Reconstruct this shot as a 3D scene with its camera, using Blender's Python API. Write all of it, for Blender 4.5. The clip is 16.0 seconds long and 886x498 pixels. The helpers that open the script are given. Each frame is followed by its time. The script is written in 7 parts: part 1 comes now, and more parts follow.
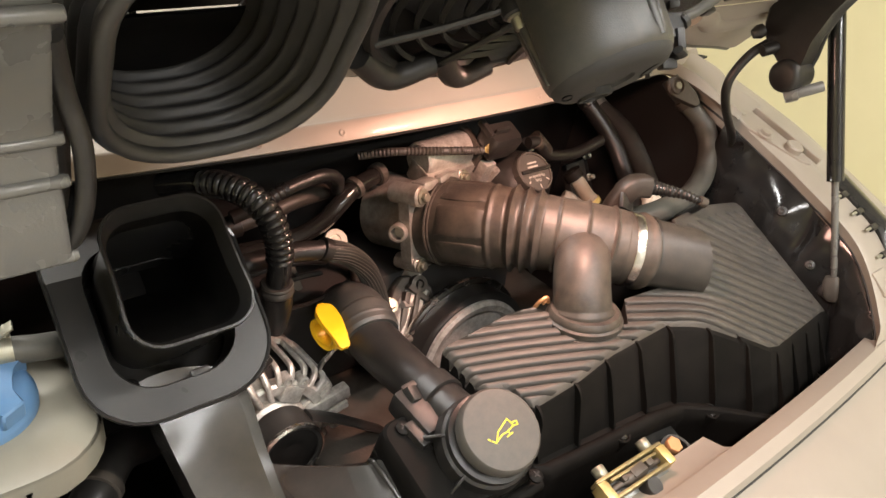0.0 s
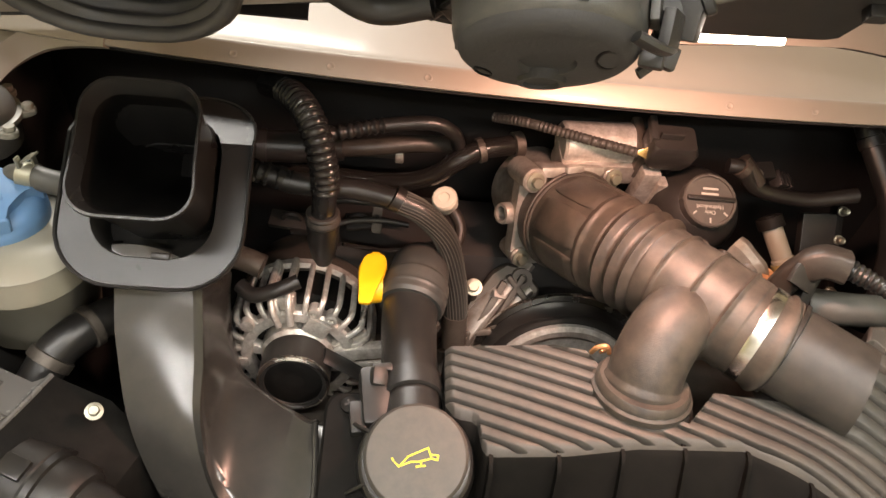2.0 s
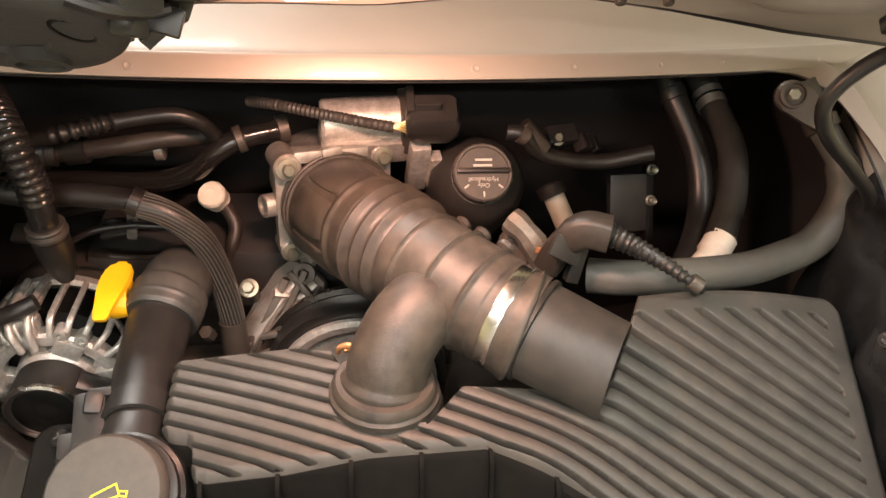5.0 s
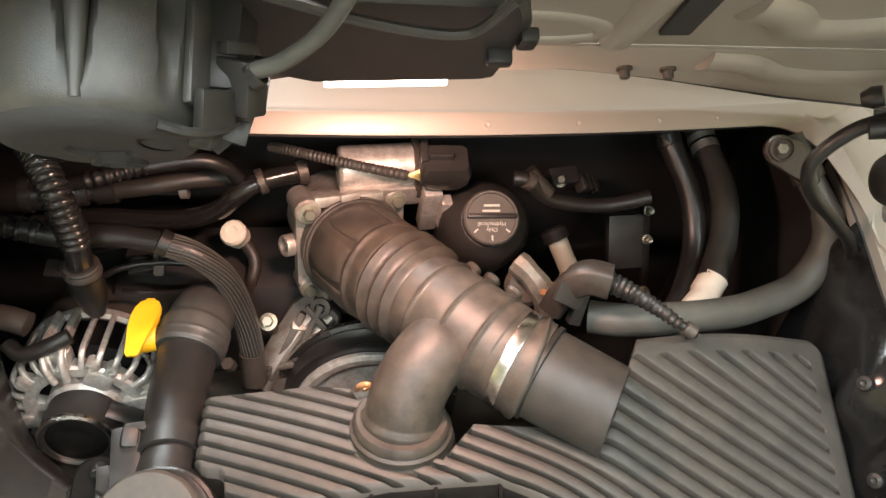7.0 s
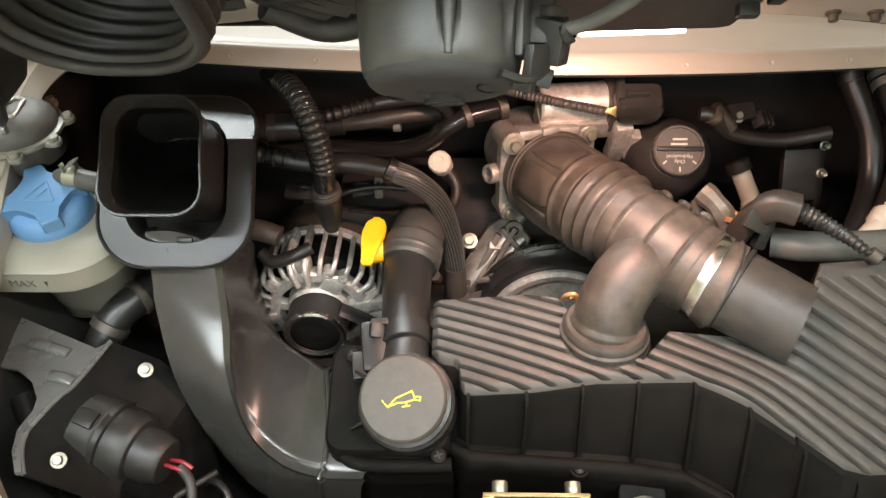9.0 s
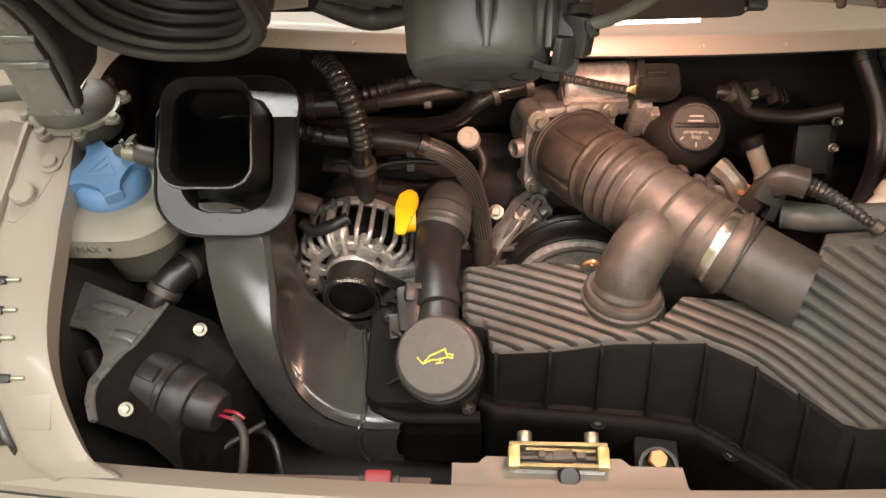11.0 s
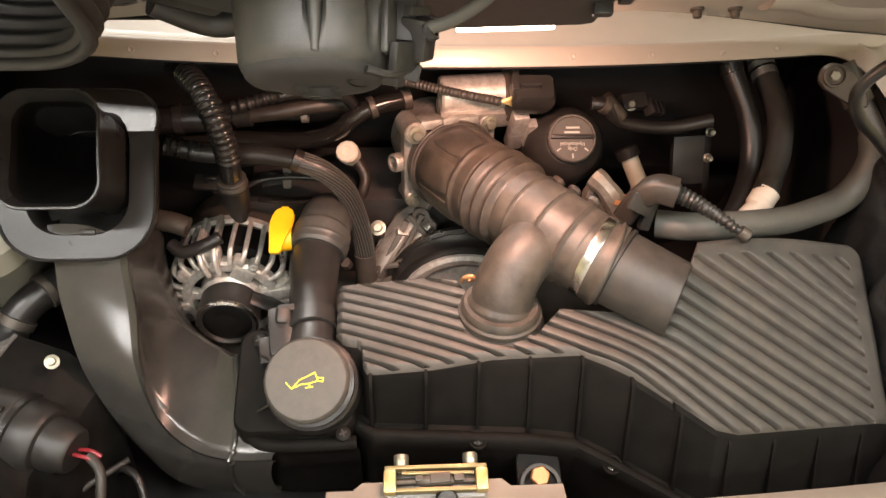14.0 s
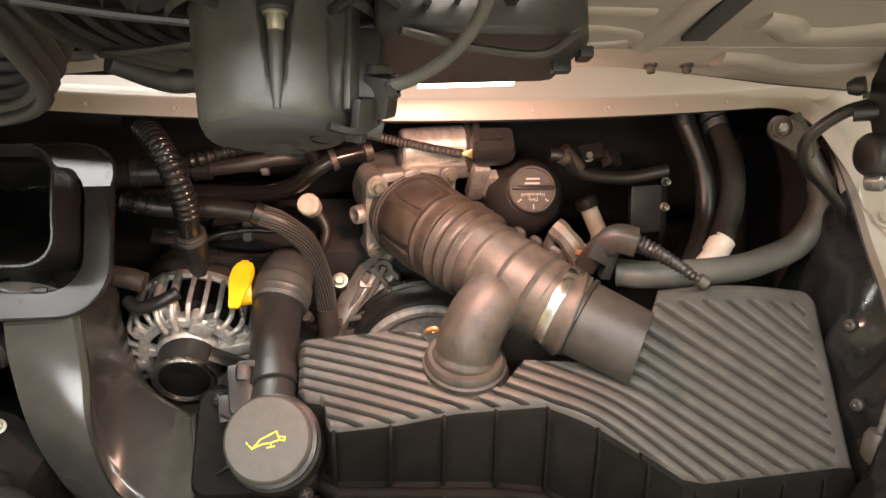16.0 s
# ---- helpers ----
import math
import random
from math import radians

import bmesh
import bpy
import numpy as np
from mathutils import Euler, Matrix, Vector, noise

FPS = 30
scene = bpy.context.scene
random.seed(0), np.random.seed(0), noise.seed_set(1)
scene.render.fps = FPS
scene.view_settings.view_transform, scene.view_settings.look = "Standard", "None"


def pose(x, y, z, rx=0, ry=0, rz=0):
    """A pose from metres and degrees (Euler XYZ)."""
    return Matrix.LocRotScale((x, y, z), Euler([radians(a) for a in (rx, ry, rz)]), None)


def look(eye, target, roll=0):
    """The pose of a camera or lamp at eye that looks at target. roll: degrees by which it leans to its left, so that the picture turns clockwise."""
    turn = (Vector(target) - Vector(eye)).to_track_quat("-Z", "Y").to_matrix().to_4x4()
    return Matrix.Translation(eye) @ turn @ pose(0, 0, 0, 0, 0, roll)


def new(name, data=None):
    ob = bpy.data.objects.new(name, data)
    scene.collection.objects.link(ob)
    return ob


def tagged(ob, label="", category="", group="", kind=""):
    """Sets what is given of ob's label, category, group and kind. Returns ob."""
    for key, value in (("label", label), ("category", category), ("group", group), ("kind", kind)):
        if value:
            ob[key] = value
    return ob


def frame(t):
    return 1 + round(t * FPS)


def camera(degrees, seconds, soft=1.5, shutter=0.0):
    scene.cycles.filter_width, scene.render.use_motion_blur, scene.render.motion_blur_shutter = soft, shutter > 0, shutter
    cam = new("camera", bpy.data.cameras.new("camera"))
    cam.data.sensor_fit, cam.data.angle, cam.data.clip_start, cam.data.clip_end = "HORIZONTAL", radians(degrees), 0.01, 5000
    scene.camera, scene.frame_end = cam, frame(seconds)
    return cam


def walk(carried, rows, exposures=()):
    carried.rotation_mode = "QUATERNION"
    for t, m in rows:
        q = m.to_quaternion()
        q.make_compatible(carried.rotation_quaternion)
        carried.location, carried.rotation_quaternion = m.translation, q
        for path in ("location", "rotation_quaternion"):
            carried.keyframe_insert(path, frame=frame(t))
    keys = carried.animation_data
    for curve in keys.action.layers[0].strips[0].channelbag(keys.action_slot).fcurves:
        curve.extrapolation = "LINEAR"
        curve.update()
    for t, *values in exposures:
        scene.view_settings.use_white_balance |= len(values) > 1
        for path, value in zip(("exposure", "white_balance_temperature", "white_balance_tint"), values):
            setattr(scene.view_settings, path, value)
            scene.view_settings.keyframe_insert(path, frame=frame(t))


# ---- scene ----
cam = camera(61.6, 16.0)
METRES, EYE, TILT, LEAN, TURN = 1.15, 1.30, -31.42, -5.697, -37.779
ROWS = [
    (0.0, 0.0, 0.0, 0.0, 0.0, 0.0, -0.0),
    (0.5, 0.0681, 0.0619, 0.0749, 6.41, -1.84, -4.89),
    (1.0, 0.1464, 0.151, 0.077, 22.31, -6.49, -15.11),
    (1.5, 0.2169, 0.1412, 0.0515, 27.06, -7.13, -16.72),
    (2.0, 0.256, 0.1643, 0.0544, 31.83, -7.64, -19.16),
    (2.5, 0.2909, 0.1809, 0.0742, 36.59, -7.96, -18.49),
    (3.0, 0.2984, 0.2092, 0.0838, 37.74, -7.02, -16.07),
    (3.5, 0.3126, 0.2299, 0.0936, 37.21, -7.44, -14.77),
    (4.0, 0.3384, 0.2566, 0.0956, 35.61, -8.96, -13.93),
    (4.5, 0.3629, 0.281, 0.1029, 32.43, -9.17, -14.12),
    (5.0, 0.3773, 0.3012, 0.1085, 29.07, -8.36, -14.26),
    (7.5, 0.3608, 0.2354, 0.1463, 28.61, -8.21, -15.23),
    (8.0, 0.3465, 0.1963, 0.1337, 32.21, -10.67, -15.12),
    (8.5, 0.3394, 0.1614, 0.1266, 35.47, -13.43, -14.71),
    (11.0, 0.3642, 0.0894, 0.1388, 38.39, -17.95, -14.3),
    (11.5, 0.3708, 0.1018, 0.1413, 36.98, -16.97, -14.3),
    (12.0, 0.3725, 0.1073, 0.1411, 36.16, -16.59, -14.38),
    (12.5, 0.3742, 0.1078, 0.1415, 35.63, -16.35, -14.62),
    (13.0, 0.3751, 0.1164, 0.1372, 34.77, -15.86, -15.02),
    (13.5, 0.3814, 0.1234, 0.1368, 33.56, -15.37, -14.92),
    (14.0, 0.3889, 0.1344, 0.1412, 32.09, -14.92, -14.53),
    (14.5, 0.3986, 0.1481, 0.1492, 30.67, -14.45, -14.26),
    (15.0, 0.4066, 0.1609, 0.1533, 28.96, -13.85, -14.11),
    (15.5, 0.4126, 0.1743, 0.1497, 27.72, -12.92, -14.33),
    (16.0, 0.3847, 0.1356, 0.1448, 28.87, -10.51, -14.42),
]
walk(cam, [(t, pose(-0.51, 0, EYE, TILT, LEAN, TURN) @ pose(METRES * x, METRES * y, METRES * z, 90 + pitch, roll, yaw)) for t, x, y, z, yaw, pitch, roll in ROWS],
     [(0.0, 0.60, 6300, 10), (1.5, 0.64, 6550, 10), (5.2, 0.54, 6500, 10), (7.3, 0.64, 5800, 2), (8.7, 0.70, 5800, 2), (10.8, 0.42, 6400, 9), (12.5, 0.62, 6450, 10), (14.5, 0.64, 6500, 10), (15.5, 0.48, 6500, 10), (16.0, 0.64, 6300, 9)])

# ---- world, lights ----
world = bpy.data.worlds.new("garage_world")
scene.world = world
world.use_nodes = True
world.node_tree.nodes["Background"].inputs[0].default_value = (0.9, 0.85, 0.75, 1)
world.node_tree.nodes["Background"].inputs[1].default_value = 0.08
scene.view_settings.exposure = 0.0


def area(name, eye, target, sx, sy, watts, colour):
    d = bpy.data.lights.new(name, "AREA")
    d.shape, d.size, d.size_y, d.energy, d.color = "RECTANGLE", sx, sy, watts, colour
    ob = new(name, d)
    ob.matrix_world = look(eye, target)
    return ob


# assumed ceiling tubes of the garage, out of view, behind, beside and in front of the open lid
area("unseen_ceiling_lamp", (-0.9, -0.6, 2.56), (-0.9, -0.6, 0), 1.3, 0.12, 27, (1.0, 0.97, 0.93))
area("unseen_ceiling_lamp", (0.9, -0.6, 2.56), (0.9, -0.6, 0), 1.3, 0.12, 29, (1.0, 0.95, 0.88))
# rear lamp added only to brighten faces that look backwards
area("unseen_ceiling_lamp", (0.0, -2.3, 2.56), (0.0, -2.3, 0), 1.3, 0.12, 36, (1.0, 0.97, 0.93))
area("unseen_ceiling_lamp", (-0.75, 1.98, 2.55), (-0.75, 1.98, 0), 0.9, 0.40, 50, (1.0, 0.96, 0.90))
# warm lamp of the engine lid
area("lid_lamp_glow", (0.056, 0.434, 1.108), (0.056, 0.50, 0.80), 0.075, 0.03, 1.6, (1.0, 0.53, 0.39))


# ---- materials ----
def nd(nt, kind, x=0, **kw):
    n = nt.nodes.new(kind)
    for k, v in kw.items():
        n.inputs[k.replace("_", " ")].default_value = v
    return n


def material(name, colour, rough=0.5, metal=0.0, second=None, scale=40.0, amount=0.5, bump=0.1, grain=600.0, rough_var=0.12, coat=0.0, dust=None, dust_amount=0.4, spec=0.5):
    """Principled surface: two scales of colour variation, grain bump, dust on upward faces' texture."""
    m = bpy.data.materials.new(name)
    m.use_nodes = True
    nt = m.node_tree
    bs = nt.nodes["Principled BSDF"]
    tc = nt.nodes.new("ShaderNodeTexCoord")
    big = nd(nt, "ShaderNodeTexNoise", Scale=scale, Detail=4.0, Roughness=0.6)
    fine = nd(nt, "ShaderNodeTexNoise", Scale=grain, Detail=3.0, Roughness=0.6)
    for n in (big, fine):
        nt.links.new(tc.outputs["Object"], n.inputs["Vector"])
    ramp = nt.nodes.new("ShaderNodeValToRGB")
    ramp.color_ramp.elements[0].position, ramp.color_ramp.elements[1].position = 0.38, 0.68
    nt.links.new(big.outputs["Fac"], ramp.inputs["Fac"])
    mix = nt.nodes.new("ShaderNodeMix")
    mix.data_type = "RGBA"
    second = second or tuple(c * 0.72 for c in colour)
    mix.inputs["A"].default_value = (*colour, 1)
    mix.inputs["B"].default_value = (*second, 1)
    mul = nt.nodes.new("ShaderNodeMath")
    mul.operation = "MULTIPLY"
    mul.inputs[1].default_value = amount
    nt.links.new(ramp.outputs["Color"], mul.inputs[0])
    nt.links.new(mul.outputs[0], mix.inputs["Factor"])
    out = mix.outputs["Result"]
    if dust:
        d2 = nd(nt, "ShaderNodeTexNoise", Scale=scale * 2.7, Detail=6.0, Roughness=0.7)
        nt.links.new(tc.outputs["Object"], d2.inputs["Vector"])
        r2 = nt.nodes.new("ShaderNodeMapRange")
        r2.inputs["From Min"].default_value, r2.inputs["From Max"].default_value = 0.35, 0.75
        r2.inputs["To Max"].default_value = dust_amount
        nt.links.new(d2.outputs["Fac"], r2.inputs["Value"])
        mx = nt.nodes.new("ShaderNodeMix")
        mx.data_type = "RGBA"
        nt.links.new(out, mx.inputs["A"])
        mx.inputs["B"].default_value = (*dust, 1)
        nt.links.new(r2.outputs["Result"], mx.inputs["Factor"])
        out = mx.outputs["Result"]
    nt.links.new(out, bs.inputs["Base Color"])
    rr = nt.nodes.new("ShaderNodeMapRange")
    rr.inputs["To Min"].default_value, rr.inputs["To Max"].default_value = max(0.02, rough - rough_var), min(1, rough + rough_var)
    nt.links.new(big.outputs["Fac"], rr.inputs["Value"])
    nt.links.new(rr.outputs["Result"], bs.inputs["Roughness"])
    bs.inputs["Metallic"].default_value = metal
    bs.inputs["Coat Weight"].default_value = coat
    bs.inputs["Specular IOR Level"].default_value = spec
    bs.inputs["Coat Roughness"].default_value = 0.08
    if bump:
        b = nt.nodes.new("ShaderNodeBump")
        b.inputs["Strength"].default_value, b.inputs["Distance"].default_value = bump, 0.0008
        nt.links.new(fine.outputs["Fac"], b.inputs["Height"])
        nt.links.new(b.outputs["Normal"], bs.inputs["Normal"])
    return m


def glow(name, colour, strength):
    m = bpy.data.materials.new(name)
    m.use_nodes = True
    bs = m.node_tree.nodes["Principled BSDF"]
    bs.inputs["Base Color"].default_value = (*colour, 1)
    bs.inputs["Emission Color"].default_value = (*colour, 1)
    bs.inputs["Emission Strength"].default_value = strength
    return m


DUST = (0.20, 0.165, 0.125)
M_PLASTIC = material("black_plastic", (0.016, 0.0153, 0.0145), 0.38, second=(0.024, 0.0225, 0.0205), scale=18, bump=0.25, grain=1500, dust=DUST, dust_amount=0.07)
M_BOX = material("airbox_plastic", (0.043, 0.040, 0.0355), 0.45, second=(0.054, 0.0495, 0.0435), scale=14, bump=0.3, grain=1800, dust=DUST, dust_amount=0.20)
M_GLOSS = material("smooth_black_plastic", (0.013, 0.013, 0.013), 0.16, second=(0.018, 0.0175, 0.017), scale=12, bump=0.08, grain=900, rough_var=0.07, dust=DUST, dust_amount=0.04)
M_FLANGE = material("mouth_plastic", (0.016, 0.0158, 0.0153), 0.29, second=(0.024, 0.0233, 0.022), scale=9, bump=0.06, grain=900, rough_var=0.08, dust=DUST, dust_amount=0.04, spec=0.24)
# satin black of the duct, lightened on the elbow as if reflecting lamps
M_DUCT = material("lightened_duct_plastic", (0.029, 0.028, 0.026), 0.23, second=(0.042, 0.040, 0.036), scale=9, bump=0.06, grain=900, rough_var=0.08, dust=DUST, dust_amount=0.08, spec=0.72)
M_BOOT = material("dusty_rubber", (0.027, 0.0235, 0.021), 0.42, second=(0.049, 0.041, 0.033), scale=16, amount=0.9, bump=0.4, grain=900, dust=DUST, dust_amount=0.33)
# near-black; also holds the shade of the duct throat and bracket side
M_MATT = material("deep_black_plastic", (0.006, 0.0058, 0.0055), 0.45, second=(0.011, 0.010, 0.009), scale=22, bump=0.3, grain=1400, dust=DUST, dust_amount=0.03, spec=0.09)
# box plastic free of dust, darkened further to carry the walls' shade
M_BOXDARK = material("shade_darkened_box_plastic", (0.0062, 0.0057, 0.0051), 0.60, second=(0.010, 0.0091, 0.0080), scale=22, bump=0.3, grain=1400, dust=DUST, dust_amount=0.02, spec=0.07)
M_BULK = material("bulkhead_felt", (0.0175, 0.0165, 0.0155), 0.75, second=(0.025, 0.0232, 0.0215), scale=15, bump=0.4, grain=300, spec=0.2)
M_GREYBROWN = material("dusty_hose_rubber", (0.024, 0.020, 0.0165), 0.42, second=(0.040, 0.032, 0.026), scale=30, bump=0.3, grain=700, dust=DUST, dust_amount=0.12)
M_FOIL = material("dull_foil", (0.30, 0.29, 0.25), 0.45, metal=0.5, second=(0.16, 0.15, 0.13), scale=60, amount=0.8, bump=0.6, grain=250, dust=(0.16, 0.13, 0.10), dust_amount=0.5)
M_OUTLET = material("dusty_pipe_plastic", (0.034, 0.031, 0.028), 0.42, second=(0.048, 0.043, 0.037), scale=20, bump=0.25, grain=1500, dust=DUST, dust_amount=0.16)
M_SHRINK = material("shiny_shrink_wrap", (0.016, 0.015, 0.014), 0.12, second=(0.03, 0.028, 0.025), scale=60, bump=1.0, grain=180, rough_var=0.06)
M_BELLOWS = material("bellows_rubber", (0.030, 0.029, 0.0275), 0.48, second=(0.042, 0.040, 0.037), scale=20, bump=0.2, grain=900, dust=DUST, dust_amount=0.10)
M_HOSE = material("worn_hose_rubber", (0.030, 0.030, 0.027), 0.36, second=(0.044, 0.043, 0.038), scale=22, bump=0.2, grain=800, dust=DUST, dust_amount=0.10)
M_RUBBER = material("black_rubber", (0.012, 0.0115, 0.011), 0.34, second=(0.020, 0.0188, 0.0170), scale=25, bump=0.2, grain=900, dust=DUST, dust_amount=0.05)
M_GREYRUB = material("grey_hose_rubber", (0.064, 0.063, 0.055), 0.5, second=(0.092, 0.089, 0.076), scale=20, bump=0.25, grain=700, dust=DUST, dust_amount=0.18)
M_CAP = material("cap_plastic", (0.070, 0.066, 0.059), 0.52, second=(0.084, 0.077, 0.068), scale=40, bump=0.3, grain=2000, dust=DUST, dust_amount=0.2)
M_MOTOR = material("motor_plastic", (0.036, 0.0365, 0.034), 0.42, second=(0.044, 0.042, 0.037), scale=16, bump=0.25, grain=1200, dust=DUST, dust_amount=0.20)
M_PAINT = material("beige_silver_paint", (0.315, 0.276, 0.232), 0.48, metal=0.12, second=(0.28, 0.245, 0.206), scale=9, bump=0.05, grain=2500, coat=0.10, rough_var=0.05, dust=(0.35, 0.30, 0.24), dust_amount=0.15)
M_DARKP = material("black_undercoat", (0.027, 0.0255, 0.024), 0.7, second=(0.038, 0.035, 0.032), scale=15, bump=0.4, grain=300)
M_ALU = material("cast_aluminium", (0.52, 0.49, 0.45), 0.42, metal=0.6, second=(0.26, 0.23, 0.19), scale=45, amount=0.8, bump=0.5, grain=700, dust=(0.16, 0.13, 0.10), dust_amount=0.5)
M_ALT = material("clean_cast_aluminium", (0.72, 0.69, 0.64), 0.36, metal=0.55, second=(0.40, 0.36, 0.31), scale=70, amount=0.8, bump=0.5, grain=600, dust=(0.14, 0.115, 0.09), dust_amount=0.5)
M_STEEL = material("bright_steel", (0.70, 0.68, 0.64), 0.25, metal=1.0, second=(0.5, 0.47, 0.43), scale=60, bump=0.1, grain=900)
M_ZINC = material("zinc_bolt", (0.36, 0.35, 0.28), 0.42, metal=0.8, second=(0.24, 0.22, 0.17), scale=90, bump=0.2, grain=900)
M_YZINC = material("yellow_zinc", (0.58, 0.45, 0.17), 0.38, metal=0.7, second=(0.55, 0.47, 0.27), scale=60, bump=0.2, grain=900)
M_BRASS = material("dull_yellow_zinc", (0.30, 0.24, 0.11), 0.42, metal=0.6, second=(0.19, 0.155, 0.085), scale=50, amount=0.8, bump=0.25, grain=700)
M_COPPER = material("rusty_bolt", (0.60, 0.31, 0.14), 0.45, metal=0.5, second=(0.38, 0.19, 0.09), scale=80, bump=0.3, grain=700)
M_YELLOW = material("yellow_plastic", (0.82, 0.47, 0.010), 0.40, second=(0.74, 0.40, 0.008), scale=30, bump=0.1, grain=900, rough_var=0.06)
M_INK = material("yellow_print", (0.80, 0.72, 0.05), 0.6, scale=200, bump=0.0)
M_BLUE = material("blue_plastic", (0.10, 0.21, 0.37), 0.5, second=(0.07, 0.17, 0.36), scale=30, bump=0.25, grain=900, dust=DUST, dust_amount=0.15)
M_TANK = material("milky_tank_plastic", (0.23, 0.218, 0.175), 0.40, second=(0.21, 0.195, 0.155), scale=20, bump=0.1, grain=500, dust=DUST, dust_amount=0.25)
M_WHITE = material("ivory_plastic", (0.80, 0.74, 0.62), 0.5, second=(0.66, 0.58, 0.46), scale=50, bump=0.15, grain=700)
M_TEXT = material("grey_print", (0.55, 0.53, 0.48), 0.6, scale=200, bump=0.0)
M_DTEXT = material("dark_print", (0.09, 0.085, 0.07), 0.6, scale=200, bump=0.0)
M_RED = material("red_plastic", (0.26, 0.022, 0.03), 0.45, scale=60, bump=0.1)
# base colour raised so the pump bracket's top plate looks lit
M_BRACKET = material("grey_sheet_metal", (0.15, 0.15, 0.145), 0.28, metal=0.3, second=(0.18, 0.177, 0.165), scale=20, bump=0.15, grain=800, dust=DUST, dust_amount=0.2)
M_HARNESS = material("loom_tape", (0.035, 0.032, 0.028), 0.5, second=(0.06, 0.05, 0.04), scale=80, bump=0.4, grain=500)
M_WALL = material("cream_plaster", (0.72, 0.66, 0.42), 0.85, second=(0.66, 0.60, 0.38), scale=2.5, bump=0.4, grain=120)
M_CEIL = material("white_plaster", (0.75, 0.73, 0.68), 0.9, scale=2.0, bump=0.3, grain=120)
M_FLOOR = material("garage_concrete", (0.58, 0.55, 0.50), 0.8, second=(0.42, 0.39, 0.36), scale=3.0, bump=0.5, grain=90)
M_ENGINE = material("grimy_metal", (0.10, 0.085, 0.07), 0.5, metal=0.5, second=(0.05, 0.042, 0.035), scale=35, bump=0.5, grain=300)
M_PIPE = material("dark_metal_pipe", (0.018, 0.016, 0.0145), 0.14, metal=0.2, rough_var=0.05, second=(0.022, 0.019, 0.016), scale=40, bump=0.15, grain=600)
M_LAMP = glow("lamp_tube", (1.0, 0.86, 0.74), 14.0)
M_CEILAMP = glow("ceiling_tube", (1.0, 0.95, 0.86), 6.0)


# ---- mesh helpers ----
def finish(ob, mat, angle=38):
    me = ob.data
    me.materials.append(mat)
    me.shade_smooth()
    me.set_sharp_from_angle(angle=radians(angle))
    return ob


def part(name, bm, mat, parent=None, label="", angle=38, at=None):
    me = bpy.data.meshes.new(name)
    bmesh.ops.recalc_face_normals(bm, faces=bm.faces)
    bm.to_mesh(me)
    bm.free()
    ob = new(name, me)
    finish(ob, mat, angle)
    if parent:
        ob.parent = parent
    if at is not None:
        ob.matrix_local = at
    return tagged(ob, label)


def thing(name, at, label, category, group="", kind=""):
    """An Empty at the base of a thing."""
    ob = new(name)
    ob.empty_display_size = 0.02
    ob.matrix_world = at if isinstance(at, Matrix) else Matrix.Translation(at)
    bpy.context.view_layer.update()
    return tagged(ob, label, category, group, kind)


def solid(name, bm, mat, label, category, group="", kind="", angle=38, at=None):
    return tagged(part(name, bm, mat, None, label, angle, at), label, category, group, kind)


def under(th, bm):
    """Takes world-built geometry into the frame of its thing."""
    bm.transform(th.matrix_world.inverted())
    return bm


def spline(pts, per=8):
    """Catmull-Rom through the points."""
    P = [Vector(p) for p in pts]
    P = [2 * P[0] - P[1]] + P + [2 * P[-1] - P[-2]]
    out = []
    for i in range(1, len(P) - 2):
        a, b, c, d = P[i - 1:i + 3]
        for k in range(per):
            t = k / per
            out.append(0.5 * (2 * b + (c - a) * t + (2 * a - 5 * b + 4 * c - d) * t * t + (3 * b - a - 3 * c + d) * t ** 3))
    return out + [P[-2]]


def sweep(pts, r, n=14, per=8, caps=True, flat=1.0, bm=None, up=(0, 0, 1), power=2.0):
    """A tube along a spline. r: a number, or a function of the share of the length; flat: the section's height against its width."""
    bm = bm or bmesh.new()
    C = spline(pts, per) if per > 1 else [Vector(p) for p in pts]
    run = [0.0]
    for a, b in zip(C, C[1:]):
        run.append(run[-1] + (b - a).length)
    rings, side = [], None
    for i, c in enumerate(C):
        d = (C[min(i + 1, len(C) - 1)] - C[max(i - 1, 0)]).normalized()
        if side is None:
            side = d.cross(Vector(up))
            if side.length < 0.1:
                side = d.cross(Vector((1, 0, 0)))
        side = (side - d * side.dot(d)).normalized()
        high = side.cross(d)
        rr = r(run[i] / run[-1]) if callable(r) else r
        ring = []
        for k in range(n):
            a = 2 * math.pi * k / n
            ca, sa = math.cos(a), math.sin(a)
            if power != 2.0:
                ca, sa = math.copysign(abs(ca) ** (2 / power), ca), math.copysign(abs(sa) ** (2 / power), sa)
            ring.append(bm.verts.new(c + side * rr * ca + high * rr * flat * sa))
        rings.append(ring)
    for A, B in zip(rings, rings[1:]):
        for k in range(n):
            bm.faces.new((A[k], A[(k + 1) % n], B[(k + 1) % n], B[k]))
    if caps:
        bm.faces.new(rings[0][::-1])
        bm.faces.new(rings[-1])
    return bm


def frame_z(at, axis, turn=(1, 0, 0)):
    """A frame whose z runs along axis."""
    z = Vector(axis).normalized()
    x = Vector(turn)
    x = (x - z * x.dot(z)).normalized()
    y = z.cross(x)
    return Matrix(((x.x, y.x, z.x, at[0]), (x.y, y.y, z.y, at[1]), (x.z, y.z, z.z, at[2]), (0, 0, 0, 1)))


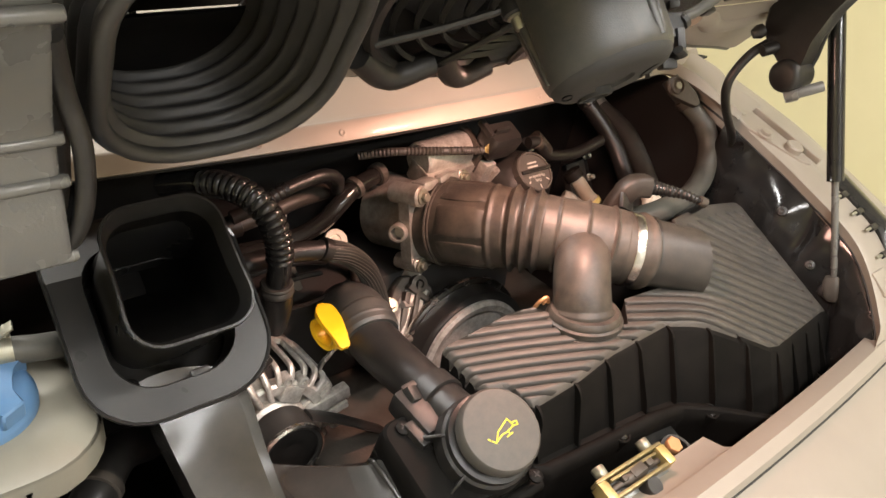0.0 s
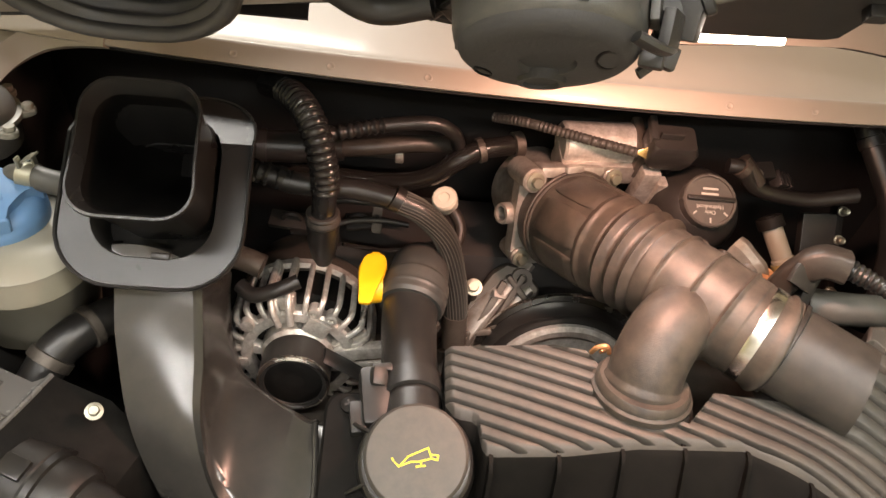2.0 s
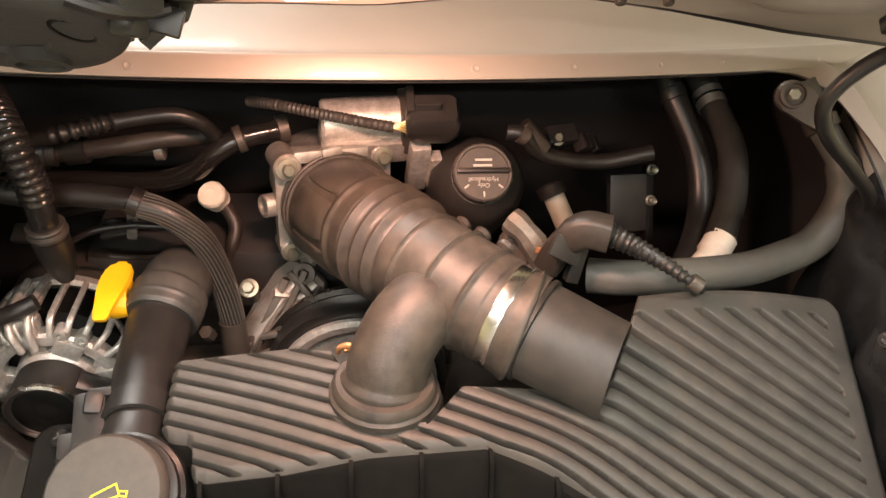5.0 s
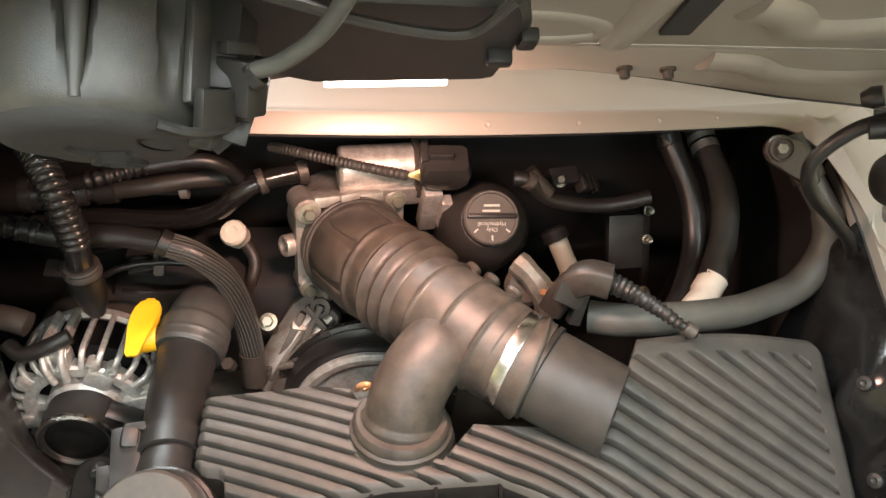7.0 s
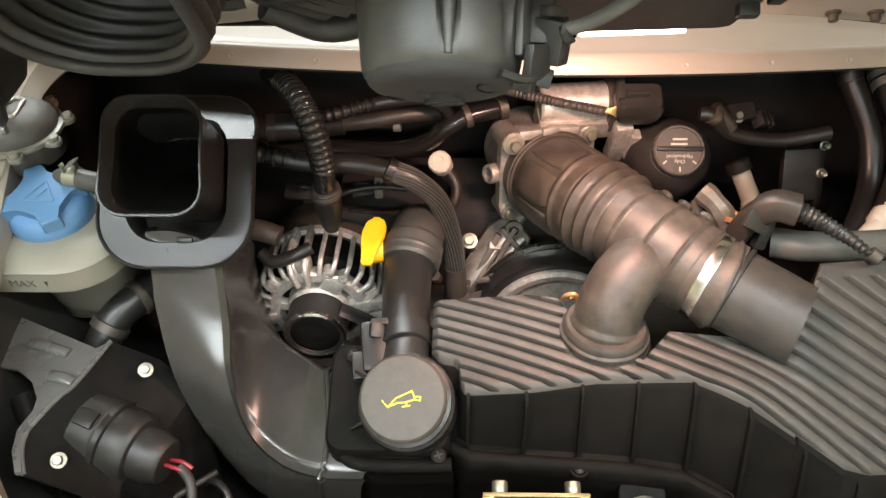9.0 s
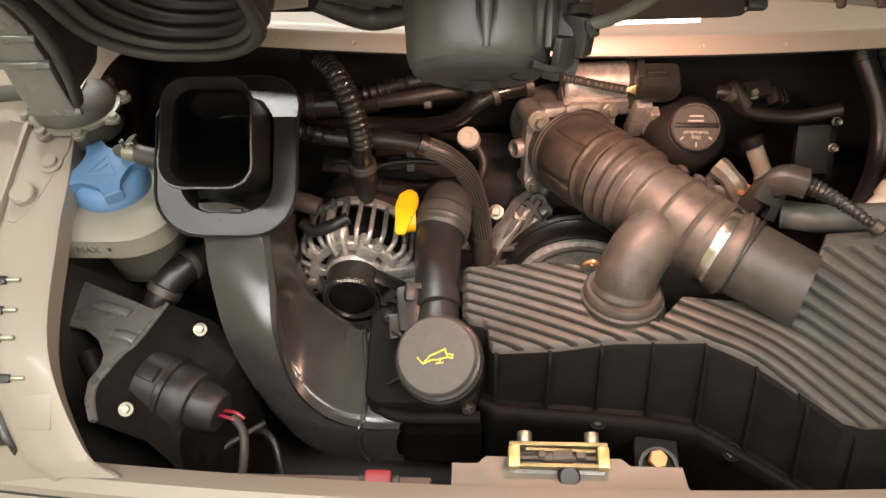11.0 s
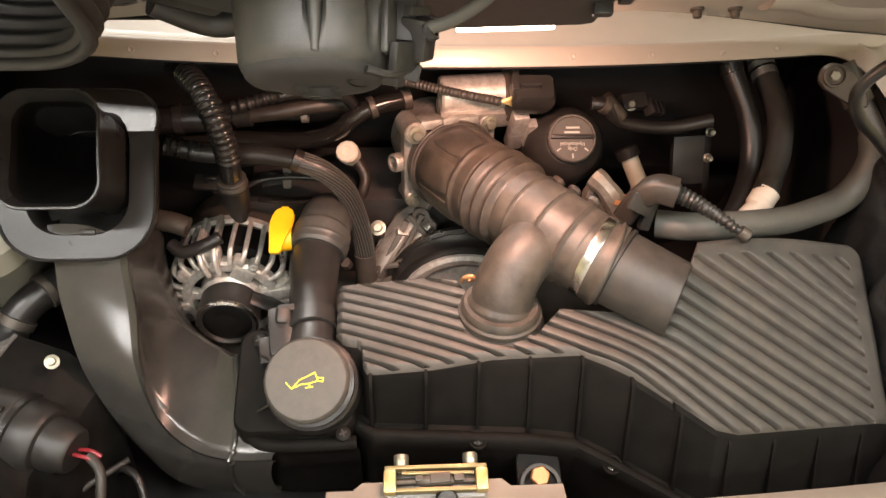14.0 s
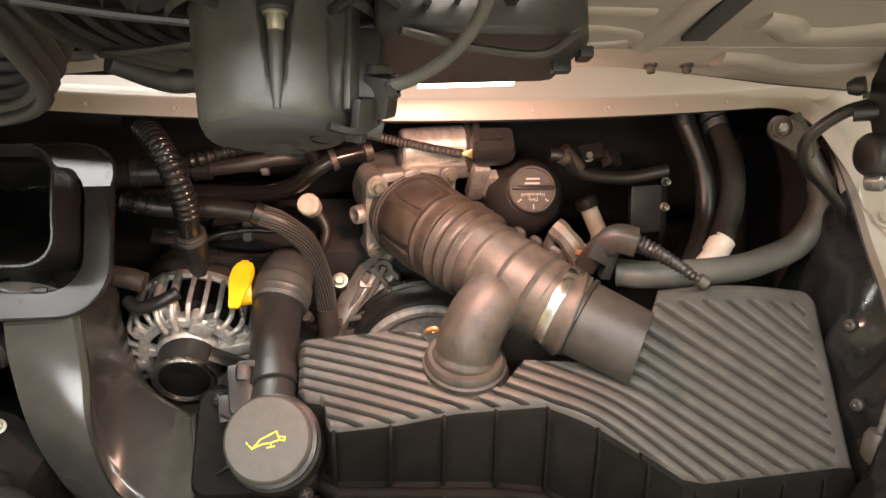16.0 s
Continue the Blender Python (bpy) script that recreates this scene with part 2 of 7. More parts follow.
def lathe(profile, n=32, m=None, bm=None, wave=None):
    """Turns (radius, height) pairs round z. wave(angle, radius, height) may change the radius."""
    bm = bm or bmesh.new()
    m = m or Matrix()
    rings = []
    for r, h in profile:
        if r < 1e-5:
            rings.append([bm.verts.new(m @ Vector((0, 0, h)))])
        else:
            ring = []
            for k in range(n):
                a = 2 * math.pi * k / n
                q = wave(a, r, h) if wave else r
                ring.append(bm.verts.new(m @ Vector((q * math.cos(a), q * math.sin(a), h))))
            rings.append(ring)
    for A, B in zip(rings, rings[1:]):
        for k in range(n):
            a, b = A[k % len(A)], A[(k + 1) % len(A)]
            c, d = B[(k + 1) % len(B)], B[k % len(B)]
            f = [v for i, v in enumerate((a, b, c, d)) if v not in (a, b, c, d)[:i]]
            if len(f) > 2:
                bm.faces.new(f)
    for ring in (rings[0], rings[-1]):
        if len(ring) > 2 and profile[0] != profile[-1]:
            bm.faces.new(ring)
    return bm


def block(size, m=None, bevel=0.003, seg=2, bm=None):
    bm2 = bmesh.new()
    bmesh.ops.create_cube(bm2, size=1.0)
    bm2.transform(Matrix.Diagonal((*size, 1)))
    if bevel:
        bmesh.ops.bevel(bm2, geom=bm2.edges[:], offset=bevel, segments=seg, affect="EDGES", profile=0.6)
    if m is not None:
        bm2.transform(m)
    if bm is None:
        return bm2
    me = bpy.data.meshes.new("tmp")
    bm2.to_mesh(me)
    bm2.free()
    bm.from_mesh(me)
    bpy.data.meshes.remove(me)
    return bm


def slab(poly, thick, m=None, bevel=0.0015, bm=None):
    """A flat plate from a plan outline, from z = 0 down to -thick."""
    b = bmesh.new()
    top = [b.verts.new((x, y, 0)) for x, y in poly]
    low = [b.verts.new((x, y, -thick)) for x, y in poly]
    b.faces.new(top)
    b.faces.new(low[::-1])
    for i in range(len(poly)):
        j = (i + 1) % len(poly)
        b.faces.new((top[j], top[i], low[i], low[j]))
    if bevel:
        bmesh.ops.bevel(b, geom=b.edges[:], offset=bevel, segments=1, affect="EDGES")
    if m is not None:
        b.transform(m)
    if bm is None:
        return b
    me = bpy.data.meshes.new("tmp")
    b.to_mesh(me)
    b.free()
    bm.from_mesh(me)
    bpy.data.meshes.remove(me)
    return bm


def sheet(grid, thick=0.0, bm=None):
    """A surface through rows of points; thick gives it a back."""
    bm = bm or bmesh.new()
    V = [[bm.verts.new(p) for p in row] for row in grid]
    F = [bm.faces.new((A[i], A[i + 1], B[i + 1], B[i])) for A, B in zip(V, V[1:]) for i in range(len(A) - 1)]
    if thick:
        bm.normal_update()
        bmesh.ops.solidify(bm, geom=F, thickness=thick)
    return bm


def rrect(w, h, r, n=5):
    """A rounded rectangle's outline."""
    out = []
    for cx, cy, a0 in ((w / 2 - r, h / 2 - r, 0), (-w / 2 + r, h / 2 - r, 90), (-w / 2 + r, -h / 2 + r, 180), (w / 2 - r, -h / 2 + r, 270)):
        for k in range(n + 1):
            a = radians(a0 + 90 * k / n)
            out.append((cx + r * math.cos(a), cy + r * math.sin(a)))
    return out


def loft(rings, caps=(True, True), bm=None):
    bm = bm or bmesh.new()
    R = [[bm.verts.new(p) for p in ring] for ring in rings]
    for A, B in zip(R, R[1:]):
        for k in range(len(A)):
            bm.faces.new((A[k], A[(k + 1) % len(A)], B[(k + 1) % len(B)], B[k]))
    if caps[0]:
        bm.faces.new(R[0][::-1])
    if caps[1]:
        bm.faces.new(R[-1])
    return bm


def dense(poly, k=4):
    """Subdivides an outline's edges."""
    out = []
    for (a, b), (c, d) in zip(poly, poly[1:] + poly[:1]):
        n = k if math.hypot(c - a, d - b) > 0.015 else 1
        out += [(a + (c - a) * i / n, b + (d - b) * i / n) for i in range(n)]
    return out


def tube_frames(pts, per):
    """Centre, sideways and upward directions and share of the length along a spline."""
    C = spline(pts, per)
    run, side, out = [0.0], None, []
    for a, b in zip(C, C[1:]):
        run.append(run[-1] + (b - a).length)
    for i, c in enumerate(C):
        d = (C[min(i + 1, len(C) - 1)] - C[max(i - 1, 0)]).normalized()
        side = d.cross(Vector((0, 0, 1))) if side is None else side
        side = (side - d * side.dot(d)).normalized()
        out.append((c, side, side.cross(d), run[i] / run[-1]))
    return out


def hexbolt(parent, at, axis, r=0.007, mat=None, name="bolt", washer=True):
    bm = lathe([(0, 0.0), (r * 1.5, 0.0), (r * 1.5, 0.0018), (r * 1.02, 0.0024)] if washer else [(0, 0), (r, 0.001)], 18)
    m = frame_z(at, axis)
    b = slab([(r * math.cos(radians(60 * k)), r * math.sin(radians(60 * k))) for k in range(6)], 0.006, Matrix.Translation((0, 0, 0.0078)), 0.0008, bm)
    b.transform(m)
    return part(name, under(parent, b), mat or M_ZINC, parent)


def text_part(name, words, size, m, mat, parent, spacing=1.0):
    c = bpy.data.curves.new(name, "FONT")
    c.body, c.size, c.align_x, c.align_y, c.extrude, c.space_line = words, size, "CENTER", "CENTER", 0.0002, spacing
    tmp = new("tmp_text", c)
    me = bpy.data.meshes.new_from_object(tmp.evaluated_get(bpy.context.evaluated_depsgraph_get()))
    bpy.data.objects.remove(tmp)
    me.transform(parent.matrix_world.inverted() @ m)
    me.materials.append(mat)
    ob = new(name, me)
    ob.parent = parent
    return ob


# ---- the garage ----
def garage():
    x0, x1, y0, y1, h, w = -3.0, 2.6, -3.2, 4.2, 2.6, 0.15
    def wall(name, a, b, mat, label, cat):
        bm = block([abs(q - p) for p, q in zip(a, b)], Matrix.Translation([(p + q) / 2 for p, q in zip(a, b)]), 0)
        return solid(name, bm, mat, label, cat, kind="structure")
    # floor colour is raised so that its bounce lifts undersides
    wall("floor", (x0 - w, y0 - w, -0.1), (x1 + w, y1 + w, 0), M_FLOOR, "grey worn concrete garage floor, lightened to bounce light", "floor")
    wall("ceiling", (x0 - w, y0 - w, h), (x1 + w, y1 + w, h + w), M_CEIL, "white plastered garage ceiling", "ceiling")
    wall("wall_west", (x0 - w, y0, 0), (x0, y1, h), M_WALL, "cream yellow plastered garage wall", "wall")
    wall("wall_east", (x1, y0, 0), (x1 + w, y1, h), M_WALL, "cream yellow plastered garage wall", "wall")
    # unseen wall behind the viewer, whitened as a reflector
    wall("wall_south", (x0 - w, y0 - w, 0), (x1 + w, y0, h), M_CEIL, "unseen garage wall, white to bounce light into the bay", "wall")
    wall("wall_north", (x0 - w, y1, 0), (x1 + w, y1 + w, h), M_WALL, "cream yellow plastered garage wall", "wall")
    # assumed fixtures at the lamps' places, out of view
    for x, y, sx, sy in ((-0.9, -0.6, 1.3, 0.12), (0.9, -0.6, 1.3, 0.12), (-0.75, 1.98, 0.9, 0.40), (0.0, -2.3, 1.3, 0.12)):
        th = thing("unseen_ceiling_light", (x, y, h), "assumed long white tube light on the ceiling, out of view", "lamp", "ceiling lights")
        part("housing", block((sx + 0.04, sy + 0.04, 0.02), Matrix.Translation((0, 0, -0.011)), 0.003), M_CEIL, th)
        part("tube", block((sx, sy * 0.5, 0.012), Matrix.Translation((0, 0, -0.028)), 0.004), M_CEILAMP, th)


garage()


# ---- the car's body round the bay ----
RIM = [(0.555, 0.66), (0.545, 0.57), (0.533, 0.485), (0.528, 0.426), (0.510, 0.311), (0.468, 0.236), (0.430, 0.216)]


def rim_z(y):
    return float(np.interp(y, [0.20, 0.216, 0.236, 0.311, 0.426, 0.485, 0.57, 0.66, 0.75], [0.745, 0.756, 0.775, 0.835, 0.88, 0.90, 0.925, 0.945, 0.975]))


def strip_y(x):
    return 0.6030 + 0.008 * x + 0.199 * x * x


def strip_z(x):
    return 0.9877 - 0.0145 * x - 0.0235 * x * x


def car():
    body = thing("car_body", (0, 0.45, 0), "beige silver sports car body round the open engine bay", "car", kind="structure")
    # front cross panel below the rear window: folded lip, then a broad face rising forwards
    xs = np.linspace(-0.60, 0.60, 61)
    prof = [(0.006, -0.006), (0.0, -0.002), (0.001, 0.0005), (0.0100, 0.0128), (0.0118, 0.0146), (0.0140, 0.0152), (0.0165, 0.0143), (0.0200, 0.0138), (0.028, 0.0150), (0.10, 0.042), (0.22, 0.100), (0.36, 0.165)]
    part("cross_panel", under(body, sheet([[(x, strip_y(x) + a, strip_z(x) + b) for x in xs] for a, b in prof], 0.002)), M_PAINT, body, "beige silver painted panel with folded lip")
    for x in (-0.40, -0.31, -0.22, -0.13, 0.16, 0.25, 0.335, 0.40):
        part("spot_weld", under(body, lathe([(0.0042, -0.001), (0.0040, 0.0003), (0.0028, 0.0006), (0.0020, 0.0001), (0, 0.0001)], 16, frame_z((x, strip_y(x) + 0.0045, strip_z(x) + 0.0058), (0, -0.80, 0.60)))), M_PAINT, body)
    for sgn in (-1, 1):
        rows = []
        pts = spline([(sgn * x, y, rim_z(y)) for x, y in RIM], 6)
        for off, dz in ((0.0, -0.03), (0.0, -0.001), (0.002, 0.0), (0.02, 0.0005), (0.04, 0.001), (0.056, 0.001), (0.062, -0.003), (0.068, -0.010), (0.14, -0.014), (0.24, -0.06), (0.30, -0.16), (0.33, -0.40), (0.31, -0.60)):
            rows.append([(p.x + sgn * off, p.y, p.z + dz) for p in pts])
        part("side_panel", under(body, sheet(rows, 0.002)), M_PAINT, body, "painted gutter and flank beside the bay")
        # black inner wall of the bay
        deep = [Vector((sgn * 0.60, 0.94, rim_z(0.75)))] + pts + [Vector((sgn * 0.36, 0.224, 0.730))]
        part("inner_wall", under(body, sheet([[(p.x + sgn * 0.001, p.y, p.z - 0.014) for p in deep], [(p.x + sgn * 0.02, p.y, p.z - 0.05) for p in deep], [(p.x + sgn * 0.02, p.y, p.z - 0.16) for p in deep], [(p.x - sgn * 0.05, p.y, 0.42) for p in deep]], 0.003)), M_DARKP, body, "black bay side wall")
    # rounded corners between the cross panel and the sides
    for sgn in (-1, 1):
        C = spline([(sgn * x, y, z) for x, y, z in ((0.430, 0.6575, 0.968), (0.462, 0.664, 0.9655), (0.490, 0.664, 0.962), (0.510, 0.652, 0.956), (0.522, 0.632, 0.950), (0.530, 0.605, 0.941), (0.538, 0.578, 0.931), (0.542, 0.550, 0.921))], 6)
        dy, dz = strip_y(sgn * 0.43) - 0.6575, strip_z(sgn * 0.43) - 0.968
        C = [c + Vector((0, dy, dz)) * max(0.0, 1 - i / (len(C) - 1)) ** 1.4 for i, c in enumerate(C)]
        rows = []
        for off, za, zb in ((0.006, -0.006, -0.007), (0.0, -0.002, 0.0), (0.001, 0.0005, 0.001), (0.010, 0.0128, 0.002), (0.014, 0.0152, 0.003), (0.020, 0.0138, 0.002), (0.030, 0.0157, 0.000), (0.075, 0.0326, 0.006)):
            row = []
            for i, c in enumerate(C):
                t = i / (len(C) - 1)
                d = (C[min(i + 1, len(C) - 1)] - C[max(i - 1, 0)])
                nrm = Vector((-d.y, d.x, 0)).normalized() * sgn
                row.append(c + nrm * off + Vector((0, 0, za + (zb - za) * min(1.0, max(0.0, (t - 0.3) / 0.5)) + (0.003 * min(1.0, t / 0.3) if off > 0.012 else 0.0))))
            rows.append(row)
        part("corner_panel", under(body, sheet(rows, 0.002)), M_PAINT, body, "painted rounded bay corner")
    # rear edge and bumper
    xs = np.linspace(-0.62, 0.62, 41)
    ry = lambda x: 0.205 + 0.10 * x * x
    prof = [(0.012, -0.03), (0.010, -0.006), (0.0, 0.0), (-0.010, 0.004), (-0.020, 0.0), (-0.024, -0.012), (-0.05, -0.018), (-0.12, -0.04), (-0.20, -0.12), (-0.22, -0.30), (-0.18, -0.48)]
    part("rear_bumper", under(body, sheet([[(x, ry(x) + a, 0.757 - 0.05 * x * x + b) for x in xs] for a, b in prof], 0.003)), M_PAINT, body, "beige silver bumper with a lip along the bay")
    part("seam", under(body, sweep([(x, ry(x) - 0.0235, 0.757 - 0.05 * x * x - 0.0085) for x in xs], 0.0032, 8, 1)), M_DARKP, body, "dark gap along the bumper lip")
    part("bay_floor", under(body, block((1.16, 0.84, 0.02), pose(0, 0.59, 0.42), 0)), M_DARKP, body, "dark bay floor")
    part("bulkhead", under(body, sheet([[(x, strip_y(x) + 0.008, strip_z(x) - 0.006) for x in np.linspace(-0.66, 0.66, 31)], [(x, strip_y(x) + 0.05, strip_z(x) - 0.012) for x in np.linspace(-0.66, 0.66, 31)], [(x, strip_y(x) + 0.24, strip_z(x) - 0.12) for x in np.linspace(-0.66, 0.66, 31)], [(x, strip_y(x) + 0.25, 0.42) for x in np.linspace(-0.66, 0.66, 31)]], 0.003)), M_BULK, body, "black front bulkhead of the bay")
    part("rear_inner_wall", under(body, sheet([[(x, ry(x) + 0.013, 0.73 - 0.05 * x * x) for x in np.linspace(-0.5, 0.5, 21)], [(x, ry(x) + 0.02, 0.42) for x in np.linspace(-0.5, 0.5, 21)]], 0.003)), M_PAINT, body, "painted rear wall of the bay")
    return body


car()


def rim_x(y):
    return float(np.interp(y, [0.216, 0.236, 0.311, 0.426, 0.485, 0.57], [0.430, 0.468, 0.510, 0.528, 0.533, 0.545]))


def gutter_trim():
    for sgn in (-1, 1):
        def on(y, off, up=0.0):
            return Vector((sgn * (rim_x(y) + off), y, rim_z(y) + up))
        # raised hinge plate with its two bolts
        th = thing("hinge_plate", on(0.50, 0.02), "beige painted hinge plate bolted to the gutter", "plate", kind="structure")
        tilt = math.atan2(rim_z(0.56) - rim_z(0.43), 0.13)
        m = Matrix.Translation(on(0.495, 0.026, 0.0035)) @ Matrix.Rotation(tilt, 4, "X")
        out = [(-0.012, 0.070), (-0.020, 0.050), (-0.021, 0.030), (-0.006, -0.022), (0.004, -0.050), (0.014, -0.062), (0.024, -0.060), (0.028, -0.040), (0.028, 0.075)]
        part("plate", under(th, slab([(sgn * x, y) for x, y in (out if sgn > 0 else out[::-1])], 0.006, m, 0.0016)), M_PAINT, th)
        part("bolt", under(th, lathe([(0, 0), (0.0125, 0), (0.0125, 0.0018), (0.0085, 0.0025), (0.0080, 0.007), (0.0065, 0.0078), (0, 0.0078)], 22, m @ pose(sgn * -0.006, 0.014, 0))), M_PAINT, th, "painted bolt head")
        part("bolt", under(th, lathe([(0, 0), (0.0135, 0), (0.0135, 0.008), (0.0115, 0.010), (0, 0.010)], 24, m @ pose(sgn * 0.012, -0.028, 0))), M_PAINT, th, "painted round stud")
        part("rail", under(th, block((0.006, 0.13, 0.010), m @ pose(sgn * 0.034, 0.0, 0.002), 0.002)), M_PAINT, th)
        # black clips along the outer edge
        for y in (0.375, 0.345, 0.318, 0.286):
            th = thing("edge_clip", on(y, 0.050, 0.001), "small black rubber clip on the fender edge", "clip", "fender edge clips")
            part("clip", under(th, block((0.016, 0.009, 0.010), Matrix.Translation(on(y, 0.052, 0.005)) @ Matrix.Rotation(0.5, 4, "X"), 0.002)), M_RUBBER, th)
            part("stud", under(th, lathe([(0, -0.004), (0.0026, -0.004), (0.0026, 0.012), (0.0018, 0.013), (0, 0.013)], 10, frame_z(on(y, 0.043, 0.006), (-sgn, 0, 0.05), (0, 0, 1)))), M_ZINC, th)
        th = thing("gutter_pad", on(0.262, 0.03), "raised painted pad on the gutter edge", "panel", kind="structure")
        part("pad", under(th, block((0.034, 0.036, 0.006), Matrix.Translation(on(0.262, 0.032, 0.003)) @ Matrix.Rotation(math.atan2(rim_z(0.28) - rim_z(0.244), 0.036), 4, "X"), 0.0025)), M_PAINT, th)
        # tail lamp outside the gutter
        th = thing("tail_lamp", on(0.33, 0.12, -0.10), "dark smoked tail lamp set into the fender", "tail lamp", "tail lamps")
        ys = np.linspace(0.235, 0.405, 18)
        rows = [[on(y, 0.066 + 0.15 * a, dz - 0.22 * a * a) for y in ys] for a, dz in ((0.0, -0.014), (0.01, 0.002), (0.06, 0.008), (0.2, 0.010), (0.45, 0.008), (0.7, 0.004), (1.0, 0.0))]
        part("lens", under(th, sheet(rows, 0.006)), M_GLOSS, th, "dark smoked lens", angle=50)


gutter_trim()


# ---- air filter box ----
def box_top(x, y):
    b = 0.774 - 0.225 * (x - 0.277) + 0.479 * (y - 0.283)
    c = 0.806 + 0.08 * (y - 0.35) + 0.06 * x
    k = 0.006
    low = -k * math.log(math.exp(-b / k) + math.exp(-c / k))
    t = max(0.0, min(1.0, (x - 0.232) / 0.03))
    return low + (b - low) * t * t * (3 - 2 * t)


GROOVES = np.arange(2.0, 28.0, 0.25)


def rib_phase(x, y):
    """Counts the grooves of the box top: bowed over its low part, straight and fanning out over its raised end."""
    low = -23.394 + 47.274 * x + 71.065 * y + 15.18 * x * x - 44.321 * x * y
    if x < 0.16:
        return low
    k = GROOVES - 16
    line = 0.445778 + 0.019936 * k + 0.000714 * k ** 2 + 3.6e-5 * k ** 3 - (x - 0.25) * (0.50639 + 0.012043 * k + 0.003721 * k ** 2)
    high = float(np.interp(y, line, GROOVES))
    t = min(1.0, (x - 0.16) / 0.09)
    return low * (1 - t) + high * t


FRONT = [(-0.098, 0.392), (-0.091, 0.381), (-0.086, 0.3785), (-0.076, 0.3765), (-0.0715, 0.372), (-0.0690, 0.350), (-0.0655, 0.3445), (-0.058, 0.3430), (0.0, 0.3445), (0.06, 0.352), (0.147, 0.351), (0.277, 0.283), (0.30, 0.281), (0.468, 0.305)]
FOOT = [(-0.098, 0.392), (-0.060, 0.366), (0.147, 0.352), (0.277, 0.283), (0.30, 0.281), (0.468, 0.305)]


def front_y(x):
    return float(np.interp(x, [p[0] for p in FRONT], [p[1] for p in FRONT]))


def foot_y(x):
    return float(np.interp(x, [p[0] for p in FOOT], [p[1] for p in FOOT]))


def back_y(x):
    return float(np.interp(x, [-0.10, 0.0, 0.03, 0.06, 0.105, 0.135, 0.20, 0.235, 0.2351, 0.265, 0.36, 0.49], [0.452, 0.456, 0.45, 0.395, 0.372, 0.404, 0.394, 0.374, 0.378, 0.46, 0.478, 0.482]))


def air_box():
    th = thing("air_filter_box", (0.15, 0.37, 0.62), "black ribbed plastic air filter box, dusty, across the bay", "air filter box")
    def relief(x, y, edge):
        p = rib_phase(x, y)
        f = abs(p - round(p))
        q = max(0.0, min(1.0, (0.175 - f) / 0.05))
        groove = q * q * (3 - 2 * q)
        return box_top(x, y) - 0.012 * groove * max(0.0, min(1.0, edge)) ** 0.5 - 0.0018 * ((0.5 - f) / 0.5) ** 2 * max(0.0, min(1.0, edge))
    nx, ny = 380, 210
    rows = []
    for j in range(ny + 1):
        row = []
        for i in range(nx + 1):
            x = -0.098 + (0.235 + 0.098) * i / nx
            y0, y1 = front_y(x), back_y(x)
            y = y0 + (y1 - y0) * j / ny if x > -0.058 else max(0.343 + (y1 - 0.343) * j / ny, y0 + 1e-5 * j)
            d = min(y - y0, (x + 0.098) * 1.2)
            row.append((x, y, relief(x, y, min((y - y0 - 0.002) / 0.006, (y1 - y) / 0.003)) - 0.007 * max(0.0, 1 - d / 0.009) ** 2))
        rows.append(row)
    part("lid", under(th, sheet(rows)), M_BOX, th, "dark grey ribbed top", angle=70)
    block_rows = []
    nb, mb = 330, 330
    for j in range(mb + 1):
        v = j / mb
        xl, yl = 0.235 + 0.055 * max(0.0, v - 0.40) / 0.60, front_y(0.235) + (0.374 - front_y(0.235)) * min(1.0, v / 0.40) + 0.090 * max(0.0, v - 0.40) / 0.60
        xr, yr = 0.482 + 0.014 * v - 0.016 * max(0.0, (v - 0.92) / 0.08) ** 2, 0.307 + 0.180 * v
        row = []
        for i in range(nb + 1):
            u = i / nb
            x = xl + (xr - xl) * u
            y = yl + (yr - yl) * u + 0.006 * v * math.sin(math.pi * u)
            y += (front_y(x) - (front_y(0.235) * (1 - u) + 0.307 * u)) * (1 - v)
            right, back = xr - x, (1 - v) * 0.15
            e = min((y - front_y(x) - 0.001) / 0.007, (back - 0.014) / 0.004, (right - 0.019) / 0.004)
            d = min(right, back, y - front_y(x) + 0.001, 1.0 if v < 0.42 else (x - xl) * 1.5)
            row.append((x, y, relief(x, y, e) - 0.004 * max(0.0, 1 - d / 0.006) ** 2))
        block_rows.append(row)
    part("raised_lid", under(th, sheet(block_rows)), M_BOX, th, "dark grey ribbed raised end", angle=70)
    edge = [r[0] for r in block_rows[int(mb * 0.40)::3]]
    part("side_wall", under(th, sheet([edge, [(p[0] + 0.004, p[1], 0.76) for p in edge]])), M_PLASTIC, th)
    back = [p for p in rows[-1][::4]] + [p for p in block_rows[-1][::5]]
    part("back_wall", under(th, sheet([back, [(p[0], p[1] + 0.004, 0.70) for p in back]])), M_PLASTIC, th)
    # walls down to the base flange
    top = [rows[0][i] for i in range(0, nx + 1, 2)] + [block_rows[0][i] for i in range(2, nb + 1, 2)]
    right = [block_rows[j][-1] for j in range(0, mb + 1, 10)]
    left = [rows[j][0] for j in range(ny, -1, -10)]
    run = left[:-1] + top[:-1] + right
    def base(p):
        x, y, z = p
        zb = float(np.interp(x, [-0.10, 0.10, 0.18, 0.28, 0.48], [0.731, 0.729, 0.716, 0.690, 0.665]))
        ahead = abs(y - front_y(min(x, 0.468))) < 0.004
        return (x + (0.02 if x > 0.478 else 0.0), foot_y(min(x, 0.468)) + y - front_y(min(x, 0.468)) - 0.036 if ahead else y, zb)
    low = [base(p) for p in run]
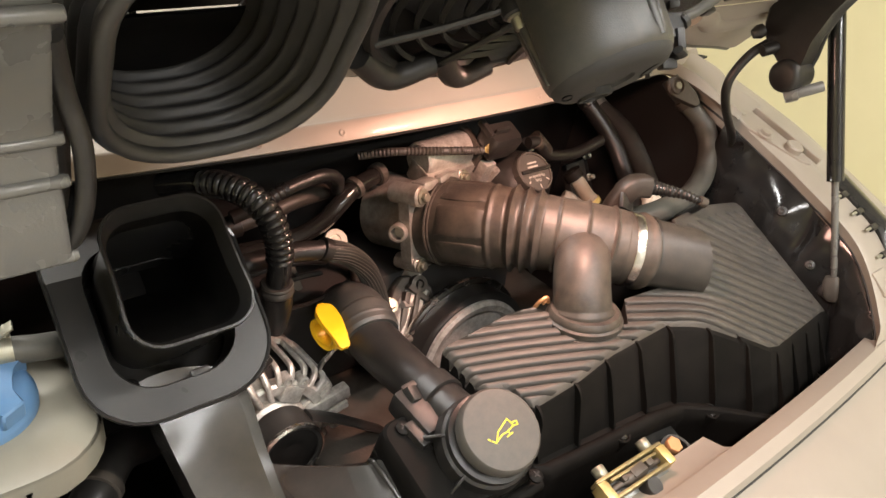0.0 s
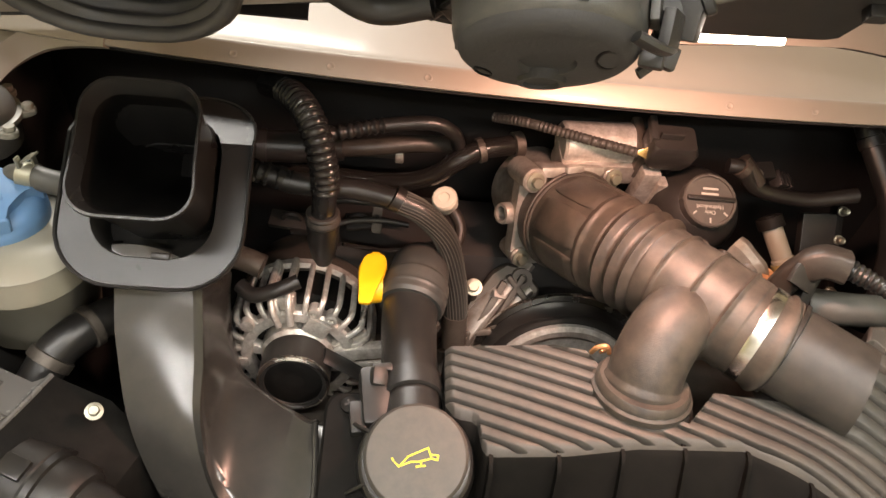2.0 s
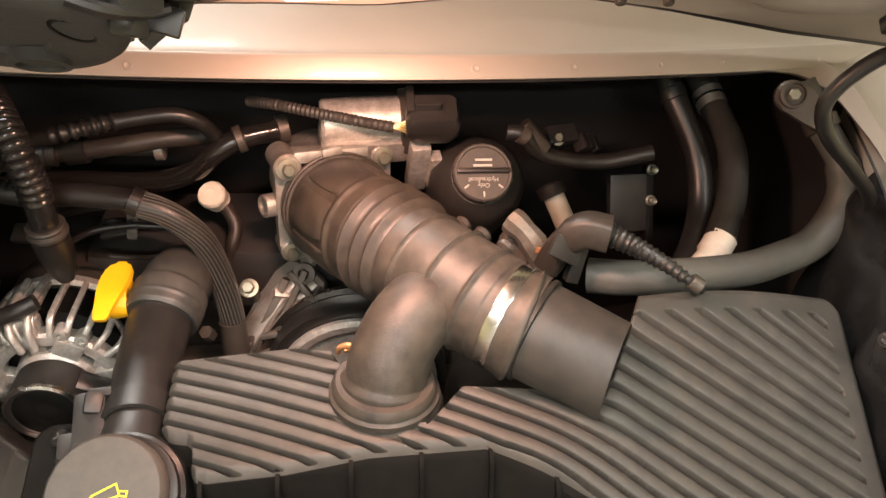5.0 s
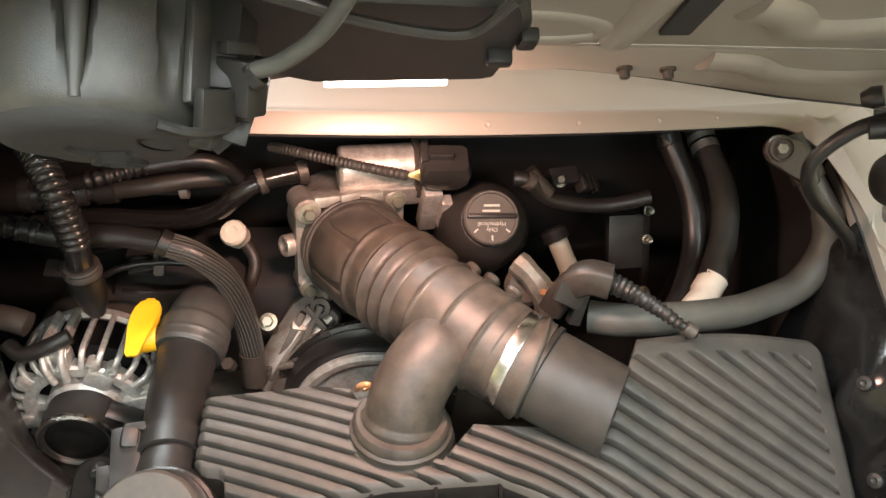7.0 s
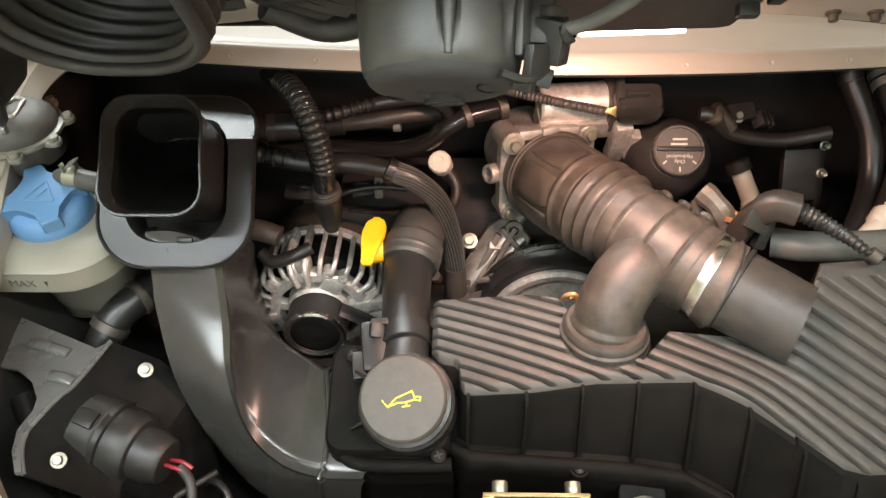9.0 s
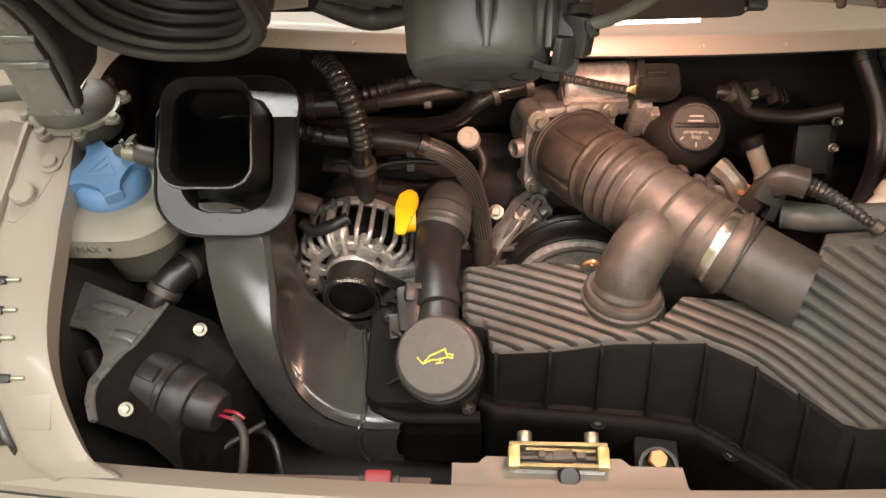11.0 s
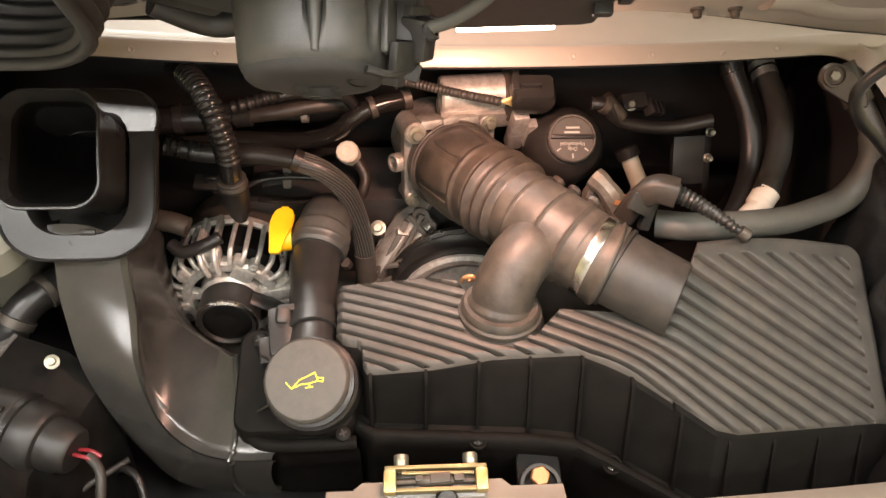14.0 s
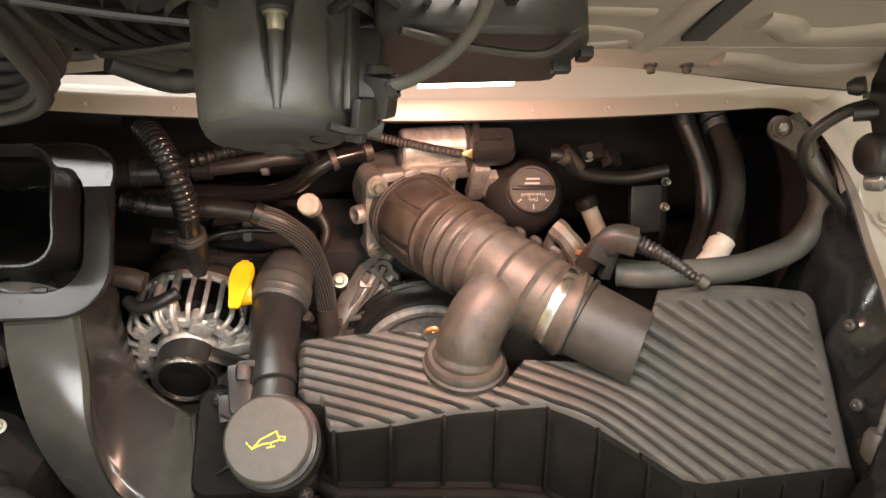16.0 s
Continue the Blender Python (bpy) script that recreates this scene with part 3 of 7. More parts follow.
    mid = [(q[0] * 0.15 + p[0] * 0.85, q[1] * 0.15 + p[1] * 0.85, p[2] - 0.004) for p, q in zip(run, low)]
    # wall colour far below the lid's: its shade is in the colour
    part("front_wall", under(th, sheet([run, mid, low])), M_BOXDARK, th, "black drafted wall with shade put into its colour")
    # flange with a rounded bead along its edge
    fl = []
    for dy, dz in ((0.0, 0.0), (-0.012, -0.001), (-0.0145, 0.0030), (-0.019, 0.0052), (-0.026, 0.0056), (-0.033, 0.0036), (-0.038, -0.002), (-0.038, -0.012), (-0.032, -0.022), (-0.026, -0.11)):
        fl.append([(p[0], p[1] + 0.57 * dy, p[2] + dz) for p in low])
    part("base_flange", under(th, sheet(fl)), M_BOXDARK, th, "beaded flange of the box")
    # upright gussets of the front wall
    for x in (-0.062, -0.007, 0.046, 0.098, 0.150, 0.196, 0.243, 0.291, 0.341, 0.394, 0.446):
        y = front_y(x)
        z1 = box_top(x, y) - 0.005
        b = base((x, y, z1))
        out = [(y + 0.006, z1), (y - 0.004, z1 - 0.001), (y - 0.010, z1 - 0.006), (y - 0.0135, z1 - 0.014), (b[1] - 0.004, b[2] + 0.012), (b[1] - 0.007, b[2] - 0.001), (b[1] + 0.012, b[2] - 0.001)]
        g = bmesh.new()
        A, B = [[g.verts.new((x + dx, q, z)) for q, z in out] for dx in (-0.0016, 0.0016)]
        g.faces.new(A)
        g.faces.new(B[::-1])
        for k in range(len(out)):
            g.faces.new((A[k], B[k], B[(k + 1) % len(out)], A[(k + 1) % len(out)]))
        part("rib", under(th, g), M_BOXDARK, th)
    return th


air_box()


# ---- intake boot, throttle ----
def boot():
    th = thing("intake_boot", (0.10, 0.49, 0.82), "dusty brown-black rubber intake boot with bellows and elbow", "air hose")
    P = [(0.0295, 0.645, 0.8345), (0.036, 0.622, 0.8395), (0.053, 0.585, 0.849), (0.085, 0.538, 0.858), (0.126, 0.488, 0.861), (0.173, 0.443, 0.855), (0.190, 0.432, 0.852)]
    def r(u):
        q = 0.0520 - 0.0065 * min(1, max(0, (u - 0.28) / 0.32))
        if u < 0.105:
            q = 0.0545
        if 0.395 < u < 0.55:
            q += 0.0066 * (1 - abs(math.cos((u - 0.395) / 0.155 * 3 * math.pi)) ** 1.2) - 0.0010
        for c, h, w in ((0.335, 0.0022, 0.010), (0.61, 0.0030, 0.0045), (0.72, 0.0030, 0.0045), (0.83, 0.0030, 0.0065), (0.975, 0.0030, 0.010)):
            q += h * math.exp(-((u - c) / w) ** 2)
        if u > 0.885:
            q -= 0.0010
        return q
    part("bellows", under(th, sweep(P, r, 48, 60, caps=False)), M_BOOT, th, "ribbed rubber bellows", angle=60)
    F = tube_frames(P, 44)
    def at(u, a, h):
        c, s1, s2, v = min(F, key=lambda f: abs(f[3] - u))
        return c + (s1 * math.cos(radians(a)) + s2 * math.sin(radians(a))) * (r(v) + h)
    # raised pads at the throttle end
    for k in range(7):
        mid, half = -26 + 51 * k, 23
        g = []
        for i in range(11):
            q = i / 10
            wide = half * (0.90 + 0.10 * min(1.0, min(q, 1 - q) / 0.25))
            row = []
            for w in (-1.0, -0.94, -0.8, -0.5, -0.2, 0.0, 0.2, 0.5, 0.8, 0.94, 1.0):
                rim = min(1.0, min(q, 1 - q) / 0.10, (1 - abs(w)) / 0.10)
                row.append(at(0.125 + 0.20 * q, mid + wide * w, -0.0012 + 0.0038 * rim ** 0.6 - 0.0012 * (1 - w * w)))
            g.append(row)
        part("pad", under(th, sheet(g)), M_BOOT, th, angle=50)
    # moulded lugs along the seam
    for u, a in ((0.59, 160), (0.68, 158), (0.78, 156)):
        p, q = at(u, a, -0.003), at(u, a, 0.010)
        part("lug", under(th, lathe([(0.006, 0.0), (0.0055, 0.006), (0.0085, 0.009), (0.0085, 0.013), (0.006, 0.015), (0, 0.0155)], 18, frame_z(p, q - p, (0, 0, 1)))), M_BOOT, th, "small moulded lug")
    part("seam", under(th, sweep([at(0.58 + 0.03 * k, 150, 0.0004) for k in range(8)], 0.0022, 8, 2)), M_BOOT, th, "mould seam")
    E = [(0.126, 0.476, 0.850), (0.107, 0.456, 0.857), (0.091, 0.440, 0.851), (0.080, 0.426, 0.837), (0.075, 0.416, 0.822), (0.073, 0.410, 0.800)]
    part("elbow", under(th, sweep(E, lambda u: 0.0328 + (0.0035 if u > 0.82 else 0.0), 40, 14)), M_BOOT, th, "rubber elbow down into the box", angle=60)
    part("collar", under(th, lathe([(0.032, -0.008), (0.0455, -0.008), (0.0475, -0.005), (0.0455, -0.001), (0.0430, 0.000), (0.0442, 0.003), (0.0442, 0.007), (0.0415, 0.009), (0.0415, 0.013), (0.0385, 0.017), (0.032, 0.017), (0.032, -0.008)], 44, frame_z((0.073, 0.409, 0.806), (0.02, 0.12, 1)))), M_BOOT, th)
    axis = (0.80, -0.585, -0.12)
    cl = lathe([(0.0425, -0.0052), (0.0455, -0.0054), (0.0459, -0.0044), (0.0457, 0.0), (0.0459, 0.0044), (0.0455, 0.0054), (0.0425, 0.0052), (0.0425, -0.0052)], 56, frame_z((0.173, 0.443, 0.8550), axis))
    clamp = part("hose_clamp", under(th, cl), M_STEEL, th, "bright steel band clamp")
    mc = frame_z((0.173, 0.443, 0.8550), axis) @ Matrix.Rotation(radians(-62), 4, "Z")
    for nm, b in (("screw_housing", block((0.007, 0.020, 0.011), mc @ pose(0.0490, 0, 0), 0.002)), ("screw", sweep([mc @ Vector((0.0495, 0.008, 0)), mc @ Vector((0.0495, 0.019, 0))], 0.0045, 12, 2))):
        ob = part(nm, under(th, b), M_ZINC, clamp)
    wire = lathe([(0.0556 + 0.0018 * math.cos(a), 0.0018 * math.sin(a)) for a in [2 * math.pi * k / 8 for k in range(9)]], 56, frame_z((0.037, 0.621, 0.8398), (0.33, -0.91, 0.23)))
    part("hose_clamp", under(th, wire), M_BOOT, th, "thin wire clamp")
    mw = frame_z((0.037, 0.621, 0.8398), (0.33, -0.91, 0.23)) @ Matrix.Rotation(radians(96), 4, "Z")
    part("clamp_screw", under(th, block((0.008, 0.020, 0.009), mw @ pose(0.059, 0, 0), 0.002)), M_ALU, th, "zinc clamp screw")
    tube = thing("air_box_outlet", (0.21, 0.415, 0.81), "smooth black plastic outlet tube of the air filter box", "air pipe")
    b = sweep([(0.176, 0.441, 0.855), (0.200, 0.425, 0.851), (0.248, 0.396, 0.840), (0.300, 0.366, 0.826)], lambda u: 0.0420 - 0.0032 * u, 40, 8)
    bmesh.ops.bisect_plane(b, geom=b.verts[:] + b.edges[:] + b.faces[:], plane_co=(0.239, 0.371, 0.8), plane_no=(0.853, -0.522, 0.0), clear_outer=True)
    part("pipe", under(tube, b), M_OUTLET, tube)
    part("rim", under(tube, lathe([(0.041, -0.003), (0.0442, -0.002), (0.0442, 0.002), (0.041, 0.003), (0.041, -0.003)], 44, frame_z((0.193, 0.4295, 0.8525), axis))), M_PLASTIC, tube, "raised stop rim")
    part("seam", under(tube, sweep([(0.200, 0.450, 0.881), (0.220, 0.438, 0.876), (0.244, 0.424, 0.868)], 0.0014, 6, 4)), M_PLASTIC, tube, "mould seam")


boot()


def throttle():
    th = thing("throttle_body", (0.05, 0.65, 0.80), "cast aluminium throttle body with black connector", "throttle body")
    ax = (0.27, -0.94, 0.21)
    m = frame_z((0.0325, 0.6345, 0.837), ax)
    part("flange", under(th, slab(rrect(0.116, 0.112, 0.016), 0.016, m, 0.002)), M_ALU, th)
    part("barrel", under(th, lathe([(0.05, -0.09), (0.05, 0.0), (0.05, 0.01)], 36, m)), M_ALU, th)
    for sx, sy, h, r in ((-1, 1, 0.012, 0.0135), (1, 1, 0.006, 0.0115), (-1, -1, 0.004, 0.0105)):
        part("boss", under(th, lathe([(r, -0.03), (r, h), (r - 0.002, h + 0.002), (0, h + 0.002)], 24, m @ pose(sx * 0.0475, sy * 0.0455, 0.0))), M_ALU, th, "round cast boss")
        hexbolt(th, m @ Vector((sx * 0.0475, sy * 0.0455, h + 0.002)), ax, 0.0065)
    for dx, dy, w, h in ((-0.026, 0.054, 0.030, 0.012), (0.014, 0.054, 0.036, 0.010)):
        part("ridge", under(th, block((w, h, 0.022), m @ pose(dx, dy, 0.002), 0.003)), M_ALU, th)
    part("port", under(th, lathe([(0.0105, 0), (0.0105, 0.022), (0.0118, 0.023), (0.0118, 0.040), (0.0108, 0.042), (0.0080, 0.042), (0.0078, 0.030), (0, 0.030)], 28, frame_z((-0.003, 0.649, 0.831), (-0.83, -0.52, 0.18)))), M_ALU, th, "short metal port")
    part("actuator", under(th, lathe([(0.0, -0.042), (0.021, -0.042), (0.0235, -0.039), (0.0235, 0.039), (0.021, 0.042), (0.0, 0.042)], 32, frame_z((0.062, 0.676, 0.906), (1, 0.10, 0), (0, 0, 1)))), M_ALT, th, "pale cast motor cylinder")
    part("actuator_base", under(th, block((0.088, 0.04, 0.03), pose(0.062, 0.672, 0.886, 20, 0, 6), 0.005)), M_ALU, th)
    part("band", under(th, block((0.012, 0.050, 0.046), pose(0.103, 0.674, 0.906, 20, 0, 6), 0.004)), M_ENGINE, th, "dark clip round the motor")
    part("cover", under(th, block((0.020, 0.018, 0.066), pose(0.116, 0.658, 0.866, 20, 0, 8), 0.003)), M_ALT, th)
    part("cover", under(th, block((0.012, 0.014, 0.044), pose(0.132, 0.655, 0.862, 20, 0, 8), 0.002)), M_ALT, th)
    con = part("connector", under(th, loft([[pose(0.127, 0.643, 0.925, 25, 0, 0) @ Vector((x, y, z)) for x, y in rrect(w, h, 0.006, 3)] for z, w, h in ((-0.018, 0.040, 0.030), (-0.008, 0.050, 0.034), (0.010, 0.052, 0.036), (0.018, 0.044, 0.030))])), M_PLASTIC, th, "black plug")
    part("latch", under(th, block((0.024, 0.004, 0.008), pose(0.122, 0.632, 0.945, 25, 0, 0), 0.001)), M_PLASTIC, con)
    part("latch", under(th, block((0.008, 0.030, 0.010), pose(0.106, 0.645, 0.944, 25, 0, 0), 0.002)), M_PLASTIC, con)


throttle()


# ---- oil filler ----
def oil_filler():
    th = thing("oil_filler", (-0.12, 0.45, 0.72), "black oil filler tube with round cap and yellow print", "oil filler")
    P = [(-0.118, 0.640, 0.735), (-0.119, 0.610, 0.768), (-0.122, 0.575, 0.783), (-0.129, 0.537, 0.775), (-0.129, 0.47, 0.776), (-0.125, 0.42, 0.774), (-0.124, 0.376, 0.776)]
    part("tube", under(th, sweep(P, lambda u: 0.0285 - 0.0030 * min(1.0, (u - 0.42) / 0.35) if u > 0.42 else 0.0315 - 0.006 * max(0.0, 0.2 - u) / 0.2, 32, 14)), M_PLASTIC, th, "smooth black tube", angle=60)
    part("sleeve", under(th, sweep(P[1:4], lambda u: 0.0322 + 0.0026 * min(1.0, max(0.0, (u - 0.60) / 0.03)) + 0.0008 * math.exp(-((u - 0.80) / 0.02) ** 2) - (0.0022 * (u - 0.93) / 0.07 if u > 0.93 else 0.0) - (0.003 * (0.12 - u) / 0.12 if u < 0.12 else 0.0), 36, 40)), M_MOTOR, th, "dusty stepped rubber sleeve", angle=60)
    m = frame_z((-0.123, 0.332, 0.806), (-0.05, -0.48, 0.88))
    part("neck", under(th, lathe([(0.036, -0.05), (0.036, -0.004)], 36, m)), M_PLASTIC, th)
    cap = part("cap", under(th, lathe([(0.0390, -0.012), (0.041, -0.010), (0.041, 0.001), (0.0385, 0.0042), (0.034, 0.005), (0, 0.005)], 48, m, wave=lambda a, r, h: r + (0.0002 * math.cos(24 * a) if 0.0405 < r else 0))), M_CAP, th, "grey-black round cap")
    # oil can print
    bm = bmesh.new()
    for a, b in (((-0.016, -0.006), (-0.013, -0.009)), ((-0.013, -0.009), (-0.006, -0.001)), ((-0.006, -0.001), (0.009, 0.006)), ((0.009, 0.006), (0.012, -0.002)), ((0.012, -0.002), (0.003, -0.0045)), ((0.003, -0.0045), (-0.004, -0.005)), ((-0.004, -0.005), (-0.011, -0.008)), ((0.011, 0.001), (0.017, 0.0005)), ((0.017, 0.0005), (0.0165, -0.003)), ((0.0165, -0.003), (0.012, -0.002)), ((0.004, -0.0045), (0.004, -0.008)), ((0.0005, -0.0085), (0.007, -0.0075)), ((-0.0185, -0.003), (-0.0175, -0.0045))):
        a, b = Vector((*a, 0)), Vector((*b, 0))
        d = b - a
        block((d.length + 0.0012, 0.0013, 0.0006), m @ Matrix.Translation(((a + b) / 2 + Vector((0, 0, 0.0052)))) @ Matrix.Rotation(math.atan2(d.y, d.x), 4, "Z"), 0, bm=bm)
    p = part("print", bm, M_INK, None, "yellow oil can print")
    p.parent = cap
    p.matrix_parent_inverse = (th.matrix_world).inverted()


oil_filler()


# ---- intake duct with its mouth ----
def duct():
    th = thing("air_intake_duct", (-0.34, 0.45, 0.64), "black plastic intake duct with a rounded rectangular mouth", "air duct")
    m = frame_z((-0.355, 0.477, 0.976), (0.0, -0.66, 0.75))
    def ring(w, h, r, z, dx=0, dy=0, waist=0.0, n=6, k=8):
        return [m @ Vector((x * (1 - waist * (1 - (2 * y / h) ** 2) + 0.03 * waist / 0.06 * (-2 * y / h)) + dx, y + dy, z)) for x, y in dense(rrect(w, h, r, n), k)]
    def flat(w, h, r, z, dx=0, dy=0):
        return [Vector((x + dx, y + dy, z)) for x, y in dense(rrect(w, h, r, 7), 24)]
    W = 0.06
    part("mouth", under(th, loft([ring(0.088, 0.092, 0.024, -0.150), ring(0.094, 0.104, 0.026, -0.012, 0, 0, W), ring(0.100, 0.113, 0.029, -0.002, 0, 0, W), ring(0.1015, 0.1145, 0.030, 0.001, 0, 0, W), ring(0.100, 0.113, 0.029, 0.0035, 0, 0, W), ring(0.096, 0.109, 0.027, 0.0035, 0, 0, W), ring(0.091, 0.103, 0.025, -0.004, 0, 0, W), ring(0.087, 0.098, 0.024, -0.014, 0, 0, W)], (False, False))), M_FLANGE, th, "raised mouth rim")
    # throat coloured darker than the rest of the duct to hold its shade
    part("throat", under(th, loft([ring(0.0872, 0.0982, 0.024, -0.0135, 0, 0, W), ring(0.084, 0.092, 0.022, -0.06, 0, 0.006), ring(0.080, 0.076, 0.020, -0.11, 0, 0.024), ring(0.052, 0.044, 0.012, -0.145, 0, 0.034), ring(0.026, 0.024, 0.003, -0.172, 0, 0.040)], (False, True))), M_MATT, th, "inside of the duct with shade put into its colour")
    rings = [flat(0.150, 0.182, 0.050, -0.092, -0.003, -0.005), flat(0.158, 0.190, 0.052, -0.074, -0.003, -0.005), flat(0.1595, 0.1915, 0.053, -0.069, -0.003, -0.005), flat(0.158, 0.190, 0.052, -0.0665, -0.003, -0.005), flat(0.1545, 0.1865, 0.050, -0.0675, -0.003, -0.005), flat(0.153, 0.185, 0.050, -0.0700, -0.003, -0.005), flat(0.104, 0.130, 0.036, -0.0710, -0.003, -0.0085), flat(0.102, 0.128, 0.035, -0.073, -0.003, -0.0085), flat(0.099, 0.122, 0.034, -0.112, -0.002, -0.0085), flat(0.086, 0.092, 0.024, -0.118)]
    b = loft(rings, (False, False))
    # the upper part folds back along a sharp crease
    crease = 0.033
    bmesh.ops.bisect_plane(b, geom=b.verts[:] + b.edges[:] + b.faces[:], plane_co=(0, crease, 0), plane_no=(0, 1, 0))
    for v in b.verts:
        v.co = m @ Vector((v.co.x, v.co.y, v.co.z - 0.76 * max(0.0, v.co.y - crease)))
    part("flange", under(th, b), M_FLANGE, th, "broad flange round the mouth", angle=30)
    part("notch", under(th, block((0.016, 0.006, 0.005), m @ pose(0.008, -0.071, -0.0715), 0.0015)), M_FLANGE, th, "small moulded catch")
    # body: curved face, beaded crest and flat top between three rails
    n = 28
    O = spline([(-0.3925, 0.4846, 0.8737), (-0.3865, 0.4567, 0.8408), (-0.3813, 0.4303, 0.8108), (-0.3657, 0.3899, 0.7422), (-0.3296, 0.359, 0.6579), (-0.2767, 0.3253, 0.6275), (-0.205, 0.31, 0.628), (-0.165, 0.306, 0.634)], n // 2)
    K = spline([(-0.318, 0.478, 0.858), (-0.313, 0.455, 0.838), (-0.311, 0.428, 0.792), (-0.306, 0.392, 0.755), (-0.284, 0.352, 0.717), (-0.248, 0.325, 0.702), (-0.204, 0.310, 0.704), (-0.162, 0.307, 0.707)], n // 2)
    I = spline([(-0.315, 0.530, 0.838), (-0.316, 0.519, 0.808), (-0.312, 0.506, 0.762), (-0.294, 0.480, 0.730), (-0.260, 0.445, 0.733), (-0.231, 0.420, 0.740), (-0.208, 0.405, 0.746), (-0.166, 0.403, 0.750)], n // 2)
    rows, rail = [], []
    for o, k, i in zip(O, K, I):
        row = [o + Vector((0.010, 0.085, -0.07)), o + Vector((-0.002, 0.035, -0.022)), o + Vector((-0.001, 0.008, -0.002)), o]
        nn = (k - o).cross(i - o).normalized()
        if nn.dot(Vector((0.0, -0.6, 0.8))) < 0:
            nn = -nn
        e1, e2 = (k - o).normalized(), (i - k).normalized()
        for t in (0.10, 0.22, 0.36, 0.5, 0.64, 0.78, 0.9):
            row.append(o.lerp(k, t) + nn * 0.008 * math.sin(math.pi * t) ** 0.8)
        bead = (nn - e2 * 0.6 + e1 * 0.5).normalized()
        row += [k - e1 * 0.009 + nn * 0.0005, k - e1 * 0.0055 + nn * 0.0035, k - e1 * 0.001 + bead * 0.0050, k + e2 * 0.003 + nn * 0.003, k + e2 * 0.0055 - nn * 0.001, k + e2 * 0.008 + nn * 0.002, k + e2 * 0.012]
        for t in (0.35, 0.7, 1.0):
            row.append(k.lerp(i, t) - nn * (0.003 * math.sin(math.pi * t)))
        row += [i + Vector((0.0, 0.010, -0.006)), i + Vector((0.0, 0.04, -0.06))]
        rows.append(row)
    part("elbow", under(th, sheet(rows)), M_DUCT, th, "broad smooth duct elbow", angle=60)
    end = rows[-1 - n // 2][3:-1]
    part("end_lip", under(th, sweep([p + Vector((-0.002, -0.001, 0.001)) for p in end], 0.0028, 8, 2)), M_DUCT, th, "moulded lip at the joint")


duct()


# ---- alternator ----
def alternator():
    m = frame_z((-0.2448, 0.551, 0.687), (0.0, -1.0, 0.04))
    th = thing("alternator", (-0.25, 0.6, 0.61), "cast aluminium alternator with cooling slots and black pulley", "alternator")
    part("housing", under(th, lathe([(0.05, -0.13), (0.074, -0.125), (0.078, -0.11), (0.078, -0.066), (0.070, -0.062)], 48, m)), M_ENGINE, th)
    part("core", under(th, lathe([(0.066, -0.066), (0.066, -0.024), (0.058, -0.014), (0, -0.014)], 36, m)), M_MATT, th, "dark windings inside")
    part("end_ring", under(th, lathe([(0.076, -0.066), (0.0815, -0.064), (0.0815, -0.056), (0.076, -0.054), (0.074, -0.060), (0.076, -0.066)], 60, m)), M_ALT, th)
    part("face_ring", under(th, lathe([(0.0625, -0.008), (0.0635, 0.004), (0.0610, 0.0075), (0.0545, 0.0085), (0.0505, 0.0075), (0.0495, 0.003), (0.0505, -0.008), (0.0625, -0.008)], 72, m)), M_ALT, th)
    for k in range(28):
        b = sweep([(0.0785, 0, -0.060), (0.0790, 0, -0.036), (0.0790, 0, -0.012), (0.0770, 0, -0.002), (0.0700, 0, 0.0030), (0.0610, 0, 0.0050)], 0.0031, 10, 4, power=3.0)
        b.transform(m @ Matrix.Rotation(2 * math.pi * (k + 0.5) / 28, 4, "Z"))
        part("slot_bar", under(th, b), M_ALT, th)
    for a, w in ((104, 0.020), (176, 0.013), (236, 0.012), (304, 0.012), (18, 0.014)):
        out = [(0.030, -w * 0.42), (0.060, -w * 0.55), (0.078, -w * 0.75), (0.080, w * 0.75), (0.060, w * 0.55), (0.030, w * 0.42)]
        part("arm", under(th, slab(out, 0.012, m @ Matrix.Rotation(radians(a), 4, "Z") @ pose(0, 0, 0.0075, 0, 6, 0), 0.002)), M_ALT, th)
    for a in (58, 140, 75, 275):
        part("boss", under(th, lathe([(0.0065, -0.004), (0.0062, 0.0095), (0.0035, 0.0100), (0.0030, 0.006), (0, 0.006)], 18, m @ Matrix.Rotation(radians(a), 4, "Z") @ pose(0.066, 0, 0))), M_ALT, th)
    for da in (-7, 7):
        b = sweep([(0.083, 0.0, -0.060), (0.0845, 0.0, -0.030), (0.084, 0.0, -0.006), (0.072, 0.0, 0.010), (0.052, 0.0, 0.014)], 0.0036, 10, 5)
        b.transform(m @ Matrix.Rotation(radians(104 + da), 4, "Z"))
        part("rib", under(th, b), M_ALT, th, "thick cast rib")
    part("hub", under(th, lathe([(0.041, -0.010), (0.040, 0.006), (0.034, 0.012), (0, 0.012)], 36, m)), M_ALT, th)
    part("boss", under(th, block((0.028, 0.020, 0.014), m @ pose(0.020, 0.045, 0.004, 0, 0, -30), 0.004)), M_ALT, th)
    for x, y, w, h in ((0.066, 0.012, 0.056, 0.016), (0.062, -0.006, 0.060, 0.010), (-0.072, -0.012, 0.040, 0.012)):
        part("ear", under(th, block((w, h, 0.014), m @ pose(x, y, 0.004, 0, 0, 10), 0.003)), M_ALT, th)
    part("bolt", under(th, lathe([(0, 0.0), (0.008, 0.0), (0.008, 0.006), (0.004, 0.008), (0, 0.006)], 12, m @ pose(0.074, -0.022, 0.004))), M_ALT, th)
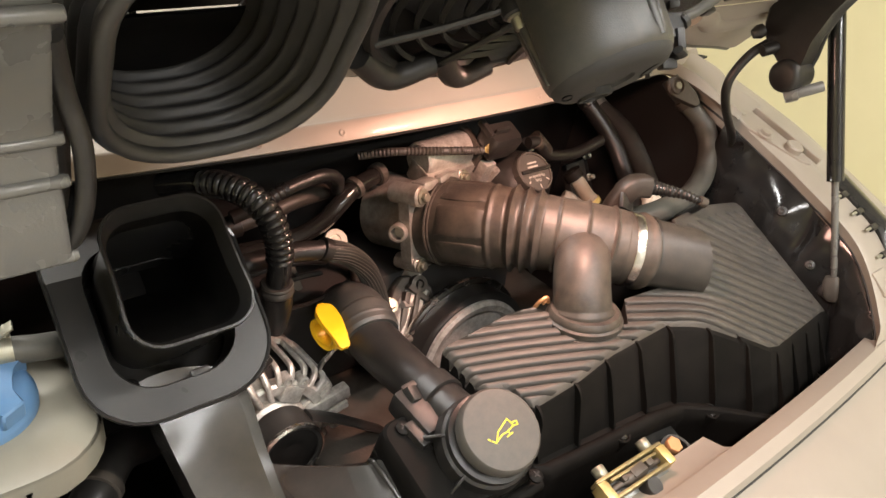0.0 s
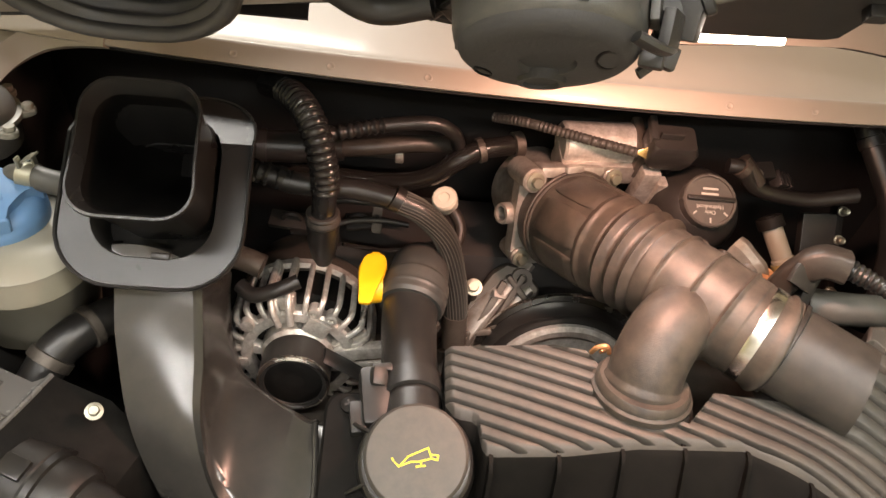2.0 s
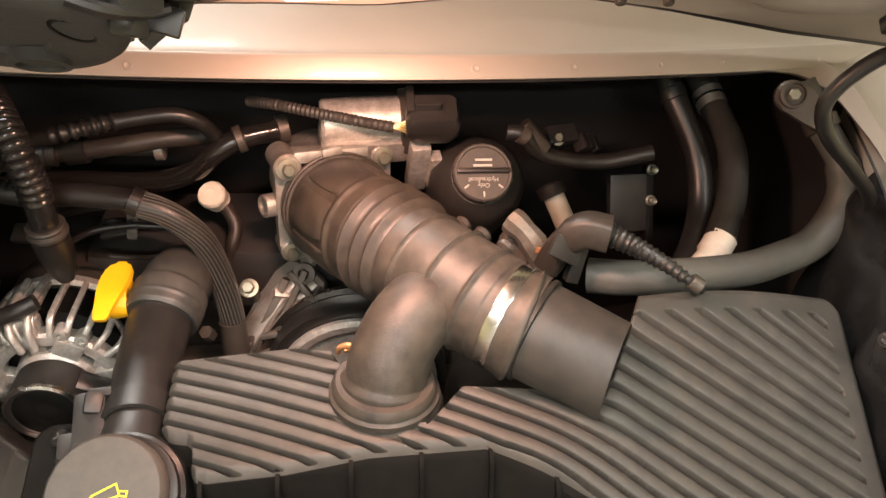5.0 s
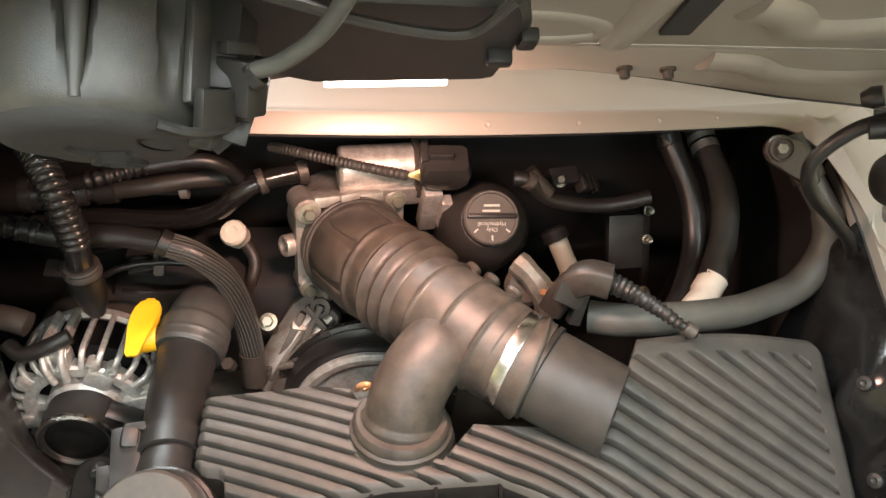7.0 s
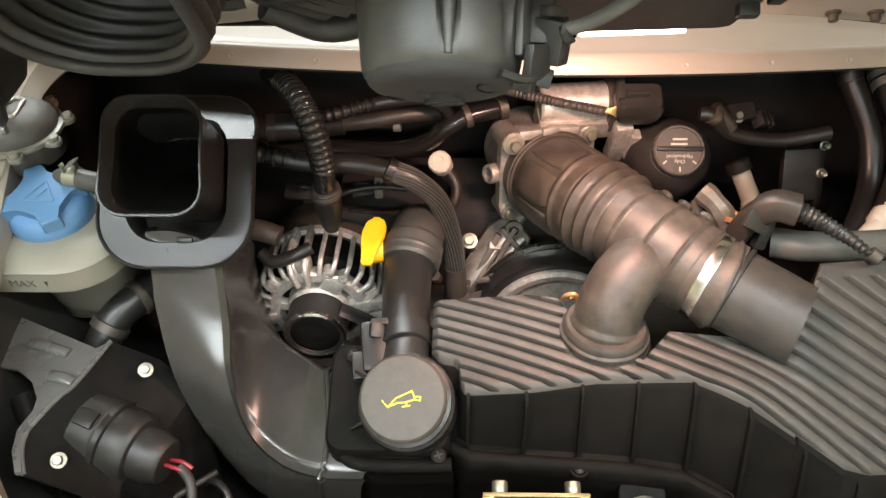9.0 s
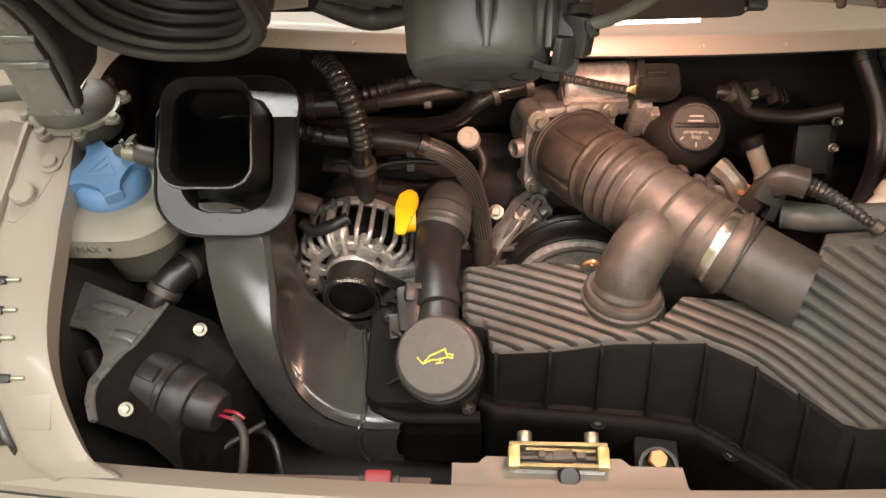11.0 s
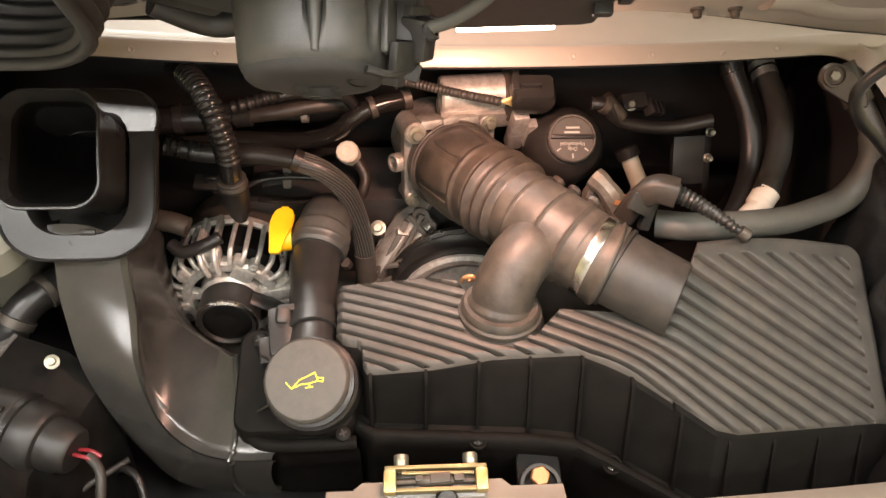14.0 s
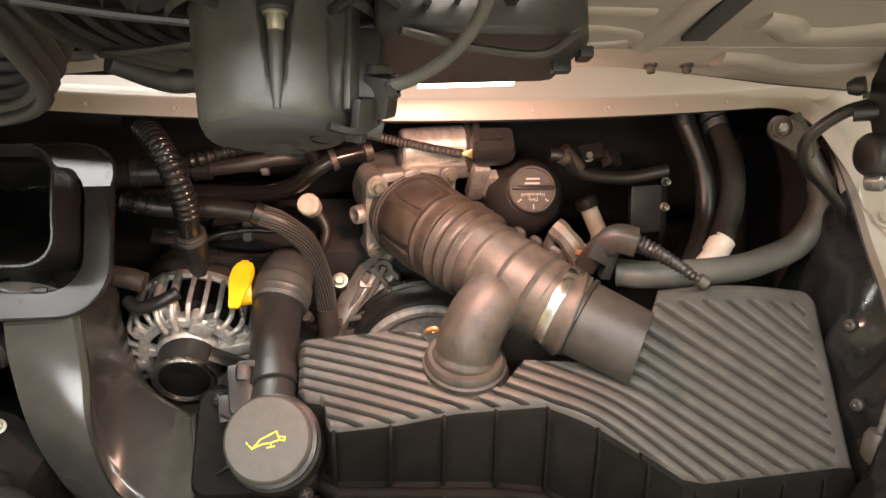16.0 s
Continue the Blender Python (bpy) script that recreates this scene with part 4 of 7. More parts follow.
    part("bolt", under(th, lathe([(0, 0.0), (0.008, 0.0), (0.007, 0.008), (0, 0.009)], 12, m @ pose(-0.052, 0.044, 0.004))), M_ALT, th)
    part("pulley", under(th, lathe([(0.033, 0.010), (0.0375, 0.012), (0.0375, 0.046), (0.0345, 0.047), (0.031, 0.047), (0.030, 0.044), (0.0, 0.044)], 48, m)), M_PLASTIC, th, "black pulley")
    part("face", under(th, lathe([(0.0312, 0.0448), (0.0300, 0.0456), (0.012, 0.0450), (0.010, 0.0440), (0, 0.0440)], 40, m)), M_MATT, th, "matt black pulley face")
    part("ring", under(th, lathe([(0.0350, 0.0455), (0.0380, 0.044), (0.0380, 0.0475), (0.0350, 0.049), (0.0350, 0.0455)], 48, m)), M_STEEL, th, "bright rim of the pulley")
    part("belt", under(th, sweep([m @ Vector((0.030, 0.024, 0.026)), m @ Vector((0.07, -0.002, 0.026)), m @ Vector((0.13, -0.05, 0.026))], 0.011, 8, 3, flat=0.3)), M_RUBBER, th, "black belt")


alternator()


# ---- engine mass in the dark below ----
def engine():
    th = thing("engine_block", (0.0, 0.6, 0.43), "grimy dark engine block low in the bay", "engine")
    part("crankcase", under(th, block((0.62, 0.30, 0.20), pose(0.0, 0.60, 0.531), 0.02)), M_ENGINE, th)
    part("shroud", under(th, block((0.42, 0.12, 0.14), pose(-0.02, 0.70, 0.70), 0.015)), M_DARKP, th)


engine()


# ---- engine lid ----
LID = Matrix(((1, 0, 0, 0), (0, -0.72, -0.694, 0.56), (0, 0.694, -0.72, 1.06), (0, 0, 0, 1)))


def lid_edge(x):
    return float(np.interp(abs(x), [0, 0.07, 0.14, 0.20, 0.29, 0.42, 0.52, 0.58], [0.012, 0.010, 0.026, 0.034, 0.010, -0.036, -0.061, -0.08]))


def lid():
    th = thing("car_lid", LID, "raised engine lid with a painted pressed-metal underside", "car lid")
    xs = np.linspace(-0.57, 0.57, 77)
    top = lambda x: 0.075 - 0.041 * max(0.0, min(1.0, (0.095 - abs(x + 0.334)) / 0.02))
    part("inner_frame", sheet([[(x, lid_edge(x) + a * (top(x) - lid_edge(x)), h) for x in xs] for a, h in ((0, -0.02), (0, -0.004), (0.08, 0.0), (0.3, -0.002), (0.7, -0.002), (1.0, -0.004))], 0.002), M_PAINT, th, "beige painted pressed frame")
    def pan(name, x0, x1, s0, s1, h=0.0, t=0.010, mat=M_PAINT, bev=0.004, label=""):
        return part(name, block((x1 - x0, s1 - s0, t), pose((x0 + x1) / 2, (s0 + s1) / 2, h - t / 2), bev), mat, th, label)
    pan("inner_frame", 0.125, 0.57, 0.078, 0.62, -0.004)
    pan("inner_frame", -0.57, -0.455, 0.078, 0.62, -0.004)
    pan("inner_frame", -0.452, 0.122, 0.46, 0.62, -0.004)
    pan("outer_skin", -0.57, -0.41, -0.034, 0.62, -0.085, 0.004, M_MATT, 0)
    pan("outer_skin", -0.235, 0.57, -0.034, 0.62, -0.085, 0.004, M_MATT, 0)
    pan("outer_skin", -0.408, -0.237, 0.016, 0.62, -0.085, 0.004, M_MATT, 0, "black closed skin of the lid")
    pan("duct_wall", -0.408, -0.237, -0.034, -0.030, -0.012, 0.073, M_MATT, 0, "black closing wall of the lid duct")
    pan("crossbar", -0.330, -0.324, -0.030, 0.016, -0.083, 0.004, M_DARKP, 0)
    pan("crossbar", -0.250, -0.243, 0.078, 0.46, -0.012, 0.03, M_DARKP)
    # pressings on the open side of the frame
    def ridge(pts, r, flat=0.35, mat=M_PAINT):
        return part("pressing", sweep(pts, r, 12, 8, flat=flat), mat, th)
    ridge([(0.130, 0.166, -0.004), (0.165, 0.165, -0.004), (0.200, 0.163, -0.004)], 0.008)
    ridge([(0.132, 0.128, -0.004), (0.170, 0.126, -0.004), (0.202, 0.114, -0.004), (0.206, 0.096, -0.004), (0.180, 0.086, -0.004), (0.135, 0.084, -0.004)], 0.007)
    ridge([(0.292, 0.150, -0.005), (0.32, 0.140, -0.005), (0.345, 0.118, -0.005), (0.38, 0.118, -0.005), (0.43, 0.135, -0.005), (0.50, 0.150, -0.005)], 0.017, 0.5)
    ridge([(0.305, 0.055, -0.003), (0.34, 0.050, -0.003), (0.38, 0.028, -0.003), (0.43, 0.022, -0.003), (0.50, 0.034, -0.003)], 0.015, 0.5)
    ridge([(0.222, 0.085, -0.004), (0.226, 0.14, -0.004), (0.228, 0.22, -0.004), (0.23, 0.40, -0.004)], 0.012, 0.6)
    # dark plates laid on the frame in place of the shaded openings
    part("slot_shade", block((0.022, 0.11, 0.004), pose(0.252, 0.165, -0.001, 0, 0, 4), 0.0015), M_DARKP, th, "dark plate standing in for a shaded slot in the frame")
    part("slot_shade", block((0.07, 0.03, 0.003), pose(0.345, 0.215, -0.002), 0.001), M_DARKP, th, "dark plate standing in for a shaded slot in the frame")
    ridge([(-0.25, 0.060, -0.003), (-0.22, 0.058, -0.003), (-0.19, 0.060, -0.003)], 0.012, 0.4)
    for x, sx in ((0.248, 0.036), (0.284, 0.036), (-0.292, 0.052), (-0.215, 0.052)):
        b = lathe([(0, 0), (0.0065, 0), (0.0065, 0.002), (0.0042, 0.003), (0.0042, 0.008), (0.003, 0.009), (0, 0.009)], 16)
        b.transform(pose(x, sx, -0.002))
        part("bolt", b, M_ENGINE, th, "small dark bolt")
    seal = [(x, lid_edge(x) - 0.002, -0.008) for x in np.linspace(-0.57, 0.57, 31)]
    part("seal", sweep(seal, 0.006, 8, 2), M_RUBBER, th, "black rubber edge seal")
    return th


lid_thing = lid()


def fan():
    c = (-0.083, 0.225, 0)
    th = thing("lid_fan", LID @ Matrix.Translation(c), "grey plastic fan motor hanging in a round black grille", "fan")
    def flute(a, r, h):
        """Two tapering flutes run down the can beside its screw posts."""
        if h < 0.026 or h > 0.1 or r < 0.04:
            return r
        t = max(0.0, min(1.0, (h - 0.03) / 0.062))
        for mid, wide, deep in ((84, 13, 0.012), (40, 10, 0.008), (204, 12, 0.010)):
            d = abs((math.degrees(a) - mid + 180) % 360 - 180) / (wide * (1 - 0.62 * t))
            r -= deep * (1 - t) ** 0.7 * max(0.0, 1 - d ** 4)
        return r
    can = [(0.050, 0.022), (0.0545, 0.026)] + [(0.0540 - 0.0052 * k / 12, 0.027 + 0.066 * k / 12) for k in range(13)] + [(0.0481, 0.0965), (0.0469, 0.0995), (0.0450, 0.1010)]
    part("motor", lathe(can, 180, wave=flute), M_MOTOR, th, "grey-green fluted motor can", angle=34)
    part("end_cover", lathe([(0.0458, 0.1005), (0.0448, 0.1035), (0.0415, 0.1065), (0.034, 0.1082), (0.015, 0.1090), (0.0135, 0.1065), (0.0, 0.1065)], 56), M_DARKP, th, "dark dirty end of the motor")
    part("boss", lathe([(0.0135, 0.106), (0.0130, 0.1115), (0.0100, 0.1118), (0.0095, 0.108), (0, 0.108)], 28, pose(0.002, -0.012, 0, 6)), M_DARKP, th, "round boss in the end cover")
    for a, r, w, h in ((20, 0.030, 0.012, 0.006), (214, 0.036, 0.007, 0.004)):
        m = Matrix.Rotation(radians(a), 4, "Z") @ pose(r, 0, 0.1072, 0, 8, 0)
        part("vent", lathe([(0, -0.004), (h, -0.003), (h * 1.06, 0.0012), (h * 0.86, 0.0014), (h * 0.78, -0.0008), (0, -0.0008)], 20, m @ Matrix.Diagonal((1, w / h, 1, 1))), M_MATT, th, "oval vent in the end cover")
    for a in (84, 204, 324):
        q = Matrix.Rotation(radians(a), 4, "Z")
        b = sweep([(0.0480, 0, 0.044), (0.0475, 0, 0.070), (0.0468, 0, 0.097)], lambda u: 0.0058 - 0.0030 * u, 12, 5)
        b.transform(q)
        part("post", b, M_MOTOR, th, "tapered screw post")
        m = q @ Matrix.Translation((0.0505, 0, 0))
        part("lug", lathe([(0.0105, 0.018), (0.0105, 0.040), (0.0085, 0.0415), (0.0, 0.0415)], 18, m), M_PLASTIC, th)
        part("screw", lathe([(0, 0.041), (0.0078, 0.041), (0.0078, 0.0425), (0.0058, 0.0432), (0.0054, 0.050), (0.0044, 0.052), (0.0, 0.052)], 14, m), M_ZINC, th, "bright screw head")
    part("fin", block((0.005, 0.014, 0.066), Matrix.Rotation(radians(24), 4, "Z") @ pose(0.0535, 0, 0.060, 0, -2.5, 0), 0.0018), M_MOTOR, th, "upright fin on the can")
    # plug, clips and lever on the side of the can
    part("side_box", block((0.022, 0.026, 0.046), pose(0.058, 0.004, 0.060, 0, -6, 10), 0.004), M_PLASTIC, th, "black box on the motor's side")
    plug = part("plug", block((0.020, 0.016, 0.026), pose(0.066, 0.010, 0.080, 20, -18, 25), 0.0022), M_PLASTIC, th, "black plug on the motor")
    part("collar", lathe([(0.0050, -0.003), (0.0068, -0.002), (0.0068, 0.002), (0.0050, 0.003), (0.0050, -0.003)], 20, frame_z((0.074, 0.020, 0.078), (0.8, 0.5, -0.3))), M_RUBBER, plug)
    for w, h, d, x, y, z, a in ((0.006, 0.022, 0.018, 0.056, 0.020, 0.094, 30), (0.016, 0.006, 0.012, 0.060, -0.002, 0.098, -12), (0.007, 0.008, 0.026, 0.073, -0.004, 0.074, 14), (0.012, 0.010, 0.008, 0.050, 0.010, 0.106, 22), (0.008, 0.018, 0.006, 0.066, 0.022, 0.066, 40), (0.010, 0.008, 0.016, 0.064, -0.016, 0.084, -28)):
        part("catch", block((w, h, d), pose(x, y, z, 12, -14, a), 0.0014), M_PLASTIC, th, "moulded catch")
    part("lever", sweep([(0.034, 0.034, 0.105), (0.046, 0.028, 0.107), (0.056, 0.016, 0.103), (0.062, 0.004, 0.096)], 0.0036, 8, 4, flat=0.7, power=3.0), M_PLASTIC, th, "moulded clip lever")
    part("strap", sweep([(0.050, -0.020, 0.060), (0.060, -0.014, 0.078), (0.060, -0.008, 0.096), (0.050, -0.010, 0.106)], 0.0036, 8, 6, flat=0.5, power=3.0), M_PLASTIC, th, "bent retaining strap")
    for r, h in ((0.066, 0.030), (0.084, 0.028), (0.102, 0.026), (0.120, 0.024), (0.138, 0.022)):
        bm = lathe([(r - 0.0022, h), (r, h - 0.004), (r + 0.0022, h), (r, h + 0.004), (r - 0.0022, h)], 64)
        part("grille_ring", bm, M_PLASTIC, th)
    for k in range(9):
        b = sweep([(0.052, 0, 0.034), (0.10, 0.008, 0.031), (0.152, 0.014, 0.026)], 0.0034, 8, 5)
        b.transform(Matrix.Rotation(radians(40 * k + 4), 4, "Z"))
        part("grille_spoke", b, M_PLASTIC, th)
    part("shroud", lathe([(0.148, -0.05), (0.158, -0.05), (0.160, 0.022), (0.156, 0.027), (0.150, 0.027), (0.147, 0.020), (0.148, -0.05)], 64), M_PLASTIC, th)
    for k in range(7):
        b = sheet([[(0.03, -0.012, -0.030), (0.09, -0.022, -0.034), (0.142, -0.03, -0.036)], [(0.03, 0.012, -0.012), (0.09, 0.024, -0.010), (0.142, 0.034, -0.006)]], 0.003)
        b.transform(Matrix.Rotation(radians(360 / 7 * k), 4, "Z"))
        part("blade", b, M_DARKP, th, "black fan blade")
    # lower mounting rail under the ring
    for x0, x1, y in ((-0.135, -0.055, -0.128), (-0.045, 0.02, -0.148)):
        part("mount", sweep([(x0, y + 0.03, 0.022), ((x0 + x1) / 2, y, 0.030), (x1, y + 0.008, 0.026)], 0.011, 10, 6), M_PLASTIC, th)
    part("cable", sweep([(0.072, 0.022, 0.077), (0.088, 0.030, 0.074), (0.108, 0.052, 0.066), (0.122, 0.09, 0.052), (0.12, 0.16, 0.03)], 0.0042, 10, 8), M_GREYRUB, th, "grey cable")
    return th


fan()


def bellows():
    at = LID @ Matrix.Translation((-0.334, 0.184, 0.040)) @ pose(0, 0, 0, -13)
    th = thing("intake_bellows", at, "black rubber intake bellows hanging under the lid", "air hose")
    W, H = 0.150, 0.182
    rings, out = [], []
    for k in range(0, 73):
        q = k / 72
        wv = 0.007 * math.cos(q * 5.5 * 2 * math.pi)
        rings.append([Vector((x, y - 0.075 * q, -0.10 * q)) for x, y in rrect(W - 0.012 + wv - 0.004 * q, H - 0.012 + wv - 0.05 * q, 0.058, 7)])
        out.append([Vector((x, y - 0.075 * q, -0.10 * q)) for x, y in rrect(W + 0.006 + wv - 0.004 * q, H + 0.006 + wv - 0.05 * q, 0.064, 7)])
    part("sleeve", loft(out[::-1] + [[Vector((x, y, 0.004)) for x, y in rrect(W + 0.006, H + 0.006, 0.066, 7)]] + rings, (False, False)), M_BELLOWS, th, "ribbed rubber sleeve", angle=80)
    part("end_plate", block((0.136, 0.064, 0.004), pose(0, -0.107, -0.1025), 0.001), M_MATT, th, "dark plate closing the lower inlet")
    lip = [(x, y, 0.001) for x, y in rrect(W + 0.002, H + 0.002, 0.064, 7)]
    part("lip", sweep(lip + lip[:1], 0.0055, 10, 1), M_BELLOWS, th, "thick rolled rubber lip", angle=80)


bellows()


def lamp():
    th = thing("lid_lamp", LID @ Matrix.Translation((0.056, 0.19, 0)), "black lamp box with a lit tube under the lid", "lamp")
    out = [(-0.075, -0.045), (-0.045, -0.062), (0.058, -0.052), (0.068, -0.046), (0.072, 0.030), (0.062, 0.062), (-0.075, 0.066)]
    part("housing", slab(out, 0.046, pose(0, 0, 0.044), 0.004), M_PLASTIC, th, "matt black lamp box")
    part("tube", block((0.078, 0.006, 0.006), pose(0.0, -0.066, 0.0405, 0, 0, 6), 0.002), M_LAMP, th, "glowing white lamp tube")
    part("window", block((0.070, 0.020, 0.004), pose(0.000, 0.082, 0.003), 0.001), M_LAMP, th, "glowing upper lamp window")
    part("clip", block((0.014, 0.010, 0.010), pose(0.060, 0.0, 0.047), 0.002), M_PLASTIC, th)
    part("clip", block((0.010, 0.016, 0.008), pose(0.071, 0.022, 0.045), 0.002), M_PLASTIC, th)
    part("wire", sweep([(0.055, 0.07, 0.045), (0.035, 0.045, 0.052), (-0.01, 0.050, 0.050), (-0.06, 0.070, 0.046)], 0.003, 8, 8), M_HARNESS, th)


lamp()


# ---- hinge covers and gas struts ----
def hinge_cover():
    th = thing("hinge_cover", (-0.45, 0.45, 1.0), "black moulded cover over the grey lid hinge", "hinge", "lid hinges")
    def up(z):
        return 1.14 - (1.14 - z) * 0.70 if z < 1.14 else z
    rings = []
    for z, y0, y1, x0, x1 in ((1.006, 0.448, 0.462, 0.446, 0.462), (1.012, 0.434, 0.476, 0.436, 0.468), (1.024, 0.422, 0.486, 0.428, 0.473), (1.045, 0.416, 0.487, 0.422, 0.476), (1.075, 0.411, 0.481, 0.418, 0.478), (1.11, 0.407, 0.476, 0.416, 0.480), (1.14, 0.402, 0.466, 0.416, 0.482), (1.20, 0.366, 0.430, 0.418, 0.484), (1.27, 0.318, 0.382, 0.42, 0.486)):
        rings.append([(-0.008 - (x0 + x1) / 2 - a, (y0 + y1) / 2 + b * (y1 - y0) / (x1 - x0), up(z)) for a, b in rrect(x1 - x0, x1 - x0, (x1 - x0) * 0.22, 3)])
    part("cover", under(th, loft(rings)), M_PLASTIC, th, "matt black moulded skin")
    part("arm", under(th, loft([[(-0.456 - a, y + b * 0.25, up(z)) for a, b in rrect(0.040, 0.040, 0.006, 3)] for y, z in ((0.417, 1.004), (0.413, 1.030), (0.410, 1.060), (0.408, 1.090), (0.405, 1.11), (0.400, 1.14), (0.364, 1.20), (0.318, 1.265))])), M_BRACKET, th, "grey hinge arm")
    for y, z in ((0.415, 1.006), (0.403, 1.084), (0.399, 1.122), (0.352, 1.204)):
        part("pin", under(th, lathe([(0, -0.024), (0.0034, -0.024), (0.0042, -0.022), (0.0042, 0.022), (0.0034, 0.024), (0, 0.024)], 16, frame_z((-0.456, y + 0.001, up(z)), (1, 0, 0), (0, 1, 0)))), M_BRACKET, th, "grey hinge pin")
    part("edge", under(th, sweep([(-0.008 - x, y, up(z)) for x, y, z in ((0.427, 0.372, 1.19), (0.421, 0.394, 1.155), (0.415, 0.402, 1.11), (0.417, 0.408, 1.06), (0.424, 0.416, 1.024), (0.436, 0.424, 1.008))], 0.0056, 12, 6)), M_PLASTIC, th, "folded cover edge")
    return th


def gas_strut():
    a, b = Vector((0.503, 0.316, 0.772)), Vector((0.542, 0.495, 1.19))
    th = thing("gas_strut", a, "thin steel gas strut with black cylinder holding the lid", "gas strut", "gas struts")
    part("rod", under(th, sweep([a, a.lerp(b, 0.5)], 0.0048, 14, 2)), M_BRACKET, th, "thin grey steel rod")
    part("cylinder", under(th, sweep([a.lerp(b, 0.355), a.lerp(b, 0.36), a.lerp(b, 0.99)], lambda u: 0.009 if u < 0.004 else 0.0112, 18, 3)), M_GLOSS, th, "black strut cylinder")
    foot = frame_z(a - (b - a).normalized() * 0.022, b - a)
    part("socket", under(th, loft([[foot @ Vector((x, y, z)) for x, y in rrect(w, w, w * 0.3, 4)] for z, w in ((-0.006, 0.016), (0.0, 0.024), (0.022, 0.026), (0.030, 0.020))])), M_CAP, th, "grey plastic ball socket")
    part("clip", under(th, block((0.008, 0.012, 0.016), foot @ pose(0.016, 0.0, 0.012), 0.001)), M_STEEL, th, "bright spring clip")


def lobed_hinge_cover():
    th = thing("hinge_cover", (0.478, 0.458, 1.0), "black moulded lobed cover over the lid hinge", "hinge", "lid hinges")
    yz = [(0.470, 1.030), (0.456, 1.018), (0.452, 1.038), (0.450, 1.054), (0.448, 1.078), (0.440, 1.120), (0.405, 1.170), (0.350, 1.240), (0.380, 1.275), (0.446, 1.195), (0.502, 1.135), (0.520, 1.110), (0.520, 1.078), (0.512, 1.062), (0.500, 1.054), (0.488, 1.046)]
    m = Matrix(((0, 0, 1, 0.500), (1, 0, 0, 0), (0, 1, 0, 0), (0, 0, 0, 1)))
    part("cover", under(th, slab(yz, 0.034, m, 0.006)), M_PLASTIC, th, "matt black moulded skin", angle=50)
    lobe = [(0.0, 0.0), (0.013, 0.0), (0.0185, 0.002), (0.0215, 0.007), (0.022, 0.016), (0.022, 0.044), (0.0, 0.044)]
    part("lobe", under(th, lathe(lobe, 36, frame_z((0.452, 0.464, 1.028), (1, 0, 0), (0, 1, 0)))), M_PLASTIC, th, "rounded lower lobe of the cover", angle=60)
    part("stud", under(th, lathe([(0, -0.010), (0.0075, -0.010), (0.0085, -0.006), (0.0085, 0.012), (0, 0.012)], 18, frame_z((0.462, 0.496, 1.056), (-0.8, 0.4, -0.3)))), M_PLASTIC, th)
    part("stud", under(th, lathe([(0, -0.006), (0.0085, -0.006), (0.0095, 0.002), (0.006, 0.010), (0, 0.010)], 18, frame_z((0.456, 0.515, 1.074), (-0.7, 0.5, -0.5)))), M_RUBBER, th)
    pin = frame_z((0.466, 0.453, 1.004), (0.52, -0.64, 0.44))
    part("pin", under(th, lathe([(0, -0.006), (0.0085, -0.005), (0.0095, 0.0), (0.0095, 0.010), (0.0072, 0.012), (0.0072, 0.042), (0.0062, 0.044), (0, 0.044)], 20, pin)), M_BRACKET, th, "grey steel hinge pin")
    part("edge", under(th, sweep([(0.499, 0.454, 1.034), (0.500, 0.450, 1.054), (0.500, 0.448, 1.085), (0.500, 0.441, 1.118)], 0.0034, 8, 6)), M_GLOSS, th, "folded cover edge")


hinge_cover()
lobed_hinge_cover()
gas_strut()


def cable_loop():
    P = [(0.470, 0.505, 1.060), (0.452, 0.515, 1.044), (0.436, 0.522, 1.018), (0.434, 0.525, 0.995), (0.455, 0.53, 0.965), (0.495, 0.54, 0.930), (0.530, 0.545, 0.895), (0.55, 0.55, 0.85)]
    solid("lid_cable", sweep(P, 0.0065, 10, 8), M_RUBBER, "black cable looping from lid into bay", "cable")


cable_loop()


